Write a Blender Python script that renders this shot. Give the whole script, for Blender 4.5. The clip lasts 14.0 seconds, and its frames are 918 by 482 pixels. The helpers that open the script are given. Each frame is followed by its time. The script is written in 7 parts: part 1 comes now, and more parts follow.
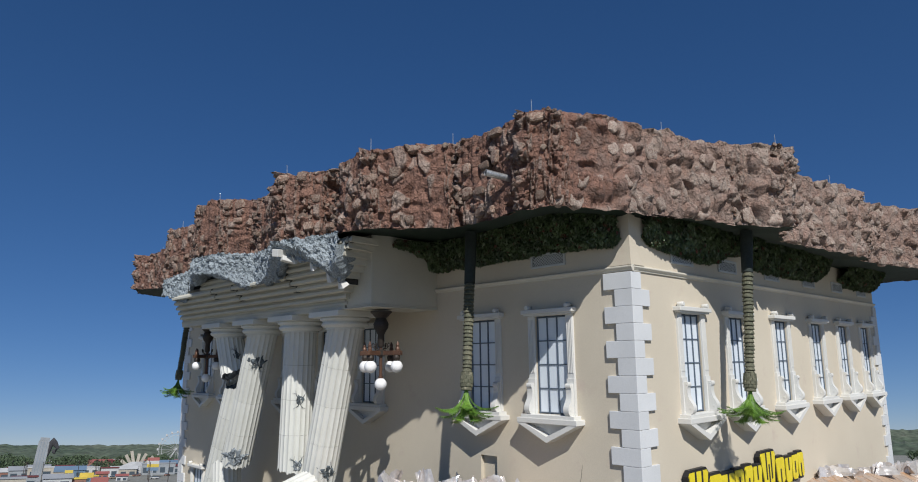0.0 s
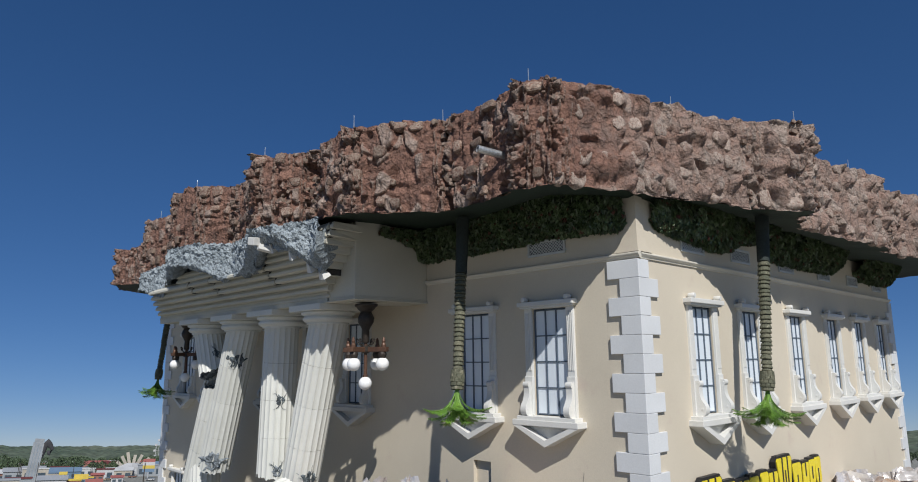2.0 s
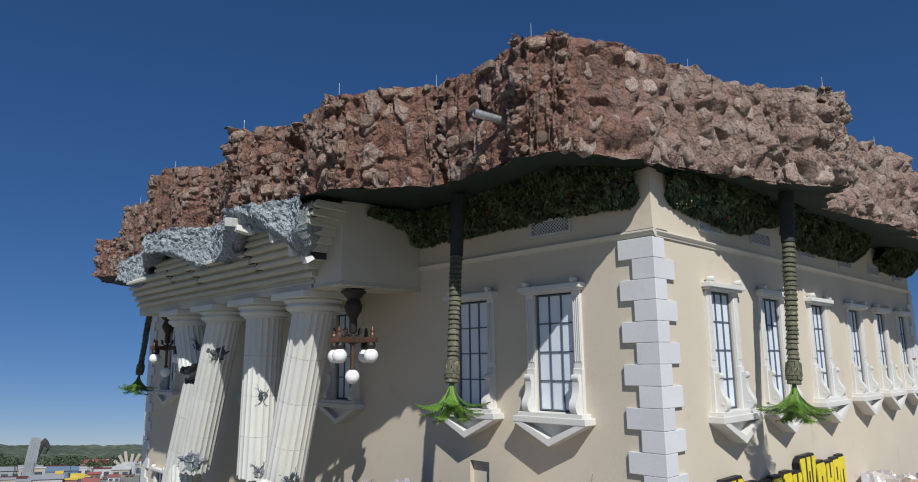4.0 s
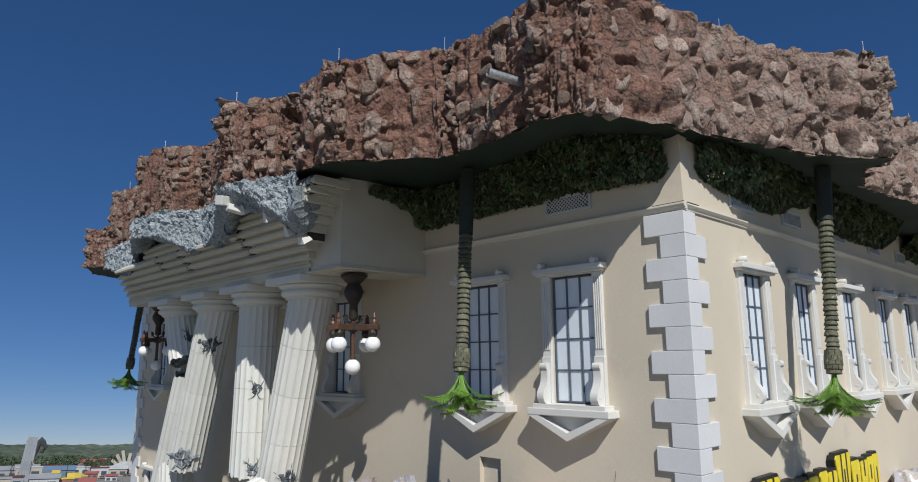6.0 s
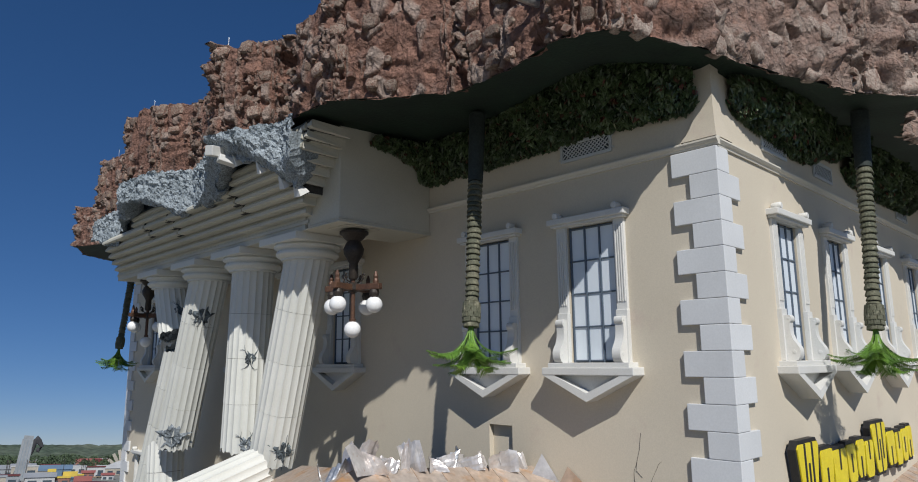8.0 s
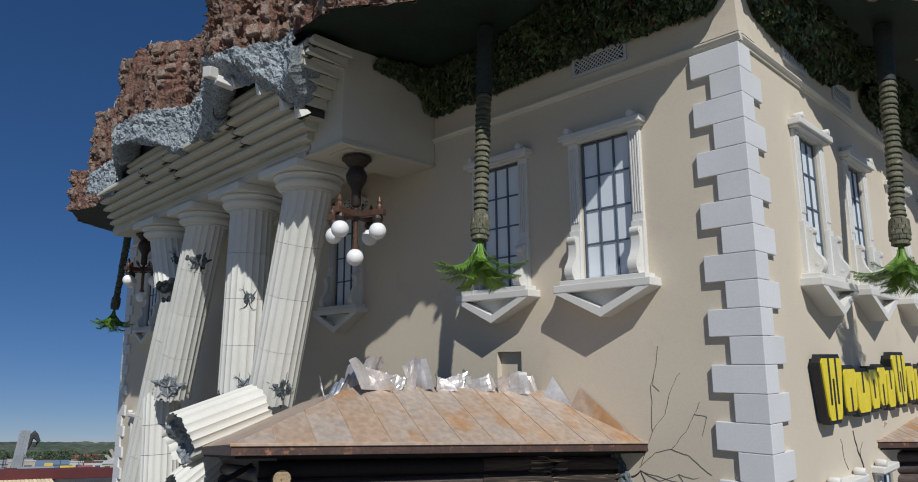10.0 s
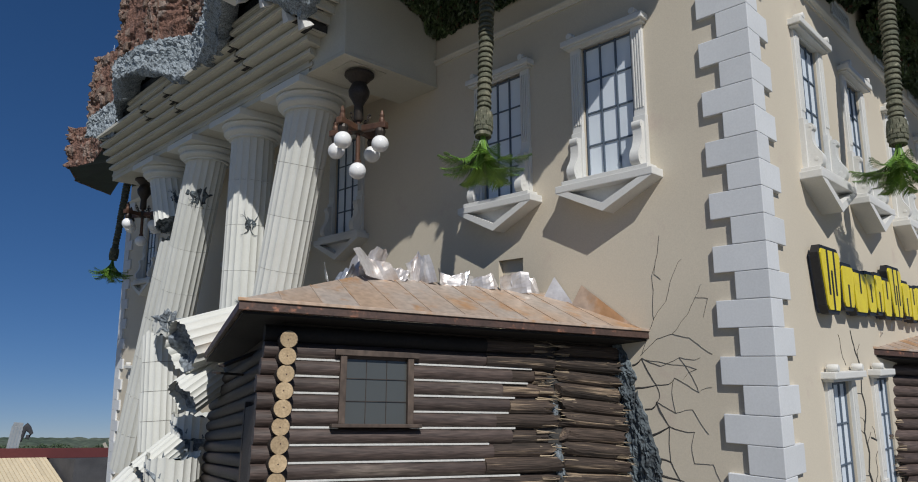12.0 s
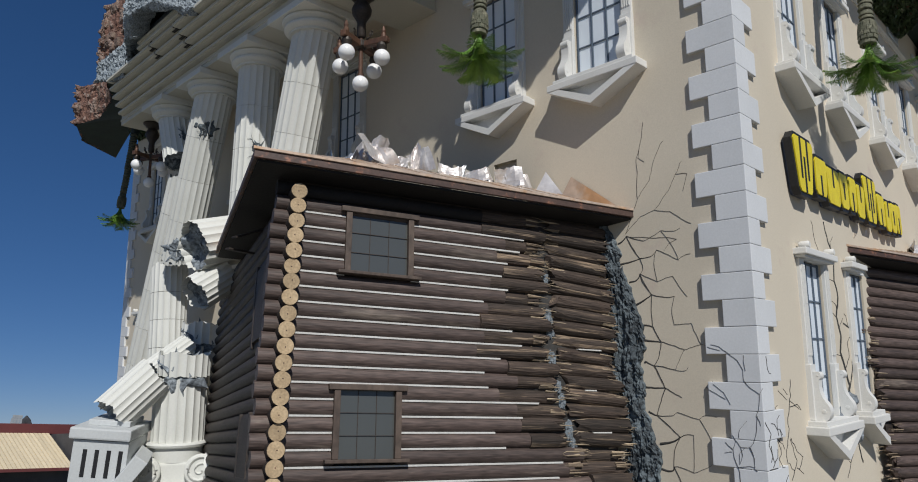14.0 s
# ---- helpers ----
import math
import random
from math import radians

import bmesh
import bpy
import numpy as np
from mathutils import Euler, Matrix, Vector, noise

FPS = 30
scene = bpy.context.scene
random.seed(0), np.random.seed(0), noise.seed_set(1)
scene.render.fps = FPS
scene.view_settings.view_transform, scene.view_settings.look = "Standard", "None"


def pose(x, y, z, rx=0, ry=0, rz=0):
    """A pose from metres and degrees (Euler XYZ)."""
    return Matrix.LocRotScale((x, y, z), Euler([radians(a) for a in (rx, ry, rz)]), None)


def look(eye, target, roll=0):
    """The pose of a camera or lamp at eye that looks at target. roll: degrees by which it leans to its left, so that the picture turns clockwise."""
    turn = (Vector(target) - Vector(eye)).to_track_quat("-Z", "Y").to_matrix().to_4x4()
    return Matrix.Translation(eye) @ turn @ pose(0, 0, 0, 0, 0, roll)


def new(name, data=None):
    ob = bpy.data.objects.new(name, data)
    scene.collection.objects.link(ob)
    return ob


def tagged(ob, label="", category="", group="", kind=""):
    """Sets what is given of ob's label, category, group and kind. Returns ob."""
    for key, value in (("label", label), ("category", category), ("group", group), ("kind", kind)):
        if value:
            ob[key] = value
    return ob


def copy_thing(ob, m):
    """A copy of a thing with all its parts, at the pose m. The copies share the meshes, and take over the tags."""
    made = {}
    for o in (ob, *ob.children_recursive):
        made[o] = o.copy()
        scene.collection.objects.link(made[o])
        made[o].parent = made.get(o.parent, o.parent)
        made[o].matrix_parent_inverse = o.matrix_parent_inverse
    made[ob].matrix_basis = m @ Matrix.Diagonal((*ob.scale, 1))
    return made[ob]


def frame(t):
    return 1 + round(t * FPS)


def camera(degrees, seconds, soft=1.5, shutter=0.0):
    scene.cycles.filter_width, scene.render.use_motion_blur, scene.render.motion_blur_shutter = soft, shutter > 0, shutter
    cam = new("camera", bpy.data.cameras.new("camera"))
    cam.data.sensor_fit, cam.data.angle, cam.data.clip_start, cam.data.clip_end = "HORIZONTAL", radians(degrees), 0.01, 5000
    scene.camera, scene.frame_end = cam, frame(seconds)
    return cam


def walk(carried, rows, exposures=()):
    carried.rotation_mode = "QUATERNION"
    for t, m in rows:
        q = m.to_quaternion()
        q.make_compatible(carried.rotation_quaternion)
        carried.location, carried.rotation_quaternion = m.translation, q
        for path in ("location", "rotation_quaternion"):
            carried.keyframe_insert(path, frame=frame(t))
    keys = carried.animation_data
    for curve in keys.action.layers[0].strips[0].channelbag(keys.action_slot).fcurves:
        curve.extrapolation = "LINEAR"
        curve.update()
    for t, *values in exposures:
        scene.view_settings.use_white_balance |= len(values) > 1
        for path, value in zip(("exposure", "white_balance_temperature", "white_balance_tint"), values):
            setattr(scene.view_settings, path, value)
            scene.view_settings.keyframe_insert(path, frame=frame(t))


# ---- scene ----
EYE, TILT, LEAN, TURN, METRES = 12.0, 7.2, 0.0, -43.7, 13.0
EXPO = -0.15
cam = camera(68.9, 14.0, soft=1.0)
ROWS = [
    (0.0, 0.0, 0.0, 0.0, 0.12, 10.12, 0.67),
    (0.5, 0.0031, 0.0247, -0.0013, 0.09, 10.17, 0.67),
    (1.0, 0.0075, 0.0589, -0.0034, 0.05, 10.17, 0.67),
    (1.5, 0.0118, 0.092, -0.0059, 0.02, 10.19, 0.66),
    (2.0, 0.0165, 0.1341, -0.0091, -0.03, 10.2, 0.65),
    (2.5, 0.0198, 0.1682, -0.0127, -0.07, 10.16, 0.64),
    (3.0, 0.0226, 0.2058, -0.0173, -0.09, 10.15, 0.64),
    (5.5, 0.0117, 0.3477, -0.0385, -0.19, 10.08, 0.6),
    (6.0, 0.0043, 0.3768, -0.0464, -0.23, 10.1, 0.58),
    (6.5, -0.0012, 0.4016, -0.0586, -0.26, 10.11, 0.57),
    (7.0, -0.007, 0.4306, -0.0782, -0.32, 10.11, 0.56),
    (7.5, -0.011, 0.4553, -0.0953, -0.39, 10.13, 0.56),
    (8.0, -0.0141, 0.4829, -0.1175, -0.4, 10.15, 0.54),
    (10.5, -0.0331, 0.5639, -0.2713, -0.75, 10.01, 0.36),
    (11.0, -0.0358, 0.5785, -0.2981, -0.96, 10.03, 0.29),
    (11.5, -0.039, 0.5798, -0.3338, -1.05, 9.95, 0.28),
    (12.0, -0.0437, 0.5677, -0.3933, -1.07, 9.82, 0.29),
    (12.5, -0.0445, 0.5601, -0.431, -1.1, 9.82, 0.26),
    (13.0, -0.0438, 0.5518, -0.4845, -1.15, 9.83, 0.22),
    (13.5, -0.0426, 0.5434, -0.5312, -1.16, 9.75, 0.23),
    (14.0, -0.0429, 0.5299, -0.5737, -1.2, 9.67, 0.23),
]
walk(cam, [(t, pose(0, 0, EYE, TILT, LEAN, TURN) @ pose(METRES * x, METRES * y, METRES * z, 90 + pitch, roll, yaw))
           for t, x, y, z, yaw, pitch, roll in ROWS], [(0.0, EXPO + 0.08), (6.0, EXPO + 0.04), (11.0, EXPO - 0.17), (14.0, EXPO - 0.20)])

# The mansion leans as one piece towards its corner: BLD carries its own upright frame into the world.
BLD = pose(0, 0, EYE) @ pose(0, 0, 0, TILT, LEAN, TURN) @ pose(0, 0, 0, 0, 0, -TURN)

# ---- world and sun ----
SUN_L = Vector((0.60, 1.0, -1.165))  # the way the sunlight goes, in the mansion's frame
sun_way = (BLD.to_3x3() @ SUN_L).normalized()
to_sun = -sun_way
sun_elev = math.asin(to_sun.z)
sun_azim = math.atan2(to_sun.x, to_sun.y)
world = bpy.data.worlds.new("sky")
scene.world = world
world.use_nodes = True
wn = world.node_tree.nodes
sky = wn.new("ShaderNodeTexSky")
sky.sky_type = "NISHITA"
sky.sun_disc = False
sky.sun_elevation, sky.sun_rotation = sun_elev, sun_azim
sky.altitude, sky.air_density, sky.dust_density, sky.ozone_density = 3500, 1.0, 0.0, 4.0
wn["Background"].inputs["Strength"].default_value = 0.103
grade = wn.new("ShaderNodeHueSaturation")
grade.inputs["Saturation"].default_value = 1.38
tint = wn.new("ShaderNodeMix")
tint.data_type, tint.blend_type = "RGBA", "MULTIPLY"
tint.inputs["Factor"].default_value, tint.inputs["B"].default_value = 1.0, (0.93, 0.955, 1.15, 1)
soften = wn.new("ShaderNodeGamma")
soften.inputs["Gamma"].default_value = 0.7
world.node_tree.links.new(sky.outputs[0], soften.inputs["Color"])
world.node_tree.links.new(soften.outputs[0], grade.inputs["Color"])
world.node_tree.links.new(grade.outputs[0], tint.inputs["A"])
world.node_tree.links.new(tint.outputs["Result"], wn["Background"].inputs["Color"])
sun = new("sun", bpy.data.lights.new("sun", "SUN"))
sun.data.energy, sun.data.angle, sun.data.color = 4.8, radians(0.5), (1.0, 0.985, 0.945)
sun.matrix_world = look((0, 0, 60), Vector((0, 0, 60)) + sun_way)
# ---- materials ----
def nodes_of(name):
    m = bpy.data.materials.new(name)
    m.use_nodes = True
    return m, m.node_tree.nodes, m.node_tree.links, m.node_tree.nodes["Principled BSDF"]


def mat(name, a, b, rough=0.7, big=0.6, fine=18.0, bump=0.15, metal=0.0, spec=0.4, vary=0.0, grain=0.25, stretch=(1, 1, 1), stain=None, stain_at=0.62):
    """A surface of two colours in soft patches, a fine grain over them, fine relief, and stains where a third colour is given."""
    m, n, l, p = nodes_of(name)
    tc = n.new("ShaderNodeTexCoord")
    mp = n.new("ShaderNodeMapping")
    mp.inputs["Scale"].default_value = stretch
    l.new(tc.outputs["Object"], mp.inputs["Vector"])
    add = n.new("ShaderNodeVectorMath")
    oi = n.new("ShaderNodeObjectInfo")
    sc = n.new("ShaderNodeVectorMath")
    sc.operation = "SCALE"
    sc.inputs[0].default_value = (37.0, 19.0, 53.0)
    l.new(oi.outputs["Random"], sc.inputs["Scale"])
    l.new(mp.outputs[0], add.inputs[0])
    l.new(sc.outputs[0], add.inputs[1])
    n1 = n.new("ShaderNodeTexNoise")
    n1.inputs["Scale"].default_value, n1.inputs["Detail"].default_value = big, 4
    n2 = n.new("ShaderNodeTexNoise")
    n2.inputs["Scale"].default_value, n2.inputs["Detail"].default_value = fine, 5
    l.new(add.outputs[0], n1.inputs["Vector"])
    l.new(add.outputs[0], n2.inputs["Vector"])
    r1 = n.new("ShaderNodeMapRange")
    r1.inputs["From Min"].default_value, r1.inputs["From Max"].default_value = 0.35, 0.65
    l.new(n1.outputs[0], r1.inputs["Value"])
    mix = n.new("ShaderNodeMix")
    mix.data_type = "RGBA"
    mix.inputs["A"].default_value, mix.inputs["B"].default_value = (*a, 1), (*b, 1)
    l.new(r1.outputs[0], mix.inputs["Factor"])
    out = mix.outputs["Result"]
    if stain:
        n3 = n.new("ShaderNodeTexNoise")
        n3.inputs["Scale"].default_value, n3.inputs["Detail"].default_value, n3.inputs["Roughness"].default_value = big * 2.7, 8, 0.65
        l.new(add.outputs[0], n3.inputs["Vector"])
        r3 = n.new("ShaderNodeMapRange")
        r3.inputs["From Min"].default_value, r3.inputs["From Max"].default_value = stain_at - 0.06, stain_at + 0.06
        l.new(n3.outputs[0], r3.inputs["Value"])
        ms = n.new("ShaderNodeMix")
        ms.data_type = "RGBA"
        ms.inputs["B"].default_value = (*stain, 1)
        l.new(out, ms.inputs["A"])
        l.new(r3.outputs[0], ms.inputs["Factor"])
        out = ms.outputs["Result"]
    r2 = n.new("ShaderNodeMapRange")
    r2.inputs["From Min"].default_value, r2.inputs["From Max"].default_value = 0.3, 0.7
    r2.inputs["To Min"].default_value, r2.inputs["To Max"].default_value = 1 - grain, 1 + grain
    l.new(n2.outputs[0], r2.inputs["Value"])
    hs = n.new("ShaderNodeHueSaturation")
    l.new(out, hs.inputs["Color"])
    if vary:
        rv = n.new("ShaderNodeMapRange")
        rv.inputs["To Min"].default_value, rv.inputs["To Max"].default_value = 1 - vary, 1 + vary
        l.new(oi.outputs["Random"], rv.inputs["Value"])
        mu = n.new("ShaderNodeMath")
        mu.operation = "MULTIPLY"
        l.new(r2.outputs[0], mu.inputs[0])
        l.new(rv.outputs[0], mu.inputs[1])
        l.new(mu.outputs[0], hs.inputs["Value"])
    else:
        l.new(r2.outputs[0], hs.inputs["Value"])
    l.new(hs.outputs[0], p.inputs["Base Color"])
    p.inputs["Roughness"].default_value, p.inputs["Metallic"].default_value = rough, metal
    p.inputs["Specular IOR Level"].default_value = spec
    if bump:
        bp = n.new("ShaderNodeBump")
        bp.inputs["Strength"].default_value, bp.inputs["Distance"].default_value = bump, 0.02
        l.new(n2.outputs[0], bp.inputs["Height"])
        l.new(bp.outputs[0], p.inputs["Normal"])
    return m


STUCCO = mat("stucco", (0.603, 0.537, 0.43), (0.567, 0.502, 0.40), 0.85, 0.35, 40, 0.08, grain=0.05, stain=(0.54, 0.455, 0.375), stain_at=0.66)
STUCCO_PALE = mat("pale_stucco", (0.66, 0.62, 0.53), (0.60, 0.56, 0.48), 0.8, 0.5, 40, 0.2, grain=0.05)
TRIM = mat("trim_paint", (0.67, 0.662, 0.633), (0.615, 0.607, 0.578), 0.6, 0.8, 30, 0.1, grain=0.04, vary=0.03)
QUOIN = mat("quoin_paint", (0.65, 0.66, 0.67), (0.60, 0.61, 0.62), 0.65, 0.8, 30, 0.05, grain=0.04, vary=0.04)
COLUMN = mat("column_paint", (0.66, 0.66, 0.62), (0.605, 0.605, 0.56), 0.7, 0.5, 25, 0.04, grain=0.03, vary=0.03, stain=(0.57, 0.565, 0.52), stain_at=0.7)
JOINT = mat("joint", (0.16, 0.14, 0.11), (0.1, 0.09, 0.07), 0.9)
PORTICO = mat("portico_paint", (0.54, 0.52, 0.445), (0.485, 0.465, 0.395), 0.75, 0.6, 25, 0.15, grain=0.05, vary=0.04)
SCAR = mat("broken_plaster", (0.295, 0.332, 0.36), (0.20, 0.232, 0.255), 0.9, 1.6, 26, 1.0, grain=0.55, stain=(0.12, 0.14, 0.16), stain_at=0.62)
SCAR_DARK = mat("dark_rubble", (0.12, 0.145, 0.16), (0.055, 0.067, 0.075), 0.8, 2.5, 14, 1.0, grain=0.5, stain=(0.03, 0.035, 0.04), stain_at=0.56)
SCAR_MID = mat("grey_core", (0.25, 0.28, 0.305), (0.15, 0.17, 0.19), 0.9, 2.5, 13, 1.0, grain=0.5, stain=(0.06, 0.07, 0.08), stain_at=0.57)
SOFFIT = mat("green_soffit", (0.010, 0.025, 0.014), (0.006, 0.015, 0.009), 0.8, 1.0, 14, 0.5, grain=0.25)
MULLION = mat("mullion", (0.10, 0.13, 0.17), (0.085, 0.11, 0.145), 0.45, 2, 30, 0.05, grain=0.05)
IRON = mat("dark_iron", (0.035, 0.028, 0.024), (0.05, 0.04, 0.033), 0.5, 3, 20, 0.15, metal=0.3)
COPPER = mat("brown_copper", (0.13, 0.068, 0.042), (0.085, 0.046, 0.032), 0.5, 3, 20, 0.1, metal=0.25)
GLOBE = mat("white_globe", (0.82, 0.82, 0.82), (0.78, 0.78, 0.78), 0.15, 2, 10, 0.0, grain=0.02, spec=0.5)
BARK = mat("palm_bark", (0.135, 0.13, 0.088), (0.07, 0.076, 0.05), 0.8, 2.5, 22, 0.5, grain=0.35, stain=(0.24, 0.225, 0.16), stain_at=0.63)
BARK_SHADED = mat("shaded_bark", (0.028, 0.036, 0.032), (0.018, 0.026, 0.024), 0.75, 2.5, 22, 0.4, grain=0.3)
FROND = mat("palm_frond", (0.14, 0.26, 0.035), (0.07, 0.155, 0.025), 0.45, 3, 20, 0.1, grain=0.2, vary=0.3)
IVY = mat("ivy_leaves", (0.11, 0.155, 0.068), (0.035, 0.058, 0.024), 0.28, 2.0, 14, 0.1, grain=0.5, spec=0.6, stain=(0.18, 0.20, 0.12), stain_at=0.62)
IVY_RED = mat("red_ivy", (0.16, 0.05, 0.04), (0.09, 0.05, 0.03), 0.55, 4, 14, 0.1, grain=0.3)
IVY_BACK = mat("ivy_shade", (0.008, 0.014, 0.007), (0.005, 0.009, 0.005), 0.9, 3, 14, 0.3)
LOG = mat("brown_log", (0.092, 0.066, 0.057), (0.060, 0.042, 0.036), 0.6, 1.2, 30, 0.5, grain=0.45, vary=0.28, stretch=(0.12, 1, 1), stain=(0.17, 0.135, 0.11), stain_at=0.63)
LOG_RAW = mat("splintered_log", (0.062, 0.043, 0.033), (0.032, 0.024, 0.019), 0.75, 3.5, 55, 1.0, grain=0.6, vary=0.25, stretch=(0.05, 1, 1), stain=(0.26, 0.19, 0.128), stain_at=0.61)
SPLINT = mat("raw_splinter", (0.40, 0.315, 0.215), (0.20, 0.15, 0.105), 0.8, 2.0, 20, 0.5, grain=0.4, vary=0.3, stretch=(0.15, 1, 1))
ENDGRAIN = mat("end_grain", (0.43, 0.32, 0.195), (0.34, 0.245, 0.145), 0.8, 5, 30, 0.3, grain=0.2, vary=0.15)
CHINK = mat("chinking", (0.561, 0.552, 0.527), (0.468, 0.459, 0.433), 0.9, 2, 25, 0.3, grain=0.1)
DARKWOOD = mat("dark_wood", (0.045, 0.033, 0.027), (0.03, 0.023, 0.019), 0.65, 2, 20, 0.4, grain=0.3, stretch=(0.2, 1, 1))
FRAMEWOOD = mat("frame_wood", (0.095, 0.068, 0.052), (0.065, 0.046, 0.036), 0.65, 2, 20, 0.4, grain=0.35, stretch=(0.5, 1, 0.3))
FASCIA = mat("fascia", (0.085, 0.048, 0.036), (0.055, 0.034, 0.028), 0.55, 2, 20, 0.2, grain=0.25, stain=(0.28, 0.12, 0.07), stain_at=0.62)
# near-black, with the deep shade under the eaves put into the colour
EAVE = mat("eave_shade", (0.015, 0.012, 0.0105), (0.010, 0.0085, 0.0078), 0.8, 2, 20, 0.3)
RUST = mat("rusty_sheet", (0.44, 0.315, 0.225), (0.42, 0.355, 0.305), 0.5, 0.55, 9, 0.12, metal=0.15, grain=0.18, vary=0.03, stain=(0.43, 0.245, 0.125), stain_at=0.58, stretch=(1, 0.7, 0.7))
TORN = mat("torn_aluminium", (0.70, 0.67, 0.65), (0.50, 0.46, 0.44), 0.36, 2, 12, 0.15, metal=0.5, grain=0.1, stain=(0.45, 0.26, 0.15), stain_at=0.68)
BLACK = mat("sign_black", (0.018, 0.018, 0.02), (0.012, 0.012, 0.014), 0.5, 2, 20, 0.05)
NAVY = mat("sign_blue", (0.035, 0.05, 0.09), (0.03, 0.04, 0.075), 0.5, 2, 20, 0.05)
YELLOW = mat("sign_yellow", (0.80, 0.66, 0.03), (0.72, 0.56, 0.02), 0.4, 3, 25, 0.05, grain=0.08)
STEEL = mat("steel", (0.60, 0.61, 0.62), (0.52, 0.53, 0.54), 0.35, 3, 20, 0.05, metal=0.8)
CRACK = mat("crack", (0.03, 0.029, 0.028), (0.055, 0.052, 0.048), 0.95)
VENTDARK = mat("vent_dark", (0.06, 0.07, 0.08), (0.04, 0.05, 0.06), 0.8)
WHITE = mat("white_paint", (0.54, 0.56, 0.56), (0.49, 0.505, 0.505), 0.6, 0.7, 20, 0.1, grain=0.05)


def glass(name, tint, rough=0.08):
    m, n, l, p = nodes_of(name)
    tc, nz = n.new("ShaderNodeTexCoord"), n.new("ShaderNodeTexNoise")
    nz.inputs["Scale"].default_value = 1.3
    l.new(tc.outputs["Object"], nz.inputs["Vector"])
    mx = n.new("ShaderNodeMix")
    mx.data_type = "RGBA"
    mx.inputs["A"].default_value = (*tint, 1)
    mx.inputs["B"].default_value = (*[c * 0.9 for c in tint], 1)
    l.new(nz.outputs[0], mx.inputs["Factor"])
    l.new(mx.outputs["Result"], p.inputs["Base Color"])
    p.inputs["Roughness"].default_value, p.inputs["Specular IOR Level"].default_value = rough, 0.6
    return m


PANE = glass("frosted_pane", (0.73, 0.79, 0.85), 0.35)
PANE_DARK = glass("dark_pane", (0.075, 0.08, 0.078), 0.22)


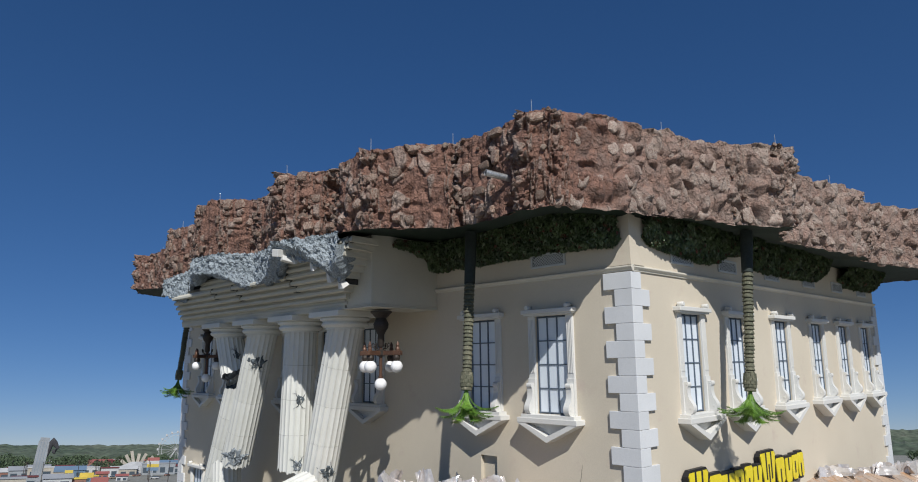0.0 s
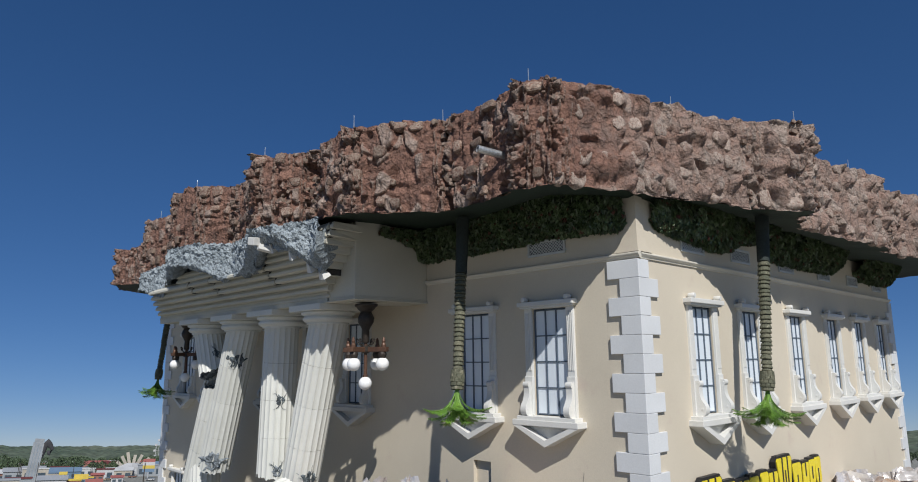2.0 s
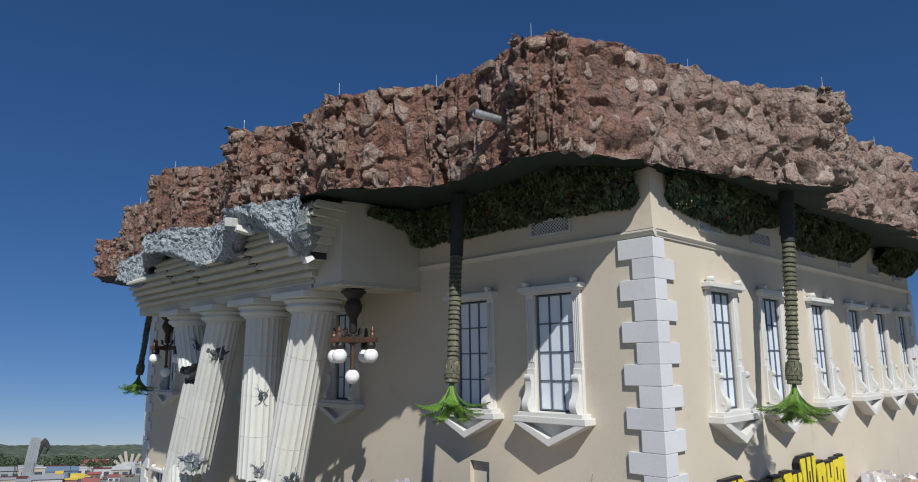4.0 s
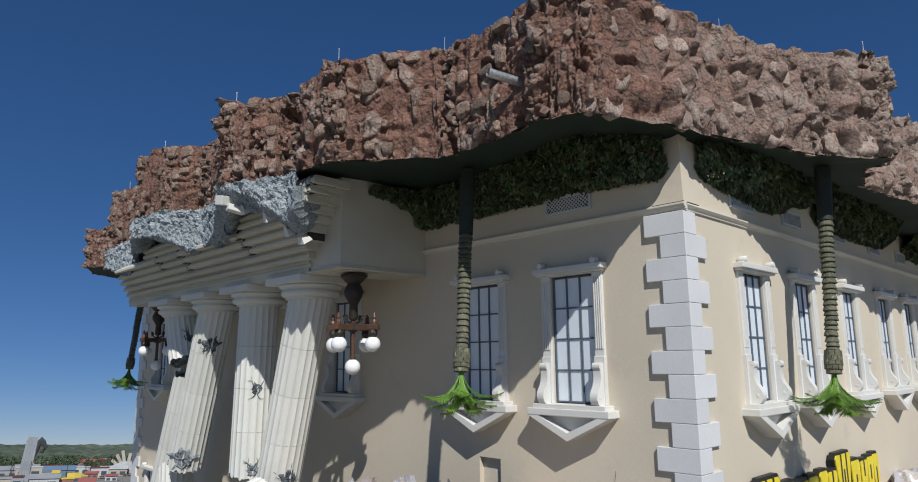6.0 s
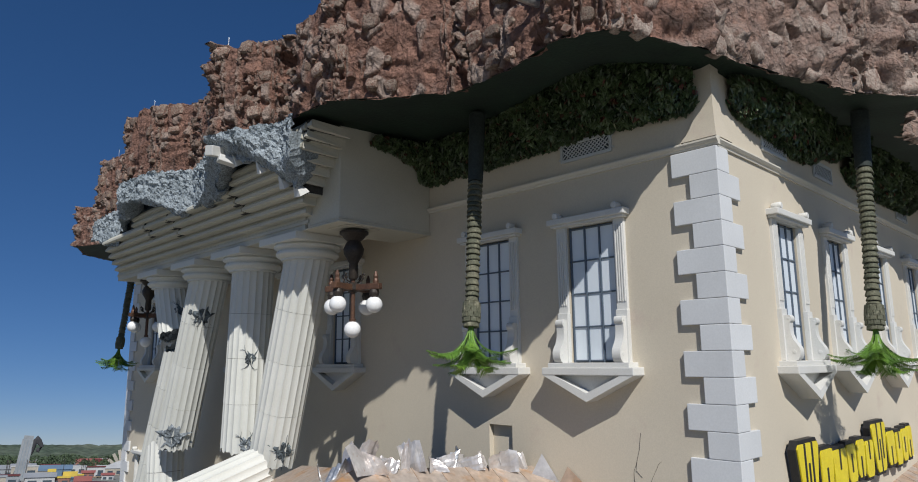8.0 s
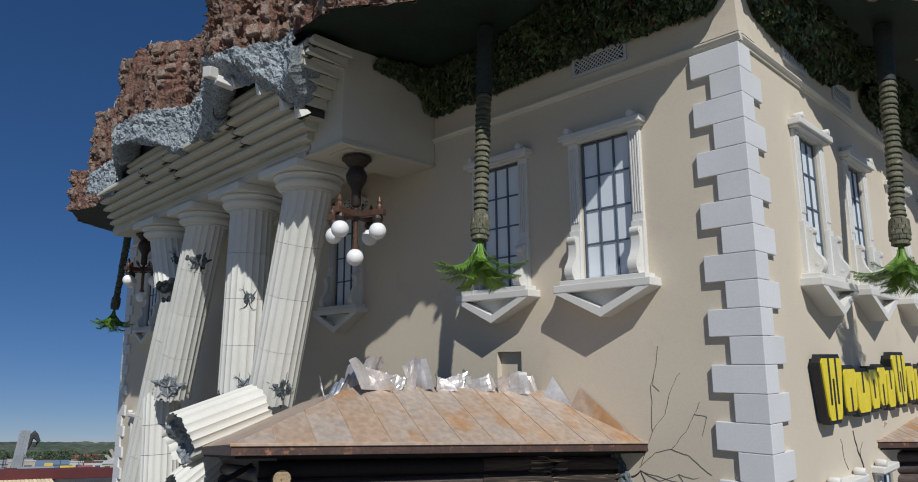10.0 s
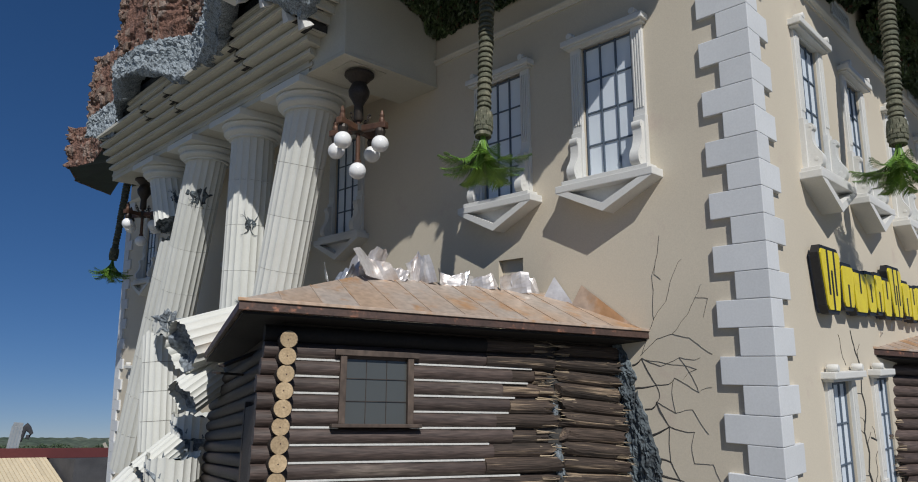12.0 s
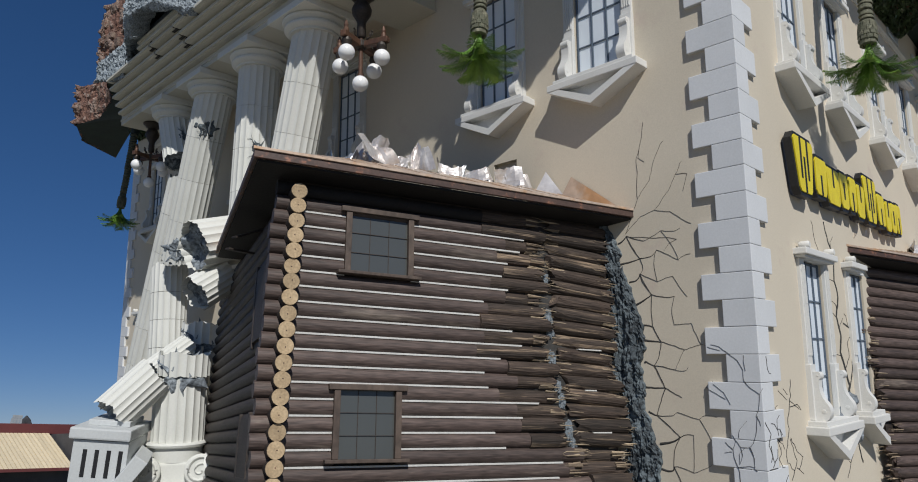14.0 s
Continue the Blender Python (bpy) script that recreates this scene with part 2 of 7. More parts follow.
def rock_material(name, red, grey, pale):
    """Sculpted rock: red-brown bed, with the paler colour where the lumps stand out (attribute 'stone')."""
    m, n, l, p = nodes_of(name)
    tc, at = n.new("ShaderNodeTexCoord"), n.new("ShaderNodeAttribute")
    at.attribute_name = "stone"
    no = []
    for s, d in ((0.45, 3), (3.0, 6), (17.0, 9)):
        t = n.new("ShaderNodeTexNoise")
        t.inputs["Scale"].default_value, t.inputs["Detail"].default_value, t.inputs["Roughness"].default_value = s, d, 0.65
        l.new(tc.outputs["Object"], t.inputs["Vector"])
        no.append(t)
    cr = n.new("ShaderNodeMapRange")
    cr.inputs["From Min"].default_value, cr.inputs["From Max"].default_value = 0.4, 0.62
    l.new(no[1].outputs[0], cr.inputs["Value"])
    m1 = n.new("ShaderNodeMix")
    m1.data_type = "RGBA"
    m1.inputs["A"].default_value, m1.inputs["B"].default_value = (*red, 1), (red[0] * 0.62, red[1] * 0.6, red[2] * 0.62, 1)
    l.new(cr.outputs[0], m1.inputs["Factor"])
    m2 = n.new("ShaderNodeMix")
    m2.data_type = "RGBA"
    m2.inputs["A"].default_value, m2.inputs["B"].default_value = (*grey, 1), (*pale, 1)
    l.new(no[0].outputs[0], m2.inputs["Factor"])
    ad = n.new("ShaderNodeMath")
    ad.operation = "MULTIPLY_ADD"
    ad.inputs[1].default_value, ad.inputs[2].default_value = 1.0, -0.5
    l.new(no[1].outputs[0], ad.inputs[0])
    ad2 = n.new("ShaderNodeMath")
    ad2.operation, ad2.use_clamp = "ADD", True
    l.new(ad.outputs[0], ad2.inputs[0])
    l.new(at.outputs["Fac"], ad2.inputs[1])
    m3 = n.new("ShaderNodeMix")
    m3.data_type = "RGBA"
    l.new(ad2.outputs[0], m3.inputs["Factor"])
    l.new(m1.outputs["Result"], m3.inputs["A"])
    l.new(m2.outputs["Result"], m3.inputs["B"])
    r2 = n.new("ShaderNodeMapRange")
    r2.inputs["From Min"].default_value, r2.inputs["From Max"].default_value = 0.4, 0.6
    r2.inputs["To Min"].default_value, r2.inputs["To Max"].default_value = 0.87, 1.13
    l.new(no[2].outputs[0], r2.inputs["Value"])
    # darker joints along a fine crackle, sunk in the bump too
    vo = n.new("ShaderNodeTexVoronoi")
    vo.feature = "DISTANCE_TO_EDGE"
    vo.inputs["Scale"].default_value = 2.1
    warp = n.new("ShaderNodeVectorMath")
    warp.operation = "MULTIPLY_ADD"
    warp.inputs[1].default_value = (0.25, 0.25, 0.25)
    l.new(no[1].outputs["Color"], warp.inputs[0])
    l.new(tc.outputs["Object"], warp.inputs[2])
    l.new(warp.outputs[0], vo.inputs["Vector"])
    r3 = n.new("ShaderNodeMapRange")
    r3.inputs["From Max"].default_value = 0.07
    r3.inputs["To Min"].default_value = 0.62
    l.new(vo.outputs["Distance"], r3.inputs["Value"])
    mu = n.new("ShaderNodeMath")
    mu.operation = "MULTIPLY"
    l.new(r2.outputs[0], mu.inputs[0])
    l.new(r3.outputs[0], mu.inputs[1])
    hs = n.new("ShaderNodeHueSaturation")
    l.new(m3.outputs["Result"], hs.inputs["Color"])
    l.new(mu.outputs[0], hs.inputs["Value"])
    l.new(hs.outputs[0], p.inputs["Base Color"])
    p.inputs["Roughness"].default_value, p.inputs["Specular IOR Level"].default_value = 0.85, 0.25
    rid = n.new("ShaderNodeTexNoise")
    rid.noise_type, rid.normalize = "RIDGED_MULTIFRACTAL", True
    rid.inputs["Scale"].default_value, rid.inputs["Detail"].default_value, rid.inputs["Roughness"].default_value = 5.5, 8, 0.7
    l.new(warp.outputs[0], rid.inputs["Vector"])
    # the colour darkens where this ridged noise sinks the bump
    crev = n.new("ShaderNodeMapRange")
    crev.inputs["From Min"].default_value, crev.inputs["From Max"].default_value = 0.35, 0.75
    crev.inputs["To Min"].default_value, crev.inputs["To Max"].default_value = 1.15, 0.6
    l.new(rid.outputs[0], crev.inputs["Value"])
    crev_tone = n.new("ShaderNodeMath")
    crev_tone.operation = "MULTIPLY"
    l.new(mu.outputs[0], crev_tone.inputs[0])
    l.new(crev.outputs[0], crev_tone.inputs[1])
    l.new(crev_tone.outputs[0], hs.inputs["Value"])
    hm = n.new("ShaderNodeMath")
    hm.operation = "MULTIPLY_ADD"
    hm.inputs[1].default_value = -0.8
    l.new(rid.outputs[0], hm.inputs[0])
    l.new(mu.outputs[0], hm.inputs[2])
    bp = n.new("ShaderNodeBump")
    bp.inputs["Strength"].default_value, bp.inputs["Distance"].default_value = 1.0, 0.05
    l.new(hm.outputs[0], bp.inputs["Height"])
    big = n.new("ShaderNodeBump")
    big.inputs["Strength"].default_value, big.inputs["Distance"].default_value = 1.0, 0.11
    l.new(no[1].outputs[0], big.inputs["Height"])
    l.new(big.outputs[0], bp.inputs["Normal"])
    # small pits, as in sprayed concrete
    pit = n.new("ShaderNodeTexVoronoi")
    pit.inputs["Scale"].default_value = 15.0
    l.new(warp.outputs[0], pit.inputs["Vector"])
    fine = n.new("ShaderNodeBump")
    fine.inputs["Strength"].default_value, fine.inputs["Distance"].default_value = 1.0, 0.022
    l.new(pit.outputs["Distance"], fine.inputs["Height"])
    l.new(bp.outputs[0], fine.inputs["Normal"])
    l.new(fine.outputs[0], p.inputs["Normal"])
    return m


ROCKFACE = rock_material("sculpted_rock", (0.235, 0.131, 0.098), (0.315, 0.252, 0.213), (0.365, 0.308, 0.268))
STONE = mat("set_stone", (0.29, 0.225, 0.18), (0.185, 0.128, 0.098), 0.85, 2.6, 11, 0.9, grain=0.45, vary=0.4, stain=(0.15, 0.075, 0.055), stain_at=0.55)
STONE_PALE = mat("weathered_stone", (0.325, 0.262, 0.222), (0.25, 0.195, 0.162), 0.85, 2.4, 10, 0.9, grain=0.35, vary=0.2, stain=(0.19, 0.12, 0.095), stain_at=0.56)
# ---- small builders ----
def thing(name, m, label, category, group="", kind=""):
    ob = new(name)
    ob.matrix_world = m
    return tagged(ob, label, category, group, kind)


def mesh_of(name, bm, material, smooth=False):
    me = bpy.data.meshes.new(name)
    bmesh.ops.recalc_face_normals(bm, faces=bm.faces)
    bm.to_mesh(me)
    bm.free()
    me.materials.append(material)
    if smooth:
        me.shade_smooth()
        me.set_sharp_from_angle(angle=radians(40))
    return me


def part(name, bm, material, parent, label="", smooth=False, at=None):
    me = bm if isinstance(bm, bpy.types.Mesh) else mesh_of(name, bm, material, smooth)
    ob = new(name, me)
    ob.parent = parent
    if at is not None:
        ob.matrix_basis = at
    if label:
        tagged(ob, label)
    return ob


def solid(name, bm, material, m, label, category, kind="", smooth=False, group=""):
    ob = new(name, mesh_of(name, bm, material, smooth))
    ob.matrix_world = m
    return tagged(ob, label, category, group, kind)


def box(bm, x0, x1, y0, y1, z0, z1, bevel=0.0, m=None):
    g = bmesh.ops.create_cube(bm, size=1, matrix=Matrix.Translation(((x0 + x1) / 2, (y0 + y1) / 2, (z0 + z1) / 2)) @ Matrix.Diagonal((x1 - x0, y1 - y0, z1 - z0, 1)))
    vs = g["verts"]
    if bevel:
        es = {e for v in vs for e in v.link_edges}
        r = bmesh.ops.bevel(bm, geom=list(es), offset=bevel, segments=2, affect="EDGES", profile=0.6)
        vs = list({v for f in r["faces"] for v in f.verts} | {v for v in vs if v.is_valid})
    if m is not None:
        bmesh.ops.transform(bm, matrix=m, verts=vs)
    return bm


def boxed(x0, x1, y0, y1, z0, z1, bevel=0.0):
    return box(bmesh.new(), x0, x1, y0, y1, z0, z1, bevel)


def lathe(profile, n=24, bm=None, m=None, ring=None):
    """Turns (radius, z) pairs about z. ring(k): a factor on the radius for point k of n."""
    bm = bm or bmesh.new()
    rows = []
    for r, z in profile:
        row = []
        for k in range(n):
            a = 2 * math.pi * k / n
            rr = r * (ring(k) if ring else 1)
            row.append(bm.verts.new((rr * math.cos(a), rr * math.sin(a), z)))
        rows.append(row)
    for a, b in zip(rows, rows[1:]):
        for k in range(n):
            bm.faces.new((a[k], a[(k + 1) % n], b[(k + 1) % n], b[k]))
    bm.faces.new(rows[0][::-1])
    bm.faces.new(rows[-1])
    if m is not None:
        bmesh.ops.transform(bm, matrix=m, verts=[v for r in rows for v in r])
    return bm


def prism(outline, d0, d1, bm=None, axis="y"):
    """Extrudes a closed outline of (a, z) pairs from d0 to d1 along the axis."""
    bm = bm or bmesh.new()
    def at(a, z, d):
        return (a, d, z) if axis == "y" else (d, a, z)
    lo = [bm.verts.new(at(a, z, d0)) for a, z in outline]
    hi = [bm.verts.new(at(a, z, d1)) for a, z in outline]
    n = len(outline)
    for k in range(n):
        bm.faces.new((lo[k], lo[(k + 1) % n], hi[(k + 1) % n], hi[k]))
    bm.faces.new(lo[::-1])
    bm.faces.new(hi)
    return bm


def axis_to(a, b):
    """The pose at a whose z points to b."""
    a, b = Vector(a), Vector(b)
    return Matrix.Translation(a) @ (b - a).to_track_quat("Z", "Y").to_matrix().to_4x4()


def tube(points, radii, n=8, bm=None):
    bm = bm or bmesh.new()
    rows = []
    pts = [Vector(p) for p in points]
    for i, p in enumerate(pts):
        d = (pts[min(i + 1, len(pts) - 1)] - pts[max(i - 1, 0)]).normalized()
        q = d.to_track_quat("Z", "Y").to_matrix()
        rows.append([bm.verts.new(p + q @ Vector((radii[i] * math.cos(2 * math.pi * k / n), radii[i] * math.sin(2 * math.pi * k / n), 0))) for k in range(n)])
    for a, b in zip(rows, rows[1:]):
        for k in range(n):
            bm.faces.new((a[k], a[(k + 1) % n], b[(k + 1) % n], b[k]))
    bm.faces.new(rows[0][::-1])
    bm.faces.new(rows[-1])
    return bm


def loft(rows, closed=False, bm=None):
    """Faces between rows of points of equal length."""
    bm = bm or bmesh.new()
    vs = [[bm.verts.new(p) for p in r] for r in rows]
    n = len(vs[0])
    for a, b in zip(vs, vs[1:]):
        for k in range(n if closed else n - 1):
            bm.faces.new((a[k], a[(k + 1) % n], b[(k + 1) % n], b[k]))
    return bm


def smooth_path(points, step, soft):
    """Points at equal steps along a polyline, with its corners rounded over about soft metres."""
    pts = [np.array(p, float) for p in points]
    out = []
    for a, b in zip(pts, pts[1:]):
        k = max(1, int(np.linalg.norm((b - a)[:2]) / step))
        out += [a + (b - a) * i / k for i in range(k)]
    out.append(pts[-1])
    out = np.array(out)
    w = max(1, int(soft / step))
    ker = np.hanning(2 * w + 3)[1:-1]
    ker /= ker.sum()
    pad = np.vstack([np.repeat(out[:1], w, 0), out, np.repeat(out[-1:], w, 0)])
    return np.stack([np.convolve(pad[:, i], ker, "valid") for i in range(out.shape[1])], 1)
# ---- ground, hills ----
def ground_height(x, y):
    d = math.hypot(x, y)
    return -0.4 + 3.0 * max(0.0, d - 900) / 1000 + (noise.noise(Vector((x, y, 0)) / 400) * 3 if d > 600 else 0)


bm = bmesh.new()
radii = [0, 20, 45, 80, 130, 200, 300, 450, 650, 900, 1300, 1800, 2600, 4200]
loft([[(r * math.cos(2 * math.pi * k / 72), r * math.sin(2 * math.pi * k / 72), ground_height(r * math.cos(2 * math.pi * k / 72), r * math.sin(2 * math.pi * k / 72))) for k in range(72)] for r in radii[1:]], closed=True, bm=bm)
bm.faces.new([v for v in list(bm.verts)[:72]])
GROUND = mat("asphalt_and_lots", (0.20, 0.195, 0.172), (0.25, 0.243, 0.212), 0.9, 0.02, 0.6, 0.1, grain=0.25, stain=(0.07, 0.10, 0.05), stain_at=0.63)
solid("ground", bm, GROUND, Matrix.Identity(4), "grey paved ground with lots and grass patches", "ground", "structure", True)

# ---- the mansion's walls, in its own frame ----
WX, WY = 15.9, 9.9          # planes of the front wall and of the side wall
FAR_Y, FAR_X = 40.0, 37.8    # their far corners
ZLO, ZHI = -16.0, 4.6
WIN_Y = [12.71, 15.56, 21.69, 24.65, 27.8, 33.7, 36.8]
WIN_X = [19.05, 22.15, 25.85, 29.5, 32.7, 35.8]
HALF = 0.59
LOW_X = [19.05, 22.04]
LOW_Y = [37.4]
Z0, Z1 = -1.59, 1.29
L0, L1 = -8.7, -5.62


def wall_mesh(u0, u1, holes, thick, flip):
    """A wall along u with rectangular openings (u0, u1, z0, z1) right through it."""
    bm = bmesh.new()
    us = sorted({u0, u1, *[h[0] for h in holes], *[h[1] for h in holes]})
    for a, b in zip(us, us[1:]):
        cut = sorted((h[2], h[3]) for h in holes if h[0] <= a + 1e-6 and h[1] >= b - 1e-6)
        z = ZLO
        for lo, hi in cut + [(ZHI, ZHI)]:
            if lo > z:
                if flip:
                    box(bm, WX, WX + thick, a, b, z, lo)
                else:
                    box(bm, a, b, WY, WY + thick, z, lo)
            z = hi
    bmesh.ops.remove_doubles(bm, verts=bm.verts, dist=0.0005)
    return bm


holes_front = [(y - HALF, y + HALF, Z0, Z1) for y in WIN_Y] + [(y - HALF, y + HALF, L0, L1) for y in LOW_Y] + [(15.03, 15.74, -4.5, -2.98)]
holes_side = [(x - HALF, x + HALF, Z0, Z1) for x in WIN_X] + [(x - HALF, x + HALF, L0, L1) for x in LOW_X]
solid("wall_front", wall_mesh(WY + 0.35, FAR_Y, holes_front, 0.35, True), STUCCO, BLD, "beige stucco front wall of the upside-down mansion", "wall", "structure")
solid("wall_side", wall_mesh(WX, FAR_X, holes_side, 0.35, False), STUCCO, BLD, "beige stucco side wall of the upside-down mansion", "wall", "structure")
solid("wall_back", boxed(FAR_X - 0.35, FAR_X, WY + 0.35, FAR_Y, ZLO, ZHI), STUCCO, BLD, "beige stucco back wall", "wall", "structure")
solid("wall_far", boxed(WX + 0.35, FAR_X - 0.35, FAR_Y - 0.35, FAR_Y, ZLO, ZHI), STUCCO, BLD, "beige stucco far wall", "wall", "structure")
solid("niche_back", boxed(WX + 0.14, WX + 0.2, 14.98, 15.79, -4.55, -2.93), STUCCO, BLD, "plain stucco back of the shallow wall niche", "wall", "structure")

# moulded band that runs round under the overhang
def band(name, prof, material, z):
    for key, lo, hi in (("front", WY - 0.11, FAR_Y), ("side", WX, FAR_X)):
        bm = bmesh.new()
        if key == "front":
            prism([(WX - d, z + h) for d, h in prof], lo, hi, bm, "y")
        else:
            prism([(WY - d, z + h) for d, h in prof], lo, hi, bm, "x")
        solid("trim_" + name + "_" + key, bm, material, BLD, "moulded stucco band running along the wall", "trim", "structure")


band("cornice", [(-0.05, 0.0), (0.04, 0.0), (0.05, 0.04), (0.08, 0.06), (0.11, 0.10), (0.11, 0.13), (0.04, 0.16), (-0.05, 0.16)], STUCCO_PALE, 2.365)
# flared corner post between the hedges
bm = bmesh.new()
loft([[(WX + 0.02 - s, WY + w, z), (WX + 0.02 - s, WY - s, z), (WX + w, WY - s, z), (WX + w, WY + w, z)] for z, s, w in ((2.525, 0.10, 0.62), (2.68, 0.085, 0.46), (2.88, 0.07, 0.36), (3.13, 0.06, 0.30), (4.1, 0.06, 0.30))], closed=True, bm=bm)
solid("corner_post", bm, STUCCO, BLD, "flared beige stucco corner post under the overhang", "post", "structure")

# ---- the rock overhang ----
RIM = [  # plan points with the bottom and the top height
    (17.5, 48.5, 4.6, 6.6), (15.0, 46.2, 4.55, 6.6), (13.85, 43.3, 4.5, 6.6), (14.3, 41.0, 4.4, 6.55), (13.6, 37.0, 4.1, 6.45), (12.0, 33.1, 3.95, 6.45),
    (12.3, 30.6, 4.2, 6.5), (11.25, 27.9, 4.3, 6.68), (11.45, 25.8, 4.3, 6.6), (12.15, 24.1, 4.15, 6.4), (11.8, 22.4, 4.05, 6.35), (10.92, 20.3, 3.98, 6.36), (11.3, 19.3, 3.98, 6.36),
    (11.95, 18.55, 4.1, 6.36), (11.72, 17.6, 4.05, 6.45), (11.65, 16.2, 3.95, 6.5), (12.4, 15.0, 3.85, 6.45), (13.05, 13.7, 3.78, 6.3), (13.0, 12.3, 3.78, 6.35), (12.72, 10.9, 3.8, 6.42),
    (13.2, 10.15, 3.8, 6.4), (14.9, 9.55, 3.83, 6.38), (17.5, 8.95, 3.88, 6.34), (19.2, 8.2, 3.8, 6.26), (20.2, 7.15, 3.7, 6.22), (20.65, 7.1, 3.75, 6.22), (21.15, 7.85, 3.75, 6.2),
    (23.0, 8.35, 3.72, 6.2), (24.6, 8.05, 3.7, 6.2), (27.4, 7.4, 3.6, 6.2), (28.5, 7.3, 3.6, 6.12), (29.1, 7.75, 3.6, 6.1), (30.8, 7.55, 3.6, 6.1), (33.5, 6.8, 3.6, 6.1),
    (37.5, 6.6, 3.85, 6.4), (40.5, 6.5, 3.85, 6.4), (41.3, 8.0, 3.85, 6.4), (41.3, 12.0, 3.85, 6.4)]
path = smooth_path(RIM, 0.030, 0.13)
tang = np.gradient(path[:, :2], axis=0)
tang /= np.linalg.norm(tang, axis=1)[:, None]
outw = np.stack([tang[:, 1], -tang[:, 0]], 1)
if np.sum(outw[len(outw) // 2] * (np.array([13.0, 11.0]) - np.array([26.0, 26.0]))) < 0:
    outw = -outw


arc = np.concatenate([[0.0], np.cumsum(np.linalg.norm(np.diff(path[:, :2], axis=0), axis=1))])
turning = np.abs(np.gradient(np.unwrap(np.arctan2(outw[:, 1], outw[:, 0])), arc))
crag = np.clip(np.convolve(turning, np.hanning(35) / np.hanning(35).sum(), "same") * 0.9 - 0.15, 0.0, 1.0)   # rough where the rock folds


def ridge(v):
    return 1 - 2 * abs(noise.noise(v))


def lump(p, s, rough):
    """How far the sculpted face stands out at p (s along the rim), and how much of a stone it is there."""
    v = Vector((p[0], p[1], p[2]))
    w = v + Vector((noise.noise(v * 1.3), noise.noise(v * 1.3 + Vector((9, 0, 0))), noise.noise(v * 1.3 + Vector((0, 9, 0))))) * 0.25
    flank = min(1.0, max(0.0, (10.7 - p[1]) / 0.9)) if p[0] > 12.9 else 0.0
    # blocks of mixed size, parted by earth
    d, c = noise.voronoi(w * (2.1 + 0.9 * rough))
    keep = noise.cell(c[0] * 7.3)
    gap = d[1] - d[0]
    stone = min(1.0, max(0.0, (gap - 0.10) / 0.10)) * (1.0 if keep > (0.40 - 0.75 * rough) else 0.0)
    h = stone * (0.04 + 0.06 * abs(keep)) * (1 + 0.8 * rough) * (1 - 0.5 * flank)
    if flank:
        # drooping bulges, rounded above and undercut below
        d3, c3 = noise.voronoi(Vector((w.x * 2.0, w.y * 2.0, w.z * 1.55)) + Vector((5, 3, 1)))
        if noise.cell(c3[0] * 5.7) > -0.35:
            below = min(1.0, max(0.0, 1.0 - (c3[0].z - (w.z * 1.55 + 1)) * 1.6)) if c3[0].z > w.z * 1.55 + 1 else 1.0
            h += flank * 0.25 * max(0.0, 1 - (d3[0] / 0.52) ** 2) ** 0.6 * below
    # ledges that run level, and drip flutes that run upright
    h += (0.045 * (1 - 0.7 * flank)) * ridge(Vector((w.x * 0.9, w.y * 0.9, w.z * 3.6)))
    h += 0.055 * noise.noise(Vector((s * 4.2, w.z * 0.55, 2.0))) + 0.03 * noise.noise(Vector((s * 10.0, w.z * 1.1, 7.0)))
    # tilted slabs in the folds
    h += rough * 0.16 * noise.cell(Vector((w.x * 3.3 + w.z * 1.2, w.y * 3.3, w.z * 2.7))) * (1 - 0.6 * flank)
    h -= (0.05 + 0.16 * rough) * max(0.0, 1 - abs(noise.noise(Vector((s * 0.9, w.z * 0.25, 4)))) * 7) * (1 - 0.7 * flank)
    # holes
    h -= 0.14 * max(0.0, noise.noise(w * 1.9 + Vector((0, 0, 31))) - 0.36) / 0.3
    crumble = (0.3 + 0.7 * rough) * (1 - 0.65 * flank)
    h += 0.10 * noise.noise(v * 0.6) + 0.025 * (1 - 0.4 * flank) * noise.fractal(v * 4.0, 0.5, 2.1, 4) + crumble * (0.05 * ridge(w * 4.6) + 0.035 * ridge(w * 10.0)) + 0.014 * noise.noise(w * 21.0)
    if flank:
        stone = min(1.0, stone * 0.6 + 0.55 * flank * min(1.0, max(0.0, (p[0] - 13.6) / 3.0 + 0.8 * noise.noise(v * 0.8))))
    return h - 0.07, stone * (0.62 + 0.18 * flank)


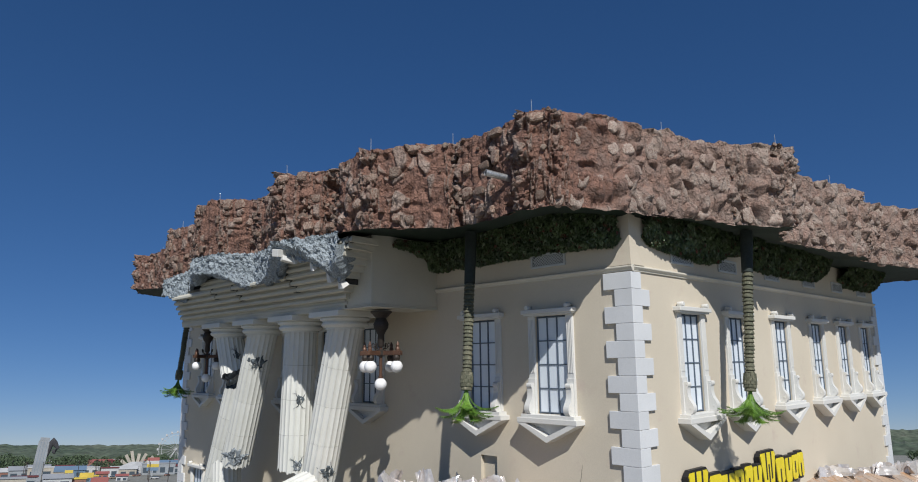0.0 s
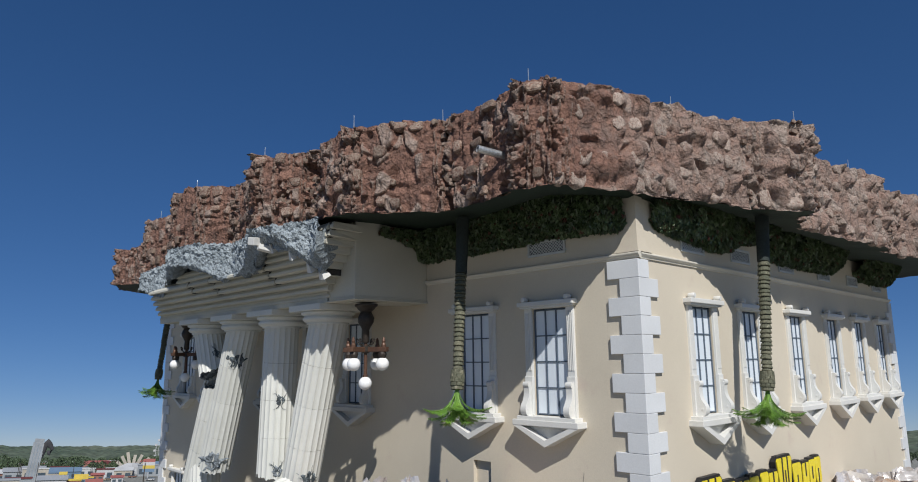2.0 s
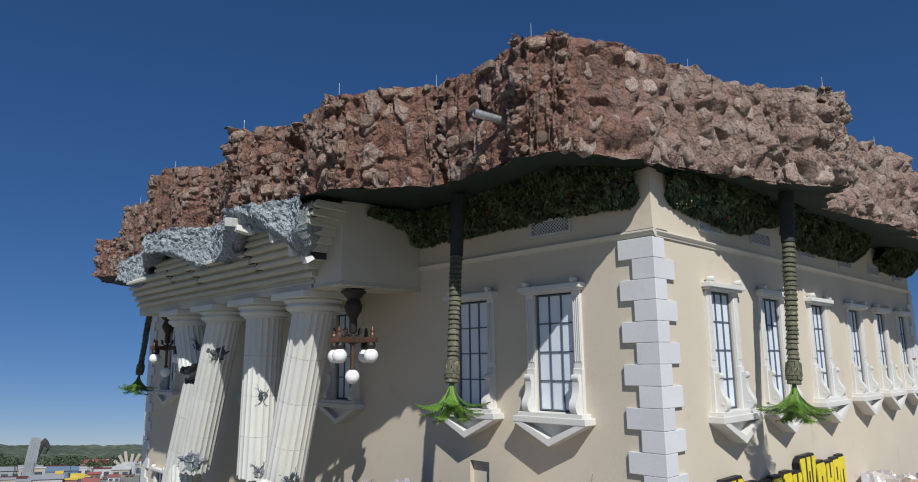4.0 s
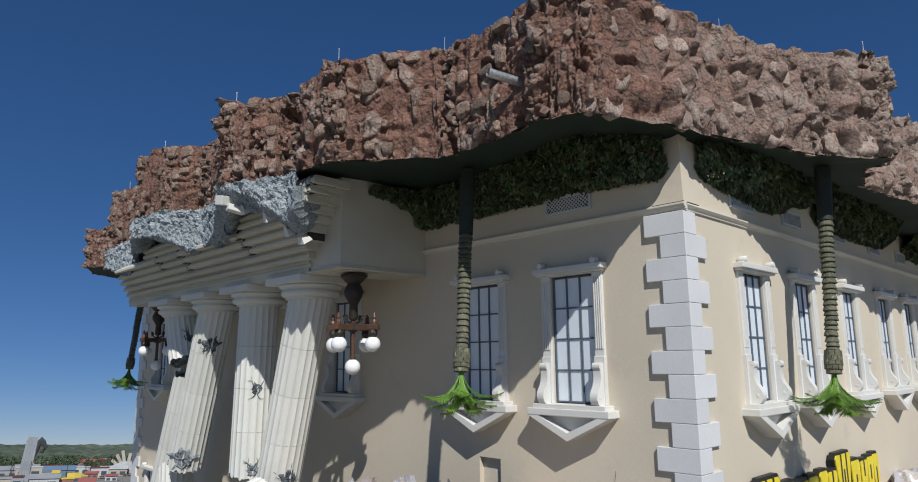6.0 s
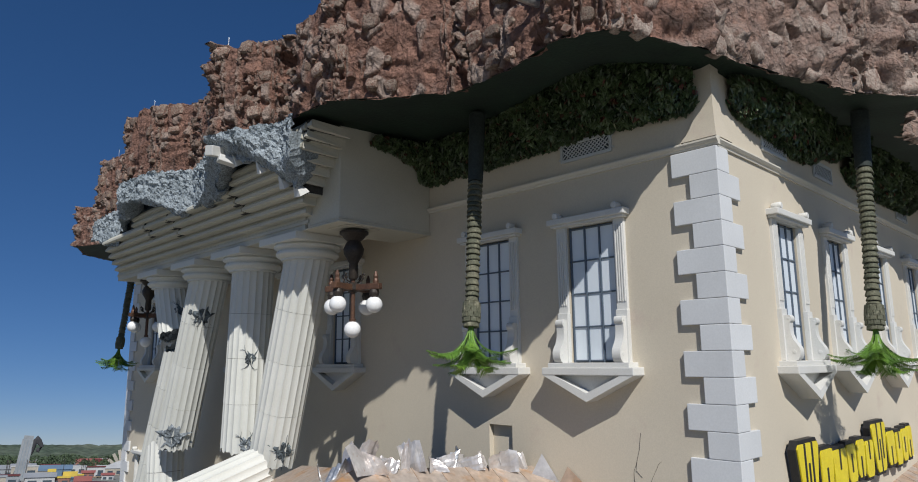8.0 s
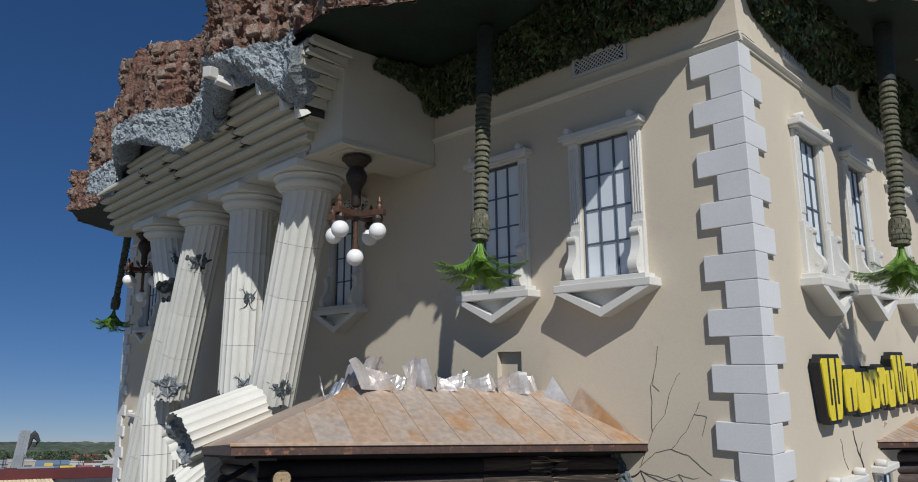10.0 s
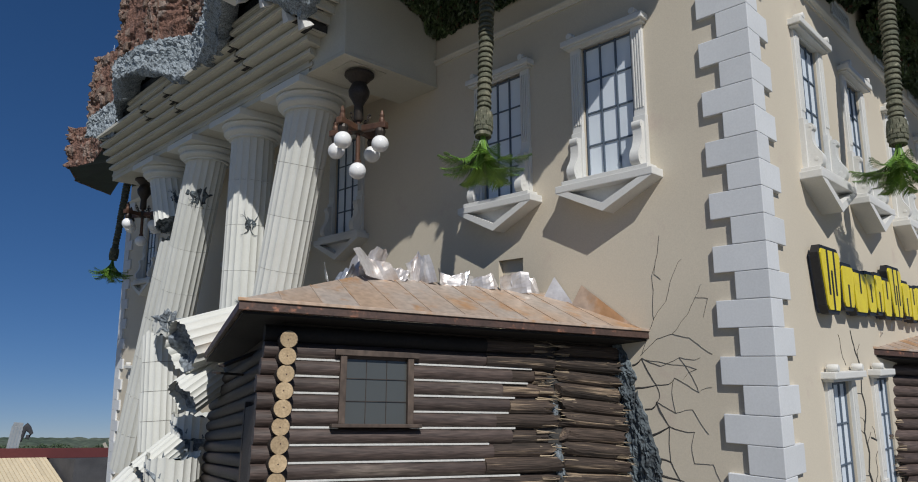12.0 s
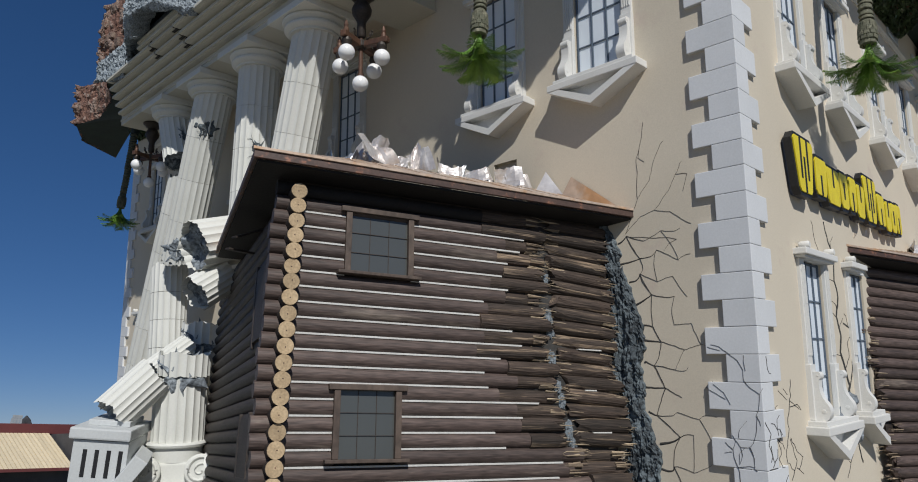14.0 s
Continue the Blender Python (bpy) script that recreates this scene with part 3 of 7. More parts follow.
def rock_face(rows):
    """The face of the overhang: columns along the path, rows from the bottom to the top, then in over the edge."""
    cols, marks = [], []
    for i, (x, y, zb, zt) in enumerate(path):
        c, mk = [], []
        r, s = float(crag[i]), float(arc[i])
        # the rim is cut in blocks, a little higher and lower
        top = zt + 0.065 * noise.cell(Vector((math.floor(s / 0.55 + 0.4 * noise.noise(Vector((s, 0, 0)))) * 3.7, 5, 1))) + 0.07 * noise.noise(Vector((x * 1.1, y * 1.1, 3))) + 0.05 * noise.noise(Vector((x * 5, y * 5, 9)))
        for j in range(rows + 1):
            q = j / rows
            z = zb + (top - zb) * q
            h, st = lump((x, y, z), s, r)
            if j == 0:
                h = h * 0.5
            bell = 0.05 * math.sin(math.pi * q) - 0.08 * max(0.0, q - 0.9)
            c.append((x + outw[i, 0] * (h + bell), y + outw[i, 1] * (h + bell), z + (0.06 * noise.noise(Vector((x * 3, y * 3, z * 3))))))
            mk.append(st)
        c.append((x - outw[i, 0] * 0.45, y - outw[i, 1] * 0.45, top + 0.06 * noise.noise(Vector((x * 3, y * 3, 1)))))
        mk.append(0.2)
        c.append((x - outw[i, 0] * 1.2, y - outw[i, 1] * 1.2, top - 0.15))
        mk.append(0.0)
        cols.append(c)
        marks.append(mk)
    return cols, marks


cols, marks = rock_face(86)
bm = loft(cols)
me = mesh_of("rock_face", bm, ROCKFACE)
me.shade_smooth()
at = me.attributes.new("stone", "FLOAT", "POINT")
at.data.foreach_set("value", np.array(marks, np.float32).ravel())
rock = thing("rock_overhang", BLD, "red-brown sculpted rock overhang with set stones, crowning the mansion", "rock overhang", kind="structure")
rf = new("rock_face", me)
rf.parent = rock
# the roof deck behind the edge
deck = [tuple(c[-1]) for c in cols[::22]] + [(41, 46, 6.2), (20, 48, 6.4)]
bm = bmesh.new()
bm.faces.new([bm.verts.new((x, y, 6.15)) for x, y, z in deck])
bmesh.ops.triangulate(bm, faces=bm.faces)
part("roof_deck", bm, SCAR, rock, "plain grey roof deck")


# set stones, each its own piece: worn blocks with chipped faces
def stone_bm(seed, square, detail=2, worn=0.0):
    rr = random.Random(seed * 13 + 1)
    bm = bmesh.new()
    bmesh.ops.create_icosphere(bm, subdivisions=detail, radius=1.0)
    cuts = [(Vector((rr.uniform(-1, 1), rr.uniform(-1, 1), rr.uniform(-1, 1))).normalized(), rr.uniform(0.34, 0.5) + worn) for k in range(4)] + [(Vector((1, rr.uniform(-0.2, 0.2), rr.uniform(-0.1, 0.35))).normalized(), rr.uniform(0.30, 0.38))]
    for v in bm.verts:
        c = Vector([math.copysign(abs(q) ** square, q) for q in v.co]) * 0.5
        c *= 1 + 0.16 * noise.noise(c * 4 + Vector((seed * 7.0, 0, 0))) + 0.10 * noise.noise(c * 9 + Vector((0, seed * 5.0, 0)))
        for n, far in cuts:
            over = c.dot(n) - far
            if over > 0:
                c -= n * over * 0.85
        v.co = c
    return bm


block_meshes = [mesh_of("stone", stone_bm(k, 0.55), STONE, False) for k in range(8)]
boulder_meshes = [mesh_of("stone", stone_bm(k + 20, 0.75, 3, 0.05), STONE_PALE, True) for k in range(8)]
rng = random.Random(5)


def set_stone(i, z, w, h, deep, sink, tip):
    """Sets a stone in the face at path point i and height z."""
    x, y, zb, zt = path[i]
    q = (z - zb) / (zt - zb)
    lift, _ = lump((x, y, z), float(arc[i]), float(crag[i]))
    lift = 0.5 * lift + 0.05 * math.sin(math.pi * q) + deep * (0.5 - sink)
    ang = math.degrees(math.atan2(outw[i, 1], outw[i, 0]))
    m = pose(x + outw[i, 0] * lift, y + outw[i, 1] * lift, z, 0, 0, ang) @ pose(0, 0, 0, rng.uniform(-tip, tip), rng.uniform(-8, 8), rng.uniform(-10, 10))
    return m @ Matrix.Diagonal((deep, w, h, 1))


def at_arc(a):
    return int(np.searchsorted(arc, a))


seen = [i for i in range(len(path)) if path[i, 1] < 33.5 and path[i, 0] < 31]
a = arc[seen[0]]
count = 0
while a < arc[seen[-1]] and count < 296:
    i = at_arc(a)
    x, y, zb, zt = path[i]
    flank = y < 10.5
    rows = 5 if flank else 4
    for k in range(rows):
        if count >= 296 or rng.random() > (0.33 if flank else 0.44):
            continue
        cap = k == rows - 1
        z = zb + (zt - zb) * (k + 0.5) / rows + rng.uniform(-0.12, 0.12)
        i2 = at_arc(a + rng.uniform(-0.16, 0.16))
        if flank:
            w, h, deep = rng.uniform(0.30, 0.55), rng.uniform(0.26, 0.52), rng.uniform(0.3, 0.44)
            part("stone", rng.choice(boulder_meshes), None, rock, at=set_stone(i2, z, w, h, deep, 0.80, 25))
        else:
            w, h, deep = rng.uniform(0.24, 0.46), rng.uniform(0.22, 0.44), rng.uniform(0.26, 0.38)
            if cap:
                w, h, z = w * 1.25, h * 1.15, zt - h * 0.62
            part("stone", rng.choice(block_meshes), None, rock, at=set_stone(i2, z, w, h, deep, 0.64, 24 if crag[i2] > 0.4 else 8))
        count += 1
    a += rng.uniform(0.46, 0.74) if not flank else rng.uniform(0.38, 0.58)

# the small stones between them
verts, faces = [], []
small = [stone_bm(k + 40, 0.65, 1) for k in range(6)]
small = [([v.co.copy() for v in b.verts], [tuple(v.index for v in f.verts) for f in b.faces]) for b in small if b.verts.index_update() is None]
for k in range(1500):
    i = rng.choice(seen)
    if rng.random() > (0.0 if path[i, 1] < 10.5 else 0.05) + 0.7 * crag[i]:
        continue
    x, y, zb, zt = path[i]
    z = rng.uniform(zb + 0.08, zt + 0.02)
    w = rng.uniform(0.08, 0.22)
    m = set_stone(i, z, w, w * rng.uniform(0.6, 1.3), w * rng.uniform(0.8, 1.4), 0.5, 35)
    vs, fs = rng.choice(small)
    n = len(verts)
    verts += [m @ v for v in vs]
    faces += [tuple(q + n for q in f) for f in fs]
me = bpy.data.meshes.new("small_stones")
me.from_pydata(verts, [], faces)
me.materials.append(STONE)
tagged(part("small_stones", me, None, rock, "small chipped stones bedded in red earth"), kind="stuff")

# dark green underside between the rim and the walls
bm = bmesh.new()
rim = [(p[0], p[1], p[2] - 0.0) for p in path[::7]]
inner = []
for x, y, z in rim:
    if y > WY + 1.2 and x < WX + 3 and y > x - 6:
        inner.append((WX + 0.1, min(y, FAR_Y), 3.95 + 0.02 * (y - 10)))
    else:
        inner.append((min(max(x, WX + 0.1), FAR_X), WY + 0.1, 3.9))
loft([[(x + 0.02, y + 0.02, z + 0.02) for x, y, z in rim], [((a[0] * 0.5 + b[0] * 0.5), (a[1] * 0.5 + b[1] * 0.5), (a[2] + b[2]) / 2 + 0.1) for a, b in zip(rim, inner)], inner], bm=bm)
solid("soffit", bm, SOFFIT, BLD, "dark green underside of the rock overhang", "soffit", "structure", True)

# ---- torn grey plaster that hangs in lobes from the rock down over the portico's steps ----
PY0, PY1, PX = 17.8, 33.4, 13.0
# each lobe: along the wall, and the height of its torn lower edge
LOBES = [((17.7, 3.65), (17.85, 3.3), (18.0, 2.95), (18.15, 2.72), (18.4, 2.6), (18.75, 2.85), (19.2, 3.22), (19.6, 3.3), (19.9, 3.5), (20.3, 3.6), (21.0, 3.3), (21.6, 3.0), (21.9, 2.95)),
         ((21.4, 2.95), (22.3, 2.9), (23.2, 2.9), (24.1, 3.02), (24.5, 2.86), (25.0, 2.95), (25.3, 3.22), (26.0, 3.34), (27.0, 3.66), (27.7, 3.58), (28.3, 3.3)),
         ((28.3, 3.3), (29.5, 3.4), (30.7, 3.3)),
         ((30.7, 2.8), (31.5, 2.82), (32.1, 3.02), (32.8, 3.2), (33.6, 3.4))]
PITCH_UP, JUT = 0.205, 0.2      # rise and reach of the portico's steps


def step_line(z):
    """Where the stepped face stands at height z."""
    return PX - 0.03 - JUT * (z - 1.9) / PITCH_UP


def torn_band(knots, seed):
    ys, lows = [k[0] for k in knots], [k[1] for k in knots]
    cols = []
    for i, p in enumerate(path):
        x, y, zb, zt = p
        if not (ys[0] <= y <= ys[-1] and x < 15.5):
            continue
        low = float(np.interp(y, ys, lows)) + 0.12 * noise.noise(Vector((y * 4.0, seed, 3))) + 0.10 * noise.noise(Vector((y * 11, seed, 6))) + 0.06 * noise.noise(Vector((y * 25, seed, 9)))
        low = min(low, zb - 0.12)
        top = zb + 0.05 + 0.06 * noise.noise(Vector((y * 6, seed, 1)))
        c = []
        for j in range(39):
            s = j / 38
            z = top + (low - top) * s
            v = Vector((x, y, z))
            h = 0.15 * (noise.turbulence(v * 2.6, 4, True) - 0.7) + 0.07 * noise.noise(v * 6) + 0.05 * ridge(v * 9) + 0.035 * noise.noise(v * 17) - 0.10 * max(0.0, noise.noise(v * 3.1 + Vector((5, 0, 0))) - 0.2)
            px = min(x + 0.25 * s, max(step_line(z), x - 0.05) - 0.07) - 0.03
            c.append((px - h * (0.5 + 0.5 * math.sin(math.pi * min(1.0, s * 1.3 + 0.1))), y + outw[i, 1] * h * 0.5, z + 0.05 * noise.noise(v * 12)))
        c.append((c[-1][0] + 0.16, y, low + 0.04))
        c.append((min(x, step_line(low)) + 0.7, y, low + 0.35))
        cols.append(c)
    return loft(cols)


for q, knots in enumerate(LOBES):
    solid("torn_plaster", torn_band(knots, q * 3 + 1), SCAR, BLD, "torn blue-grey plaster lobe hanging over the portico steps", "plaster", "structure", group="torn plaster lobes")

# ---- the portico: a beam with steps that jut out upwards ----
portico = thing("portico", BLD, "white upside-down portico entablature with stepped, broken mouldings", "portico", kind="structure")
part("side_beam", boxed(PX - 0.02, WX, PY0 - 0.03, PY0 + 1.5, 1.76, 1.80, 0.012), PORTICO, portico)
part("front_beam", boxed(PX, PX + 1.95, PY0 + 1.504, PY1, 1.76, 2.4, 0.012), PORTICO, portico)
part("ceiling_panel", boxed(PX + 1.955, WX, PY0 + 1.504, PY1, 2.15, 2.3), STUCCO, portico, "recessed beige portico ceiling")
part("lamp_panel", boxed(13.3, 14.35, PY0 + 0.15, PY0 + 0.95, 1.735, 1.757, 0.004), PORTICO, portico, "flat square panel above the lamp")
part("side_panel", boxed(PX + 0.008, WX, PY0 + 0.006, PY0 + 1.4, 1.804, 4.2, 0.03), PORTICO, portico, "plain side panel")
part("frieze", boxed(PX + 0.006, PX + 0.8, PY0 + 1.41, PY1, 2.404, 4.1), PORTICO, portico, "plain front face behind the steps")
part("rubble_core", boxed(12.2, PX, PY0 + 0.6, PY1 - 1.0, 3.5, 4.02), SCAR_DARK, portico, "dark rubble behind the torn plaster")
for z, out in ((1.804, 0.022), (1.848, 0.012)):
    part("side_moulding", boxed(PX - out * 0.5, WX, PY0 - out, PY0 + 1.3, z, z + 0.038, 0.010), PORTICO, portico)
STEPS = 10
rs = random.Random(11)
CRACKS = [(18.6, 3, 5), (21.55, 3, 5), (25.9, 3, 5), (27.9, 4, 5)]   # stair-shaped breaks: where they start, lowest and highest step


def moulding(x, z, a, b, out, mitre):
    """A step with a rounded nose from y = a to b; its near end is mitred back to the wall face."""
    u = PITCH_UP / 0.272
    prof = [(PX + 0.05, z), (x + 0.06, z), (x + 0.05, z + 0.018 * u), (x + 0.012, z + 0.02 * u), (x, z + 0.03 * u), (x, z + 0.13 * u), (x + 0.02, z + 0.165 * u), (x + 0.06, z + 0.21 * u), (x + 0.08, z + 0.268 * u), (PX + 0.05, z + 0.27 * u)]
    bm = bmesh.new()
    lo, hi = [], []
    for q, (px, pz) in enumerate(prof):
        back = max(0.0, px - x) if mitre else 0.0
        lo.append(bm.verts.new((px - out, a + min(back, 0.12), pz)))
        hi.append(bm.verts.new((px - out, b, pz)))
    n = len(prof)
    for k in range(n):
        bm.faces.new((lo[k], lo[(k + 1) % n], hi[(k + 1) % n], hi[k]))
    bm.faces.new(lo[::-1])
    bm.faces.new(hi)
    return bm


for k in range(STEPS):
    z = 1.9 + PITCH_UP * k
    x = PX - 0.03 - JUT * min(k, 5.3)
    y = PY0 + 1.3 - 0.195 * k
    far = PY1 - 0.25 * k if k < 6 else (21.4 if k < 8 else y + 1.3)
    cuts = [y] + ([y + 0.2 + rs.uniform(-0.04, 0.04)] if k >= 4 else []) + [c + 0.05 * (k - lo) + rs.uniform(-0.06, 0.06) for c, lo, hi in CRACKS if lo <= k <= hi] + [far]
    cuts = [c for c in cuts if y <= c <= far]
    if k in (6, 7):
        part("step", moulding(x, z, 25.4, 28.9, 0.0, False), PORTICO, portico)
    for q, (a, b) in enumerate(zip(cuts, cuts[1:])):
        out = (0.0, 0.012, -0.006, 0.01, -0.008, 0.01)[q % 6]
        part("step", moulding(x, z, a + (0.045 if q else 0), b - (0.045 if b < far else 0.0), out, q == 0), PORTICO, portico)
        if q:
            part("crack_gap", boxed(x + 0.05, x + 0.8, a - 0.055, a + 0.055, z + 0.02, z + PITCH_UP + 0.01), CRACK, portico, "dark stair-shaped crack")
            part("crack_gap", boxed(x + 0.12, x + 0.22, a - 0.055, a + 0.30, z - 0.012, z + 0.016), CRACK, portico, "dark stair-shaped crack")
# pointed remains of steps that stick up into the torn plaster
for y, z in ((18.45, 2.5), (18.8, 2.72), (19.25, 3.12), (19.95, 3.4)):
    x = step_line(z) - 0.13
    w, h = rs.uniform(0.08, 0.14), rs.uniform(0.18, 0.30)
    bm = bmesh.new()
    loft([[(x, y - w, z - 0.16), (x, y + w, z - 0.14), (x + 0.25, y + w, z), (x + 0.25, y - w, z)], [(x - 0.06, y - w * 0.5, z + h * 0.3), (x - 0.05, y + w * 0.8, z + h * 0.25), (x + 0.2, y + w * 0.8, z + h * 0.3), (x + 0.2, y - w * 0.5, z + h * 0.3)],
          [(x - 0.09, y + w * 0.5, z + h), (x - 0.085, y + w * 0.6, z + h), (x - 0.02, y + w * 0.6, z + h), (x - 0.02, y + w * 0.5, z + h)]], closed=True, bm=bm)
    bmesh.ops.holes_fill(bm, edges=bm.edges)
    part("step_fragment", bm, TRIM, portico, "pointed white step fragment")
part("step_fragment", boxed(-0.2, 0.35, -0.14, 0.14, -0.12, 0.13, 0.02), TRIM, portico, "broken white end of a step", at=pose(10.98, 20.25, 3.62, 8, -6, 14))
part("step_fragment", boxed(-0.15, 0.3, -0.11, 0.11, -0.09, 0.08, 0.02), TRIM, portico, "broken white end of a step", at=pose(11.15, 20.1, 3.42, -6, 10, -8))
# ---- windows ----
def scroll_outline():
    """Side view of a scrolled bracket: small roll above, belly below (depth from the wall, height)."""
    pts = [(0.0, 0.0), (0.26, 0.0)]
    for k in range(9):
        a = -math.pi / 2 + math.pi * 0.72 * k / 8
        pts.append((0.24 + 0.19 * math.cos(a), 0.19 + 0.19 * math.sin(a)))
    pts += [(0.24, 0.46), (0.18, 0.58), (0.16, 0.70), (0.17, 0.80)]
    for k in range(7):
        a = -math.pi * 0.4 + math.pi * 0.95 * k / 6
        pts.append((0.15 + 0.085 * math.cos(a), 0.92 + 0.085 * math.sin(a)))
    pts.append((0.0, 1.0))
    return pts


def window_unit(tall, broken=False):
    """A window about its opening's centre line; x along the wall, -y outward, z from the sill."""
    w = thing("window", Matrix.Identity(4), "tall paned window in white trim with scrolled brackets and pointed sill", "window", "mansion windows", "structure")
    h = tall
    part("back_panel", boxed(-HALF - 0.02, HALF + 0.02, 0.125, 0.17, -0.02, h + 0.02), MULLION, w)
    for i in range(3):
        for j in range(4):
            a, b = -HALF + 0.04 + i * (2 * HALF - 0.08) / 3, -HALF + 0.04 + (i + 1) * (2 * HALF - 0.08) / 3
            c, d = 0.04 + j * (h - 0.08) / 4, 0.04 + (j + 1) * (h - 0.08) / 4
            part("pane", boxed(a + 0.012, b - 0.012, 0.075, 0.12, c + 0.012, d - 0.012), PANE, w, "frosted pale blue pane")
    for i in range(4):
        a = -HALF + 0.04 + i * (2 * HALF - 0.08) / 3
        part("mullion", boxed(a - 0.019, a + 0.019, 0.04, 0.12, 0.0, h, 0.006), MULLION, w, "blue-grey metal bar")
    for j in range(5):
        c = 0.04 + j * (h - 0.08) / 4
        part("glazing_bar", boxed(-HALF, HALF, 0.05, 0.118, c - 0.017, c + 0.017, 0.006), MULLION, w, "blue-grey metal bar")
    for s in ((-1,) if broken else (-1, 1)):
        bm = bmesh.new()
        x0, x1 = sorted((s * (HALF + 0.01), s * (HALF + 0.26)))
        box(bm, x0, x1, -0.065, 0.02, 1.02, h + 0.02, 0.012)
        for k in range(4):
            c = x0 + 0.05 + k * 0.053
            box(bm, c - 0.014, c + 0.014, -0.085, -0.06, 1.2, h - 0.1, 0.006)
        part("pilaster", bm, TRIM, w)
        part("pilaster_base", boxed(x0 - 0.01, x1 + 0.01, -0.10, 0.02, 0.0, 1.04, 0.012), TRIM, w)
        bm = prism([(-0.10 - 0.62 * d, z * 0.9) for d, z in scroll_outline()], x0 + 0.03, x1 - 0.03, None, "x")
        sc = part("scroll_bracket", bm, TRIM, w, "", True)
        # roll eyes
        for c, r, z in ((0.15, 0.05, 0.17), (0.09, 0.025, 0.83)):
            for sx in (x0 + 0.03, x1 - 0.03):
                part("scroll_eye", lathe([(r, -0.012), (r * 0.8, 0.004), (r * 0.35, 0.007)], 14, m=pose(sx, -0.10 - c, z, 0, 90 if sx > (x0 + x1) / 2 else -90, 0)), TRIM, sc)
        # little roll on the lintel's end
        part("lintel_scroll", lathe([(0.06, -0.10), (0.075, -0.08), (0.075, 0.08), (0.06, 0.10)], 14, m=pose(s * 0.75, -0.15, h + 0.265, 90, 0, 0)), TRIM, w, "", True)
    part("reveal_head", boxed(-HALF, HALF, -0.06, 0.06, h - 0.0, h + 0.06, 0.01), TRIM, w)
    bm = bmesh.new()
    box(bm, -0.97, 0.2 if broken else 0.97, -0.25, 0.02, h + 0.07, h + 0.20, 0.02)
    box(bm, -0.91, 0.15 if broken else 0.91, -0.19, 0.02, h + 0.02, h + 0.07, 0.01)
    part("lintel", bm, TRIM, w)
    bm = bmesh.new()
    end = 0.15 if broken else 1.1
    box(bm, -0.98, end - 0.12, -0.34, 0.02, -0.10, 0.0, 0.015)
    box(bm, -1.1, end, -0.40, 0.02, -0.25, -0.095, 0.018)
    part("sill", bm, TRIM, w)
    # hollow pointed bracket below: two raking bars and a set-back panel
    for s in ((-1,) if broken else (-1, 1)):
        bm = prism([(s * 1.09, -0.25), (s * 0.80, -0.25), (0.0, -0.60), (0.0, -0.77)], -0.39, 0.02)
        part("raking_bar", bm, TRIM, w)
    part("bracket_panel", prism([(-0.84, -0.25), (0.84, -0.25), (0.0, -0.62)], -0.17, 0.02), TRIM, w)
    return w


win_a = window_unit(Z1 - Z0)
win_a.matrix_world = BLD @ pose(WX, WIN_Y[0], Z0, 0, 0, -90)
for y in WIN_Y[1:]:
    copy_thing(win_a, BLD @ pose(WX, y, Z0, 0, 0, -90))
for x in WIN_X:
    copy_thing(win_a, BLD @ pose(x, WY, Z0, 0, 0, 0))
low = window_unit(L1 - L0)
low.matrix_world = BLD @ pose(LOW_X[0], WY, L0)
broken_low = window_unit(L1 - L0, True)
broken_low.matrix_world = BLD @ pose(LOW_X[1], WY, L0)
tagged(broken_low, "tall paned window broken off on one side by the log cabin", "window", "mansion windows", "structure")
copy_thing(low, BLD @ pose(WX, LOW_Y[0], L0, 0, 0, -90))

# ---- quoins ----
def quoin_stack(cx, cy, sx, sy, name):
    q = thing(name, BLD, "white raised corner blocks in alternating lengths, cracked near the base", "quoins", kind="structure")
    z = 2.34
    k = 0
    while z > ZLO + 1:
        a, b = (0.84, 0.42) if k % 2 == 0 else (0.49, 0.82)
        c = [boxed(min(cx - sx * 0.075, cx + sx * b), max(cx - sx * 0.075, cx + sx * b), min(cy - sy * 0.075, cy + sy * a), max(cy - sy * 0.075, cy + sy * a), z - 0.461, z, 0.012)][0]
        part("block", c, QUOIN, q)
        z -= 0.467
        k += 1
    return q


quoin_stack(WX, WY, 1, 1, "quoins_near")
quoin_stack(WX, FAR_Y, 1, -1, "quoins_far")
quoin_stack(FAR_X, WY, -1, 1, "quoins_side")

# ---- vents ----
def vent(m):
    v = thing("wall_vent", m, "white lattice vent set in the stucco wall", "vent", "wall vents", "structure")
    part("backing", boxed(-0.62, 0.62, -0.01, 0.03, 0, 0.36), VENTDARK, v)
    for a, b, c, d in ((-0.66, 0.66, -0.04, 0.03), (-0.66, 0.66, 0.33, 0.40)):
        part("rail", boxed(a, b, -0.05, 0.02, c, d, 0.008), WHITE, v)
    for a in (-0.66, 0.6):
        part("stile", boxed(a, a + 0.06, -0.048, 0.02, 0.03, 0.33, 0.008), WHITE, v)
    for sgn in (-1, 1):
        for k in range(12):
            c = -0.55 + k * 0.1
            part("slat", boxed(-0.26, 0.26, -0.02 if sgn > 0 else -0.028, -0.012 if sgn > 0 else -0.02, -0.012, 0.012), WHITE, v,
                 at=Matrix.Translation((c, -0.005, 0.18)) @ pose(0, 0, 0, 0, sgn * 42, 0) @ Matrix.Diagonal((0.85, 1, 1, 1)))
    return v


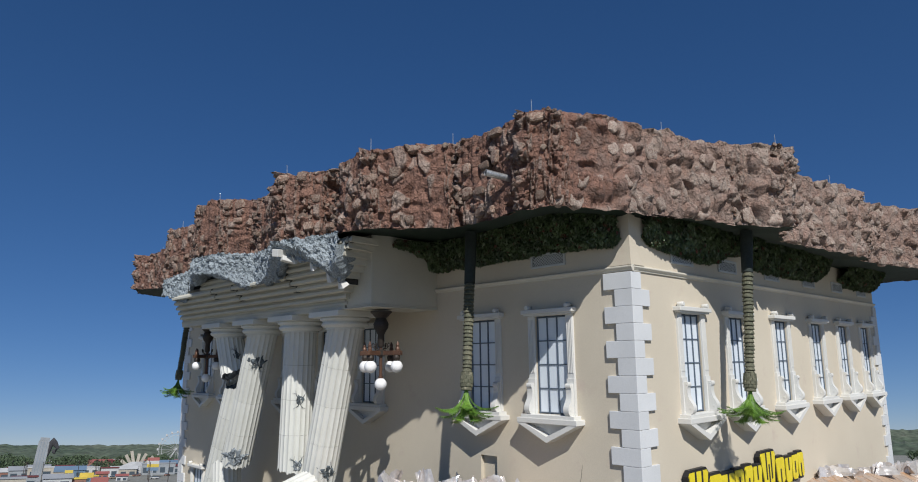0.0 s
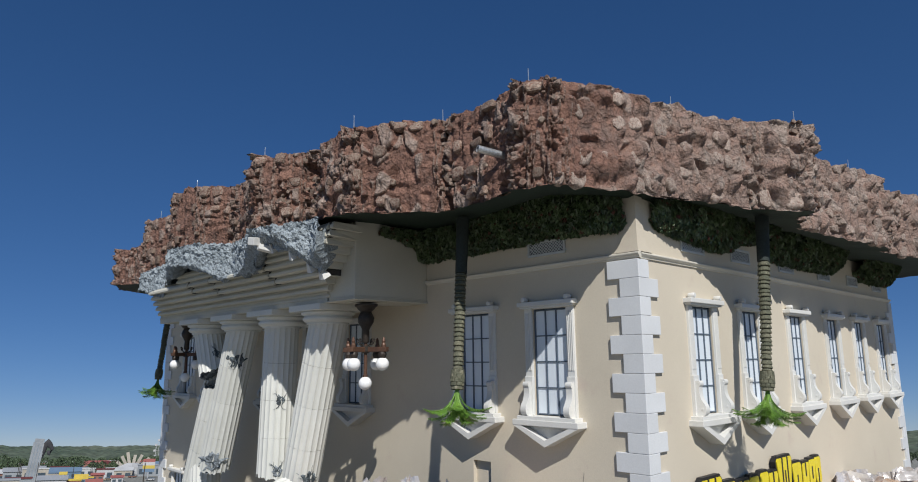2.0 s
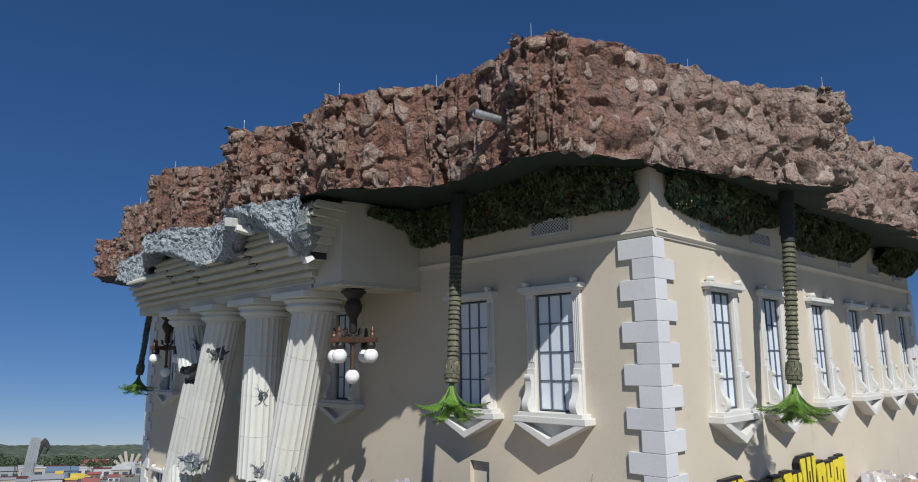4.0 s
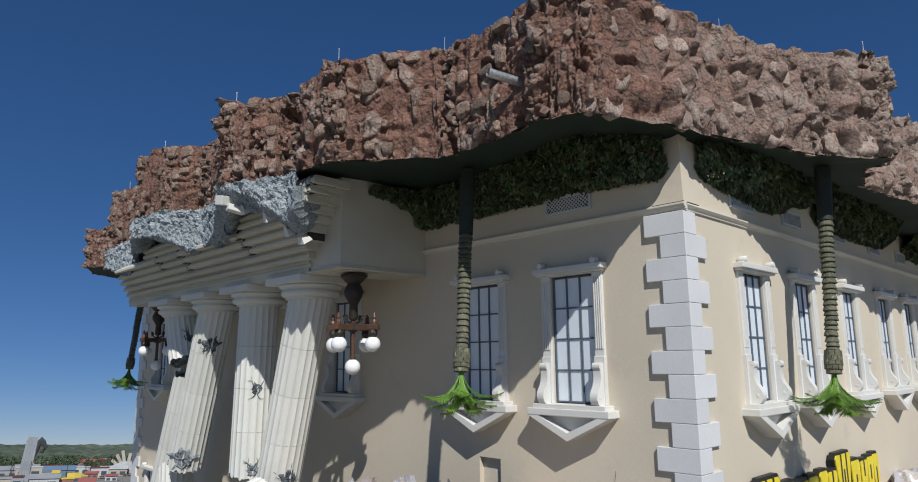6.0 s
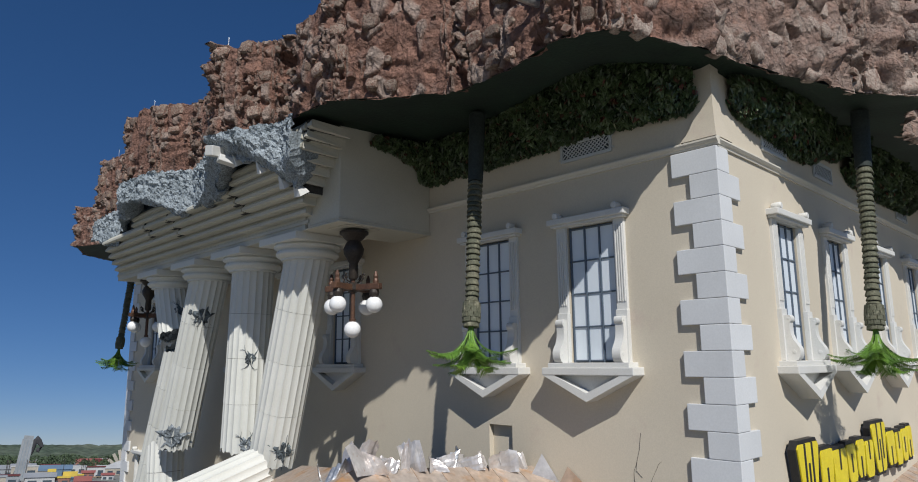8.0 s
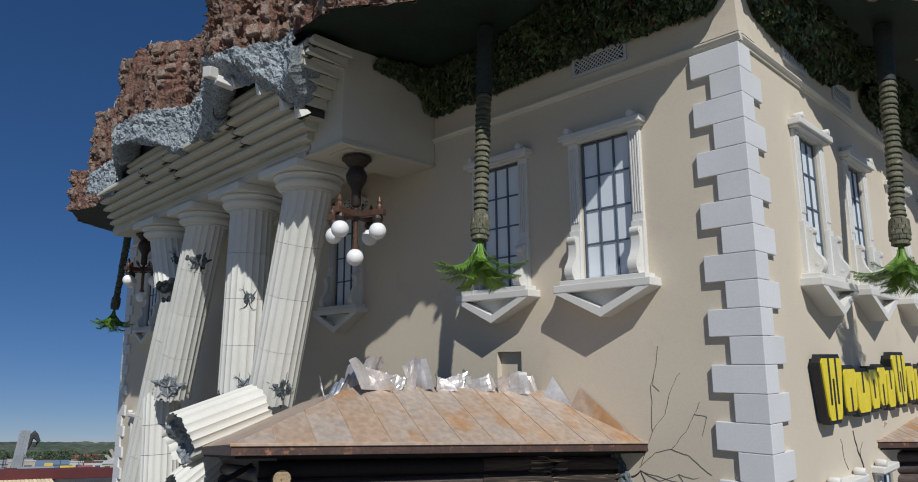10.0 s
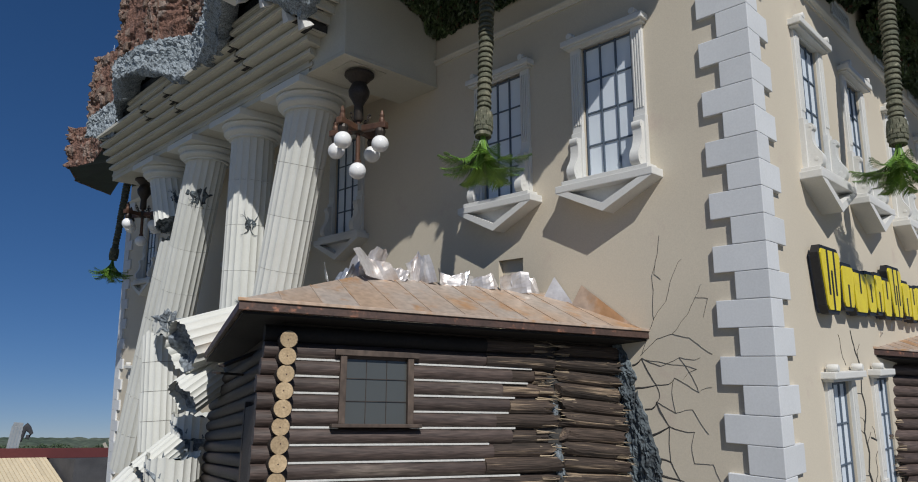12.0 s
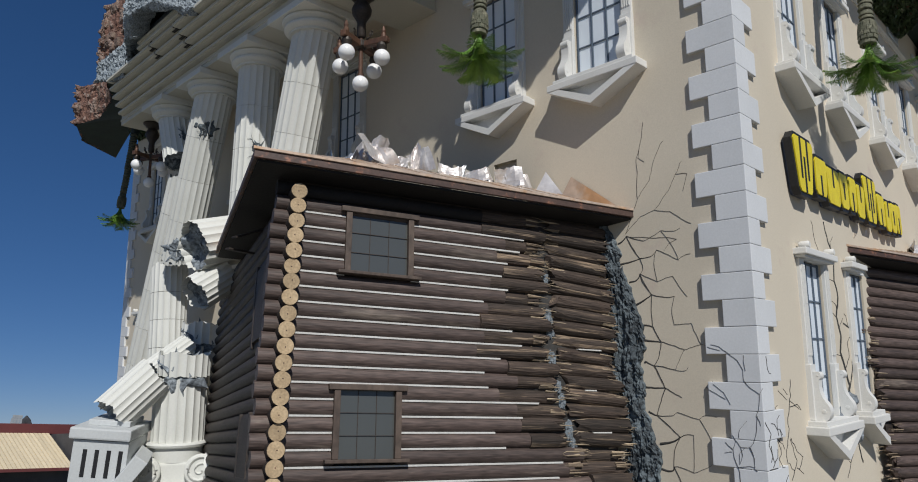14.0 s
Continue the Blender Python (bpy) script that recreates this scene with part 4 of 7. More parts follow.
v1 = vent(BLD @ pose(WX, 12.72, 2.8, 0, 0, -90))
for x in (18.8, 21.85, 25.5, 29.2, 32.6, 36.0):
    copy_thing(v1, BLD @ pose(x, WY, 2.8))
copy_thing(v1, BLD @ pose(WX, 35.5, 2.8, 0, 0, -90))

# ---- columns ----
FL = 20


def drum(r0, r1, z0, z1, ragged0=0.0, ragged1=0.0, seed=0):
    """A fluted drum; ragged ends are broken off unevenly."""
    bm = bmesh.new()
    rr = random.Random(seed)
    n = FL * 6
    prof = [1.0, 0.968, 0.95, 0.944, 0.95, 0.968]
    rows = []
    zs = [z0, z0 + 0.3 * (z1 - z0), z0 + 0.7 * (z1 - z0), z1]
    for q, z in enumerate(zs):
        r = r0 + (r1 - r0) * q / 3
        row = []
        for k in range(n):
            a = 2 * math.pi * k / n
            dz = 0
            if q == 0 and ragged0:
                dz = ragged0 * (noise.noise(Vector((math.cos(a) * 1.6, math.sin(a) * 1.6, seed))) + 0.45 * noise.noise(Vector((math.cos(a) * 7, math.sin(a) * 7, seed))))
            if q == 3 and ragged1:
                dz = ragged1 * (noise.noise(Vector((math.cos(a) * 1.6, math.sin(a) * 1.6, seed + 5))) + 0.45 * noise.noise(Vector((math.cos(a) * 7, math.sin(a) * 7, seed + 5))))
            row.append(bm.verts.new((r * prof[k % 6] * math.cos(a), r * prof[k % 6] * math.sin(a), z + dz)))
        rows.append(row)
    for a, b in zip(rows, rows[1:]):
        for k in range(n):
            bm.faces.new((a[k], a[(k + 1) % n], b[(k + 1) % n], b[k]))
    for row, rag in ((rows[0], ragged0), (rows[-1], ragged1)):
        if rag:
            continue
        c = bm.verts.new(sum((v.co for v in row), Vector()) / n)
        for k in range(n):
            bm.faces.new((row[k], row[(k + 1) % n], c))
    return bm


def core(r, z, up, seed, depth=0.22):
    """The rough grey core that shows at a broken end."""
    bm = bmesh.new()
    rows = []
    for q in range(7):
        rad = r * (1 - q / 6.5)
        rows.append([(rad * math.cos(2 * math.pi * k / 28), rad * math.sin(2 * math.pi * k / 28), z - up * 0.10 + up * (depth * (noise.fractal(Vector((rad * math.cos(2 * math.pi * k / 28), rad * math.sin(2 * math.pi * k / 28), seed)) * 2.6, 0.8, 2, 4) - 0.10 * q))) for k in range(28)])
    loft(rows, closed=True, bm=bm)
    return bm


R0 = 0.62


def patch(parent, m, size, seed):
    """A burst in the fluting: torn grey core in a star of cracks, lying on the surface."""
    rr = random.Random(seed)
    bm = bmesh.new()
    n = 22
    c = bm.verts.new((0, 0, -0.02))
    ring1 = [bm.verts.new((size * 0.45 * (0.7 + 0.5 * rr.random()) * math.cos(2 * math.pi * k / n), size * 0.5 * (0.7 + 0.5 * rr.random()) * math.sin(2 * math.pi * k / n), rr.uniform(-0.02, 0.025))) for k in range(n)]
    ring2 = []
    for k in range(n):
        f = (0.75 + 0.7 * rr.random()) if k % 3 == 0 else (0.5 + 0.2 * rr.random())
        a = 2 * math.pi * k / n
        ring2.append(bm.verts.new((size * 0.8 * f * math.cos(a), size * f * math.sin(a), -0.03 - 0.14 * abs(math.cos(a)) * f)))
    for k in range(n):
        bm.faces.new((c, ring1[k], ring1[(k + 1) % n]))
        bm.faces.new((ring1[k], ring2[k], ring2[(k + 1) % n], ring1[(k + 1) % n]))
    return part("burst", bm, SCAR_DARK if seed % 3 else SCAR_MID, parent, "torn grey burst in the fluting", at=m)


def crack_line(parent, pts, width, material=None, name="crack", label="", taper=0.9):
    """A thin branching line, a few millimetres proud, given in the parent's space as (point, normal) pairs."""
    bm = bmesh.new()
    rows = []
    for i, (p, nrm) in enumerate(pts):
        p, nrm = Vector(p), Vector(nrm).normalized()
        d = (Vector(pts[min(i + 1, len(pts) - 1)][0]) - Vector(pts[max(i - 1, 0)][0])).normalized()
        s = d.cross(nrm)
        w = width * (1 - taper * i / (len(pts) - 1))
        rows.append([p + s * w - nrm * 0.008, p + nrm * 0.003, p - s * w - nrm * 0.008])
    loft(rows, bm=bm)
    return part(name, bm, material or CRACK, parent, label)


def column(top, foot, z_end, seed, ragged=0.25, drums=3, label="white fluted column hanging from the portico, broken off below"):
    """top and foot: points of the axis; the shaft ends at z_end on that line."""
    t, f = Vector(top), Vector(foot)
    k = (t.z - z_end) / (t.z - f.z)
    end = t + (f - t) * k
    m = BLD @ axis_to(t, end)
    c = thing("column", m, label, "column", "portico columns")
    L = (end - t).length
    # the square and round base mouldings stay level under the entablature
    inv = axis_to(t, end).inverted() @ Matrix.Translation((t.x, t.y, 1.76))
    part("plinth_block", boxed(-0.95, 0.95, -0.95, 0.95, -0.20, 0.0, 0.02), COLUMN, c, at=inv)
    prof = [(0.70, -0.62), (0.70, -0.56), (0.78, -0.54), (0.84, -0.47), (0.84, -0.42), (0.78, -0.36), (0.80, -0.34), (0.88, -0.30), (0.90, -0.25), (0.86, -0.20)]
    part("torus", lathe(prof, 40), COLUMN, c, at=inv, smooth=True)
    step = L / drums
    for q in range(drums):
        a, b = q * step, (q + 1) * step
        part("drum", drum(R0, R0, a if q else -0.22, b - (0.009 if q < drums - 1 else 0), 0, ragged if q == drums - 1 else 0, seed + q), COLUMN, c)
        if q < drums - 1:
            part("joint", lathe([(R0 * 0.92, b - 0.03), (R0 * 0.92, b + 0.01)], 40), JOINT, c)
    part("broken_core", core(R0 * 0.93, L, 1, seed), SCAR_MID, c, "rough grey broken core", True)
    return c, axis_to(t, end)


c1, l1 = column((13.76, 20.38, 1.2), (13.76, 21.9, -4.1), -4.15, 3, drums=4)
c2, l2 = column((13.76, 23.44, 1.2), (13.76, 23.64, -4.0), -4.0, 13, drums=4)
c3, l3 = column((13.76, 26.55, 1.2), (13.76, 28.59, -4.4), -4.25, 23, drums=4)
c4, l4 = column((13.76, 29.7, 1.2), (13.76, 28.9, -0.6), -0.55, 33, drums=1)


def on_column(axis, ang, drop):
    """A pose on the shaft: z out of the surface, x round it, at that drop below the top; ang: the way it faces in plan."""
    way = axis.inverted().to_3x3() @ Vector((math.cos(radians(ang)), math.sin(radians(ang)), 0))
    a = math.degrees(math.atan2(way.y, way.x))
    return pose(0, 0, 0, 0, 0, a) @ Matrix.Translation((R0 * 0.985, 0, drop)) @ pose(0, 0, 0, 0, 90, 0) @ pose(0, 0, 0, 0, 0, 90)


def shaft_cracks(col, axis, ang, drop, seed, count=5, reach=0.55):
    rr = random.Random(seed)
    base = on_column(axis, ang, drop)
    for k in range(count):
        g = rr.uniform(0, 2 * math.pi)
        x, y, pts = 0.0, 0.0, []
        for q in range(8):
            a = x / R0
            pts.append((base @ Vector((R0 * math.sin(a), y, R0 * math.cos(a) - R0 + 0.012)), base.to_3x3() @ Vector((math.sin(a), 0, math.cos(a)))))
            g += rr.uniform(-0.55, 0.55)
            x += reach / 8 * math.cos(g) * 0.8
            y += reach / 8 * math.sin(g)
        crack_line(col, pts, 0.022, SCAR_DARK)


for col, axis, ang, drop, size, seed in ((c3, l3, -112, 1.1, 0.5, 1), (c2, l2, -112, 2.6, 0.30, 2), (c3, l3, -125, 5.3, 0.6, 3), (c4, l4, -100, 1.2, 0.3, 4), (c1, l1, -95, 5.1, 0.42, 5), (c2, l2, -110, 5.0, 0.34, 6)):
    patch(col, on_column(axis, ang, drop), size, seed)
    shaft_cracks(col, axis, ang, drop, seed + 20)

# lower stump with a scrolled capital at its foot, fallen drums, and the tilted name block
def fallen(a, b, r, seed, label):
    a, b = Vector(a), Vector(b)
    c = thing("fallen_drum", BLD @ axis_to(a, b), label, "column drum", "fallen drums")
    L = (b - a).length
    part("drum", drum(r, r, 0, L, 0.14, 0.14, seed), COLUMN, c)
    part("broken_core", core(r * 0.93, 0.06, -1, seed), SCAR_MID, c, "rough grey broken core", True)
    part("broken_core", core(r * 0.93, L - 0.06, 1, seed + 2), SCAR_MID, c, "rough grey broken core", True)
    return c


fallen((13.02, 21.22, -4.3), (11.02, 21.06, -4.86), R0, 41, "white fluted column drum fallen over the log cabin roof")
fallen((11.13, 21.05, -6.01), (11.94, 21.11, -5.48), 0.45, 44, "small broken piece of white fluted column")
fallen((11.92, 23.0, -7.22), (11.04, 22.97, -7.86), 0.37, 61, "short broken piece of white fluted column on the stump")
fallen((10.80, 22.27, -7.92), (9.92, 22.35, -8.78), 0.49, 47, "white fluted column drum leaning on the stump")
low_shaft = thing("column_shaft", BLD @ axis_to((13.9, 29.7, -4.3), (13.9, 29.4, -8.2)), "white fluted lower shaft broken off from its leaning column", "column")
for q in range(4):
    part("drum", drum(R0, R0, q * 0.97, q * 0.97 + 0.955, 0.16 if q == 0 else 0, 0, 70 + q), COLUMN, low_shaft)
    if q:
        part("joint", lathe([(R0 * 0.92, q * 0.97 - 0.03), (R0 * 0.92, q * 0.97 + 0.02)], 40), JOINT, low_shaft)
part("broken_core", core(R0 * 0.93, 0.08, -1, 75), SCAR_MID, low_shaft, "rough grey broken core", True)
tilted = thing("column_shaft", BLD @ axis_to((14.1, 29.2, -1.0), (14.1, 32.5, -9.0)), "white fluted shaft leaning away from its broken stub", "column")
for q in range(6):
    part("drum", drum(R0, R0, q * 1.45, q * 1.45 + 1.435, 0.2 if q == 0 else 0, 0, 80 + q), COLUMN, tilted)
    if q:
        part("joint", lathe([(R0 * 0.92, q * 1.45 - 0.03), (R0 * 0.92, q * 1.45 + 0.02)], 40), JOINT, tilted)
part("broken_core", core(R0 * 0.93, 0.08, -1, 85), SCAR_MID, tilted, "rough grey broken core", True)
stump = thing("column_stump", BLD @ pose(11.5, 22.4, -9.54, 0, 0, -28), "white fluted column stump on an upturned scrolled capital", "column")
part("drum", drum(R0, R0, 0, 1.55, 0.0, 0.05, 51), COLUMN, stump)
part("drum", drum(R0, R0, 1.60, 2.16, 0.05, 0.10, 52), COLUMN, stump, at=pose(0.03, -0.02, 0, 1.5, 1.0, 9))
part("joint", lathe([(R0 * 0.9, 1.5), (R0 * 0.9, 1.66)], 30), CRACK, stump)
part("broken_core", core(R0 * 0.93, 2.1, 1, 53), SCAR_MID, stump, "rough grey broken core", True)
part("necking", lathe([(0.62, -0.42), (0.62, -0.1), (0.70, -0.07), (0.72, -0.02), (0.68, 0.03)], 40), COLUMN, stump, smooth=True)
part("capital_block", boxed(-0.62, 0.62, -0.62, 0.62, -0.95, -0.42, 0.04), COLUMN, stump)
part("abacus", boxed(-0.88, 0.88, -0.88, 0.88, -1.12, -0.95, 0.03), COLUMN, stump)
for k in range(4):
    for s in (-1, 1):
        v = part("volute", tube([((0.35 - 0.0105 * q) * math.cos(q * 0.42), -0.09, (0.35 - 0.0105 * q) * math.sin(q * 0.42)) for q in range(32)], [0.045 - 0.0008 * q for q in range(32)], 6), COLUMN, stump, smooth=True,
                 at=pose(0, 0, 0, 0, 0, 90 * k) @ Matrix.Translation((s * 0.62, -0.70, -0.58)) @ Matrix.Diagonal((s, 1, 1, 1)))
        part("volute_disc", lathe([(0.37, 0.0), (0.37, 0.07), (0.34, 0.085)], 20, m=pose(0, 0, 0, 90, 0, 0)), COLUMN, v)
patch(stump, pose(0, 0, 0, 0, 0, -92) @ Matrix.Translation((R0 * 0.985, 0, 1.55)) @ pose(0, 0, 0, 0, 90, 0) @ pose(0, 0, 0, 0, 0, 90), 0.62, 9)
copy_thing(stump, BLD @ pose(12.55, 23.65, -8.72, 0, 0, -24))
block = thing("name_block", BLD @ pose(10.05, 22.2, -8.98, 0, 0, -36) @ pose(0, 0, 0, 3, 5, 0), "white moulded block with an illegible carved inscription, broken at one end", "stone block")
part("body", boxed(-0.75, 0.42, -0.5, 0.9, -3.0, -0.32, 0.02), WHITE, block)
part("cornice", boxed(-0.84, 0.46, -0.58, 0.98, -0.30, -0.05, 0.04), WHITE, block)
part("cap", boxed(-0.6, 0.3, -0.2, 0.8, -0.05, 0.08, 0.02), WHITE, block)
for k in range(4):
    part("inscription_bar", boxed(-0.52 + k * 0.25, -0.43 + k * 0.25, -0.508, -0.498, -1.12, -0.52, 0.003), BLACK, block, "dark bar standing for a carved letter")
part("broken_slab", boxed(-0.16, 0.16, -0.75, 0.45, -2.2, 0.35, 0.02), WHITE, block, at=Matrix.Translation((0.50, -0.1, -0.9)) @ pose(0, 0, 0, 0, 33, 10))

# ---- chandeliers under the portico ----
def chandelier(m):
    c = thing("hanging_lamp", m, "dark iron and copper lamp with five white glass globes", "lamp", "portico lamps")
    part("ceiling_cup", lathe([(0.36, 0.0), (0.36, -0.06), (0.30, -0.10), (0.25, -0.17), (0.17, -0.24), (0.21, -0.32), (0.26, -0.44), (0.24, -0.57), (0.16, -0.70), (0.11, -0.80), (0.12, -1.15), (0.09, -1.2)], 20), IRON, c, smooth=True)
    part("stem", lathe([(0.055, -1.15), (0.055, -2.16), (0.08, -2.17), (0.08, -2.24)], 12), COPPER, c, "copper stem")
    part("hub", lathe([(0.1, -1.28), (0.17, -1.32), (0.17, -1.46), (0.1, -1.52)], 12), IRON, c)
    for k in range(4):
        r = pose(0, 0, 0, 0, 0, 90 * k + 20)
        arm = part("arm", boxed(0.1, 0.80, -0.08, 0.08, -1.48, -1.33, 0.02), COPPER, c, "copper-brown arm", at=r)
        part("finial", lathe([(0.075, -1.33), (0.075, -1.27), (0.05, -1.21), (0.06, -1.15), (0.02, -1.03)], 10, m=Matrix.Translation((0.66, 0, 0))), COPPER, arm)
        part("curl", tube([(0.16 + 0.03 * q + 0.1 * math.sin(q * 0.7), 0, -1.17 - 0.1 * math.cos(q * 0.8)) for q in range(8)], [0.018] * 8, 6), IRON, arm)
        part("socket", lathe([(0.11, -1.48), (0.13, -1.56), (0.10, -1.67)], 14, m=Matrix.Translation((0.62, 0, 0))), IRON, arm)
        part("globe", lathe([(0.205 * math.sin(math.pi * q / 14) + 0.001, -1.85 - 0.205 * math.cos(math.pi * q / 14)) for q in range(15)], 24, m=Matrix.Translation((0.62, 0, 0))), GLOBE, arm, "white glass globe", True)
    part("globe", lathe([(0.205 * math.sin(math.pi * q / 14) + 0.001, -2.43 - 0.205 * math.cos(math.pi * q / 14)) for q in range(15)], 24), GLOBE, c, "white glass globe", True)
    return c


lamp = chandelier(BLD @ pose(13.82, 18.33, 1.68))
copy_thing(lamp, BLD @ pose(13.82, 32.2, 1.74))

# ---- upside-down palms ----
def frond_mesh(length, fall, lift, seed):
    """A frond that first runs down from the bulb, then swings out; fall is its drop, lift turns the tip up again."""
    bm = bmesh.new()
    rr = random.Random(seed)
    pts = []
    for q in range(15):
        s = q / 14
        pts.append(Vector((length * s ** 1.75, 0, -fall * (1 - (1 - s) ** 2.0) + lift * s * s * s)))
    tube(pts, [0.026 - 0.021 * q / 14 for q in range(15)], 5, bm)
    for q in range(44):
        s = 0.24 + 0.76 * q / 43
        i = min(13, int(s * 14))
        p = pts[i].lerp(pts[i + 1], s * 14 - i)
        d = (pts[i + 1] - pts[i]).normalized()
        ln = 0.29 * math.sin(math.pi * (0.16 + 0.78 * (s - 0.3) / 0.7)) * rr.uniform(0.85, 1.1)
        for sd in (-1, 1):
            tip = p + Vector((0.0, sd * ln * 0.9, 0)) + d * ln * 0.6 + Vector((0, 0, -0.30 * ln * rr.uniform(0.5, 1.3)))
            w = d * 0.0125
            mid = p.lerp(tip, 0.5) + Vector((0, 0, 0.025))
            a, b, c, e = bm.verts.new(p - w * 0.6), bm.verts.new(mid - w), bm.verts.new(tip), bm.verts.new(mid + w)
            g = bm.verts.new(p + w * 0.6)
            bm.faces.new((a, b, e, g))
            bm.faces.new((b, c, e))
    return bm


frond_meshes = [mesh_of("frond", frond_mesh(1.06, 0.68, 0.12, 1), FROND), mesh_of("frond", frond_mesh(0.95, 0.78, 0.05, 2), FROND), mesh_of("frond", frond_mesh(0.62, 0.92, 0.0, 3), FROND)]


def palm(top, end, r0, r1, seed, shade=0.34):
    """Hangs from top to end (where the bulb closes)."""
    rr = random.Random(seed)
    t, e = Vector(top), Vector(end)
    m = BLD @ axis_to(t, e)
    p = thing("palm_tree", m, "upside-down artificial palm with ringed trunk and bright green fronds", "palm tree", "hanging palms")
    L = (e - t).length
    dark = L * shade
    bulb = 0.52
    # the upper trunk's dark colour includes the shadow under the overhang
    bm = lathe([(r0 * 1.15, 0.0), (r0 * 1.1, 0.3), (r0, dark)], 18)
    part("upper_trunk", bm, BARK_SHADED, p, "dark green upper trunk, the overhang's shade put into its colour", True)
    z = dark
    k = 0
    while z < L - bulb - 0.05:
        s = (z - dark) / (L - dark)
        r = r0 * 0.98 + (r1 - r0) * s
        h = min(rr.uniform(0.10, 0.145), L - bulb - z)
        wob = pose(rr.uniform(-0.008, 0.008), rr.uniform(-0.008, 0.008), 0, rr.uniform(-3, 3), rr.uniform(-3, 3), 0)
        part("trunk_ring", lathe([(r * 0.70, 0), (r * 0.88, h * 0.2), (r * 1.06, h * 0.85), (r * 1.03, h * 0.98), (r * 0.7, h)], 16), BARK, p, at=Matrix.Translation((0, 0, z)) @ wob, smooth=False)
        z += h
        k += 1
    core_r = r1 * 1.12
    bl = part("bulb", lathe([(r1 * 0.8, L - bulb), (core_r, L - bulb * 0.7), (core_r, L - bulb * 0.35), (r1 * 0.6, L)], 16), BARK, p, "scaly bulb", True)
    for row in range(5):
        for q in range(9):
            a = 40 * q + 20 * (row % 2)
            rad = core_r * (0.95, 1.0, 1.02, 0.97, 0.8)[row]
            part("scale", boxed(rad - 0.03, rad + 0.03, -0.055, 0.055, 0, 0.14, 0.012), BARK, bl, at=Matrix.Translation((0, 0, L - bulb + 0.02 + row * 0.095)) @ pose(0, 0, 0, 0, 0, a) @ pose(0, 0, 0, 0, 4, 0))
    for k in range(20):
        tier = (0, 1, 0, 1, 2)[k % 5]
        a = 360 * k / 20 + rr.uniform(-10, 10)
        mm = Matrix.Translation((0, 0, L - 0.02)) @ pose(0, 0, 0, 180, 0, 0) @ pose(0, 0, 0, 0, 0, a) @ pose(0.03, 0, 0, rr.uniform(-10, 10), rr.uniform(-5, 7), 0) @ Matrix.Diagonal((0.82, 0.82, 1.0, 1))
        part("frond", frond_meshes[tier], None, p, at=mm)
    return p


palm((14.6, 14.72, 3.95), (13.93, 14.34, -0.85), 0.165, 0.135, 1)
palm((20.6, 8.62, 3.85), (19.98, 8.65, -0.98), 0.165, 0.135, 2, 0.27)
palm((14.9, 37.0, 4.5), (14.4, 37.07, -0.85), 0.165, 0.135, 3)
# ---- the log cabin under the mansion, upright in the world ----
CAB = pose(10.35, 15.25, 0, 0, 0, -20.3)
PITCH = 0.249
LR = 0.132
Z_TOP = 9.63
cabin = thing("log_cabin", CAB, "dark brown log cabin crushed by the mansion, with white chinking", "cabin")
rl = random.Random(21)
WINS = [(0.97, 1.97, 8.18, 9.20), (0.90, 1.80, 5.25, 6.28)]
SKEW = 1.5      # the side wall is pushed out of square
WHOLE = 17      # from here down the logs run on past the break
BREAK, JOIN, FAR_A, FAR_B = 4.62, 6.75, 13.6, 27.0


def log_mesh(a, b, r, rag_a=0.0, rag_b=0.0, seed=0, n=14):
    bm = bmesh.new()
    rr = random.Random(seed)
    rows = []
    stops = [a] + ([a + 0.35] if rag_a else []) + [a + (b - a) * k / 4 for k in (1, 2, 3)] + ([b - 0.35] if rag_b else []) + [b]
    stops = sorted(stops)
    for q, x in enumerate(stops):
        row = []
        for k in range(n):
            g = 2 * math.pi * k / n
            rad = r * (1 + 0.05 * noise.noise(Vector((x * 0.7, k, seed))))
            dx = 0
            if rag_b and q == len(stops) - 1:
                dx, rad = rr.uniform(-0.6, 0.55) * rag_b, rad * rr.uniform(0.72, 1.05)
            if rag_a and q == 0:
                dx, rad = rr.uniform(-0.55, 0.6) * rag_a, rad * rr.uniform(0.72, 1.05)
            row.append((x + dx, rad * math.cos(g), rad * math.sin(g)))
        rows.append(row)
    loft(rows, closed=True, bm=bm)
    bmesh.ops.holes_fill(bm, edges=bm.edges)
    return bm


SPL = bmesh.new()


def splinters(a, sgn, r, seed, count, m):
    bm = SPL
    rr = random.Random(seed)
    for k in range(count):
        g = rr.uniform(0, 2 * math.pi)
        y, z = 0.85 * r * math.cos(g), 0.85 * r * math.sin(g)
        ln = rr.uniform(0.12, 0.34)
        tube([m @ Vector(p) for p in ((a - sgn * 0.15, y, z), (a + sgn * ln * 0.5, y * rr.uniform(0.7, 1.2), z * rr.uniform(0.7, 1.2)), (a + sgn * ln, y * rr.uniform(0.4, 1.5), z * rr.uniform(0.4, 1.5)))], [0.017, 0.011, 0.002], 4, bm)


def slide(k):
    """The break wanders outwards towards the ground."""
    return 0.012 * k + 0.05 * max(0, min(k, 26) - 10)


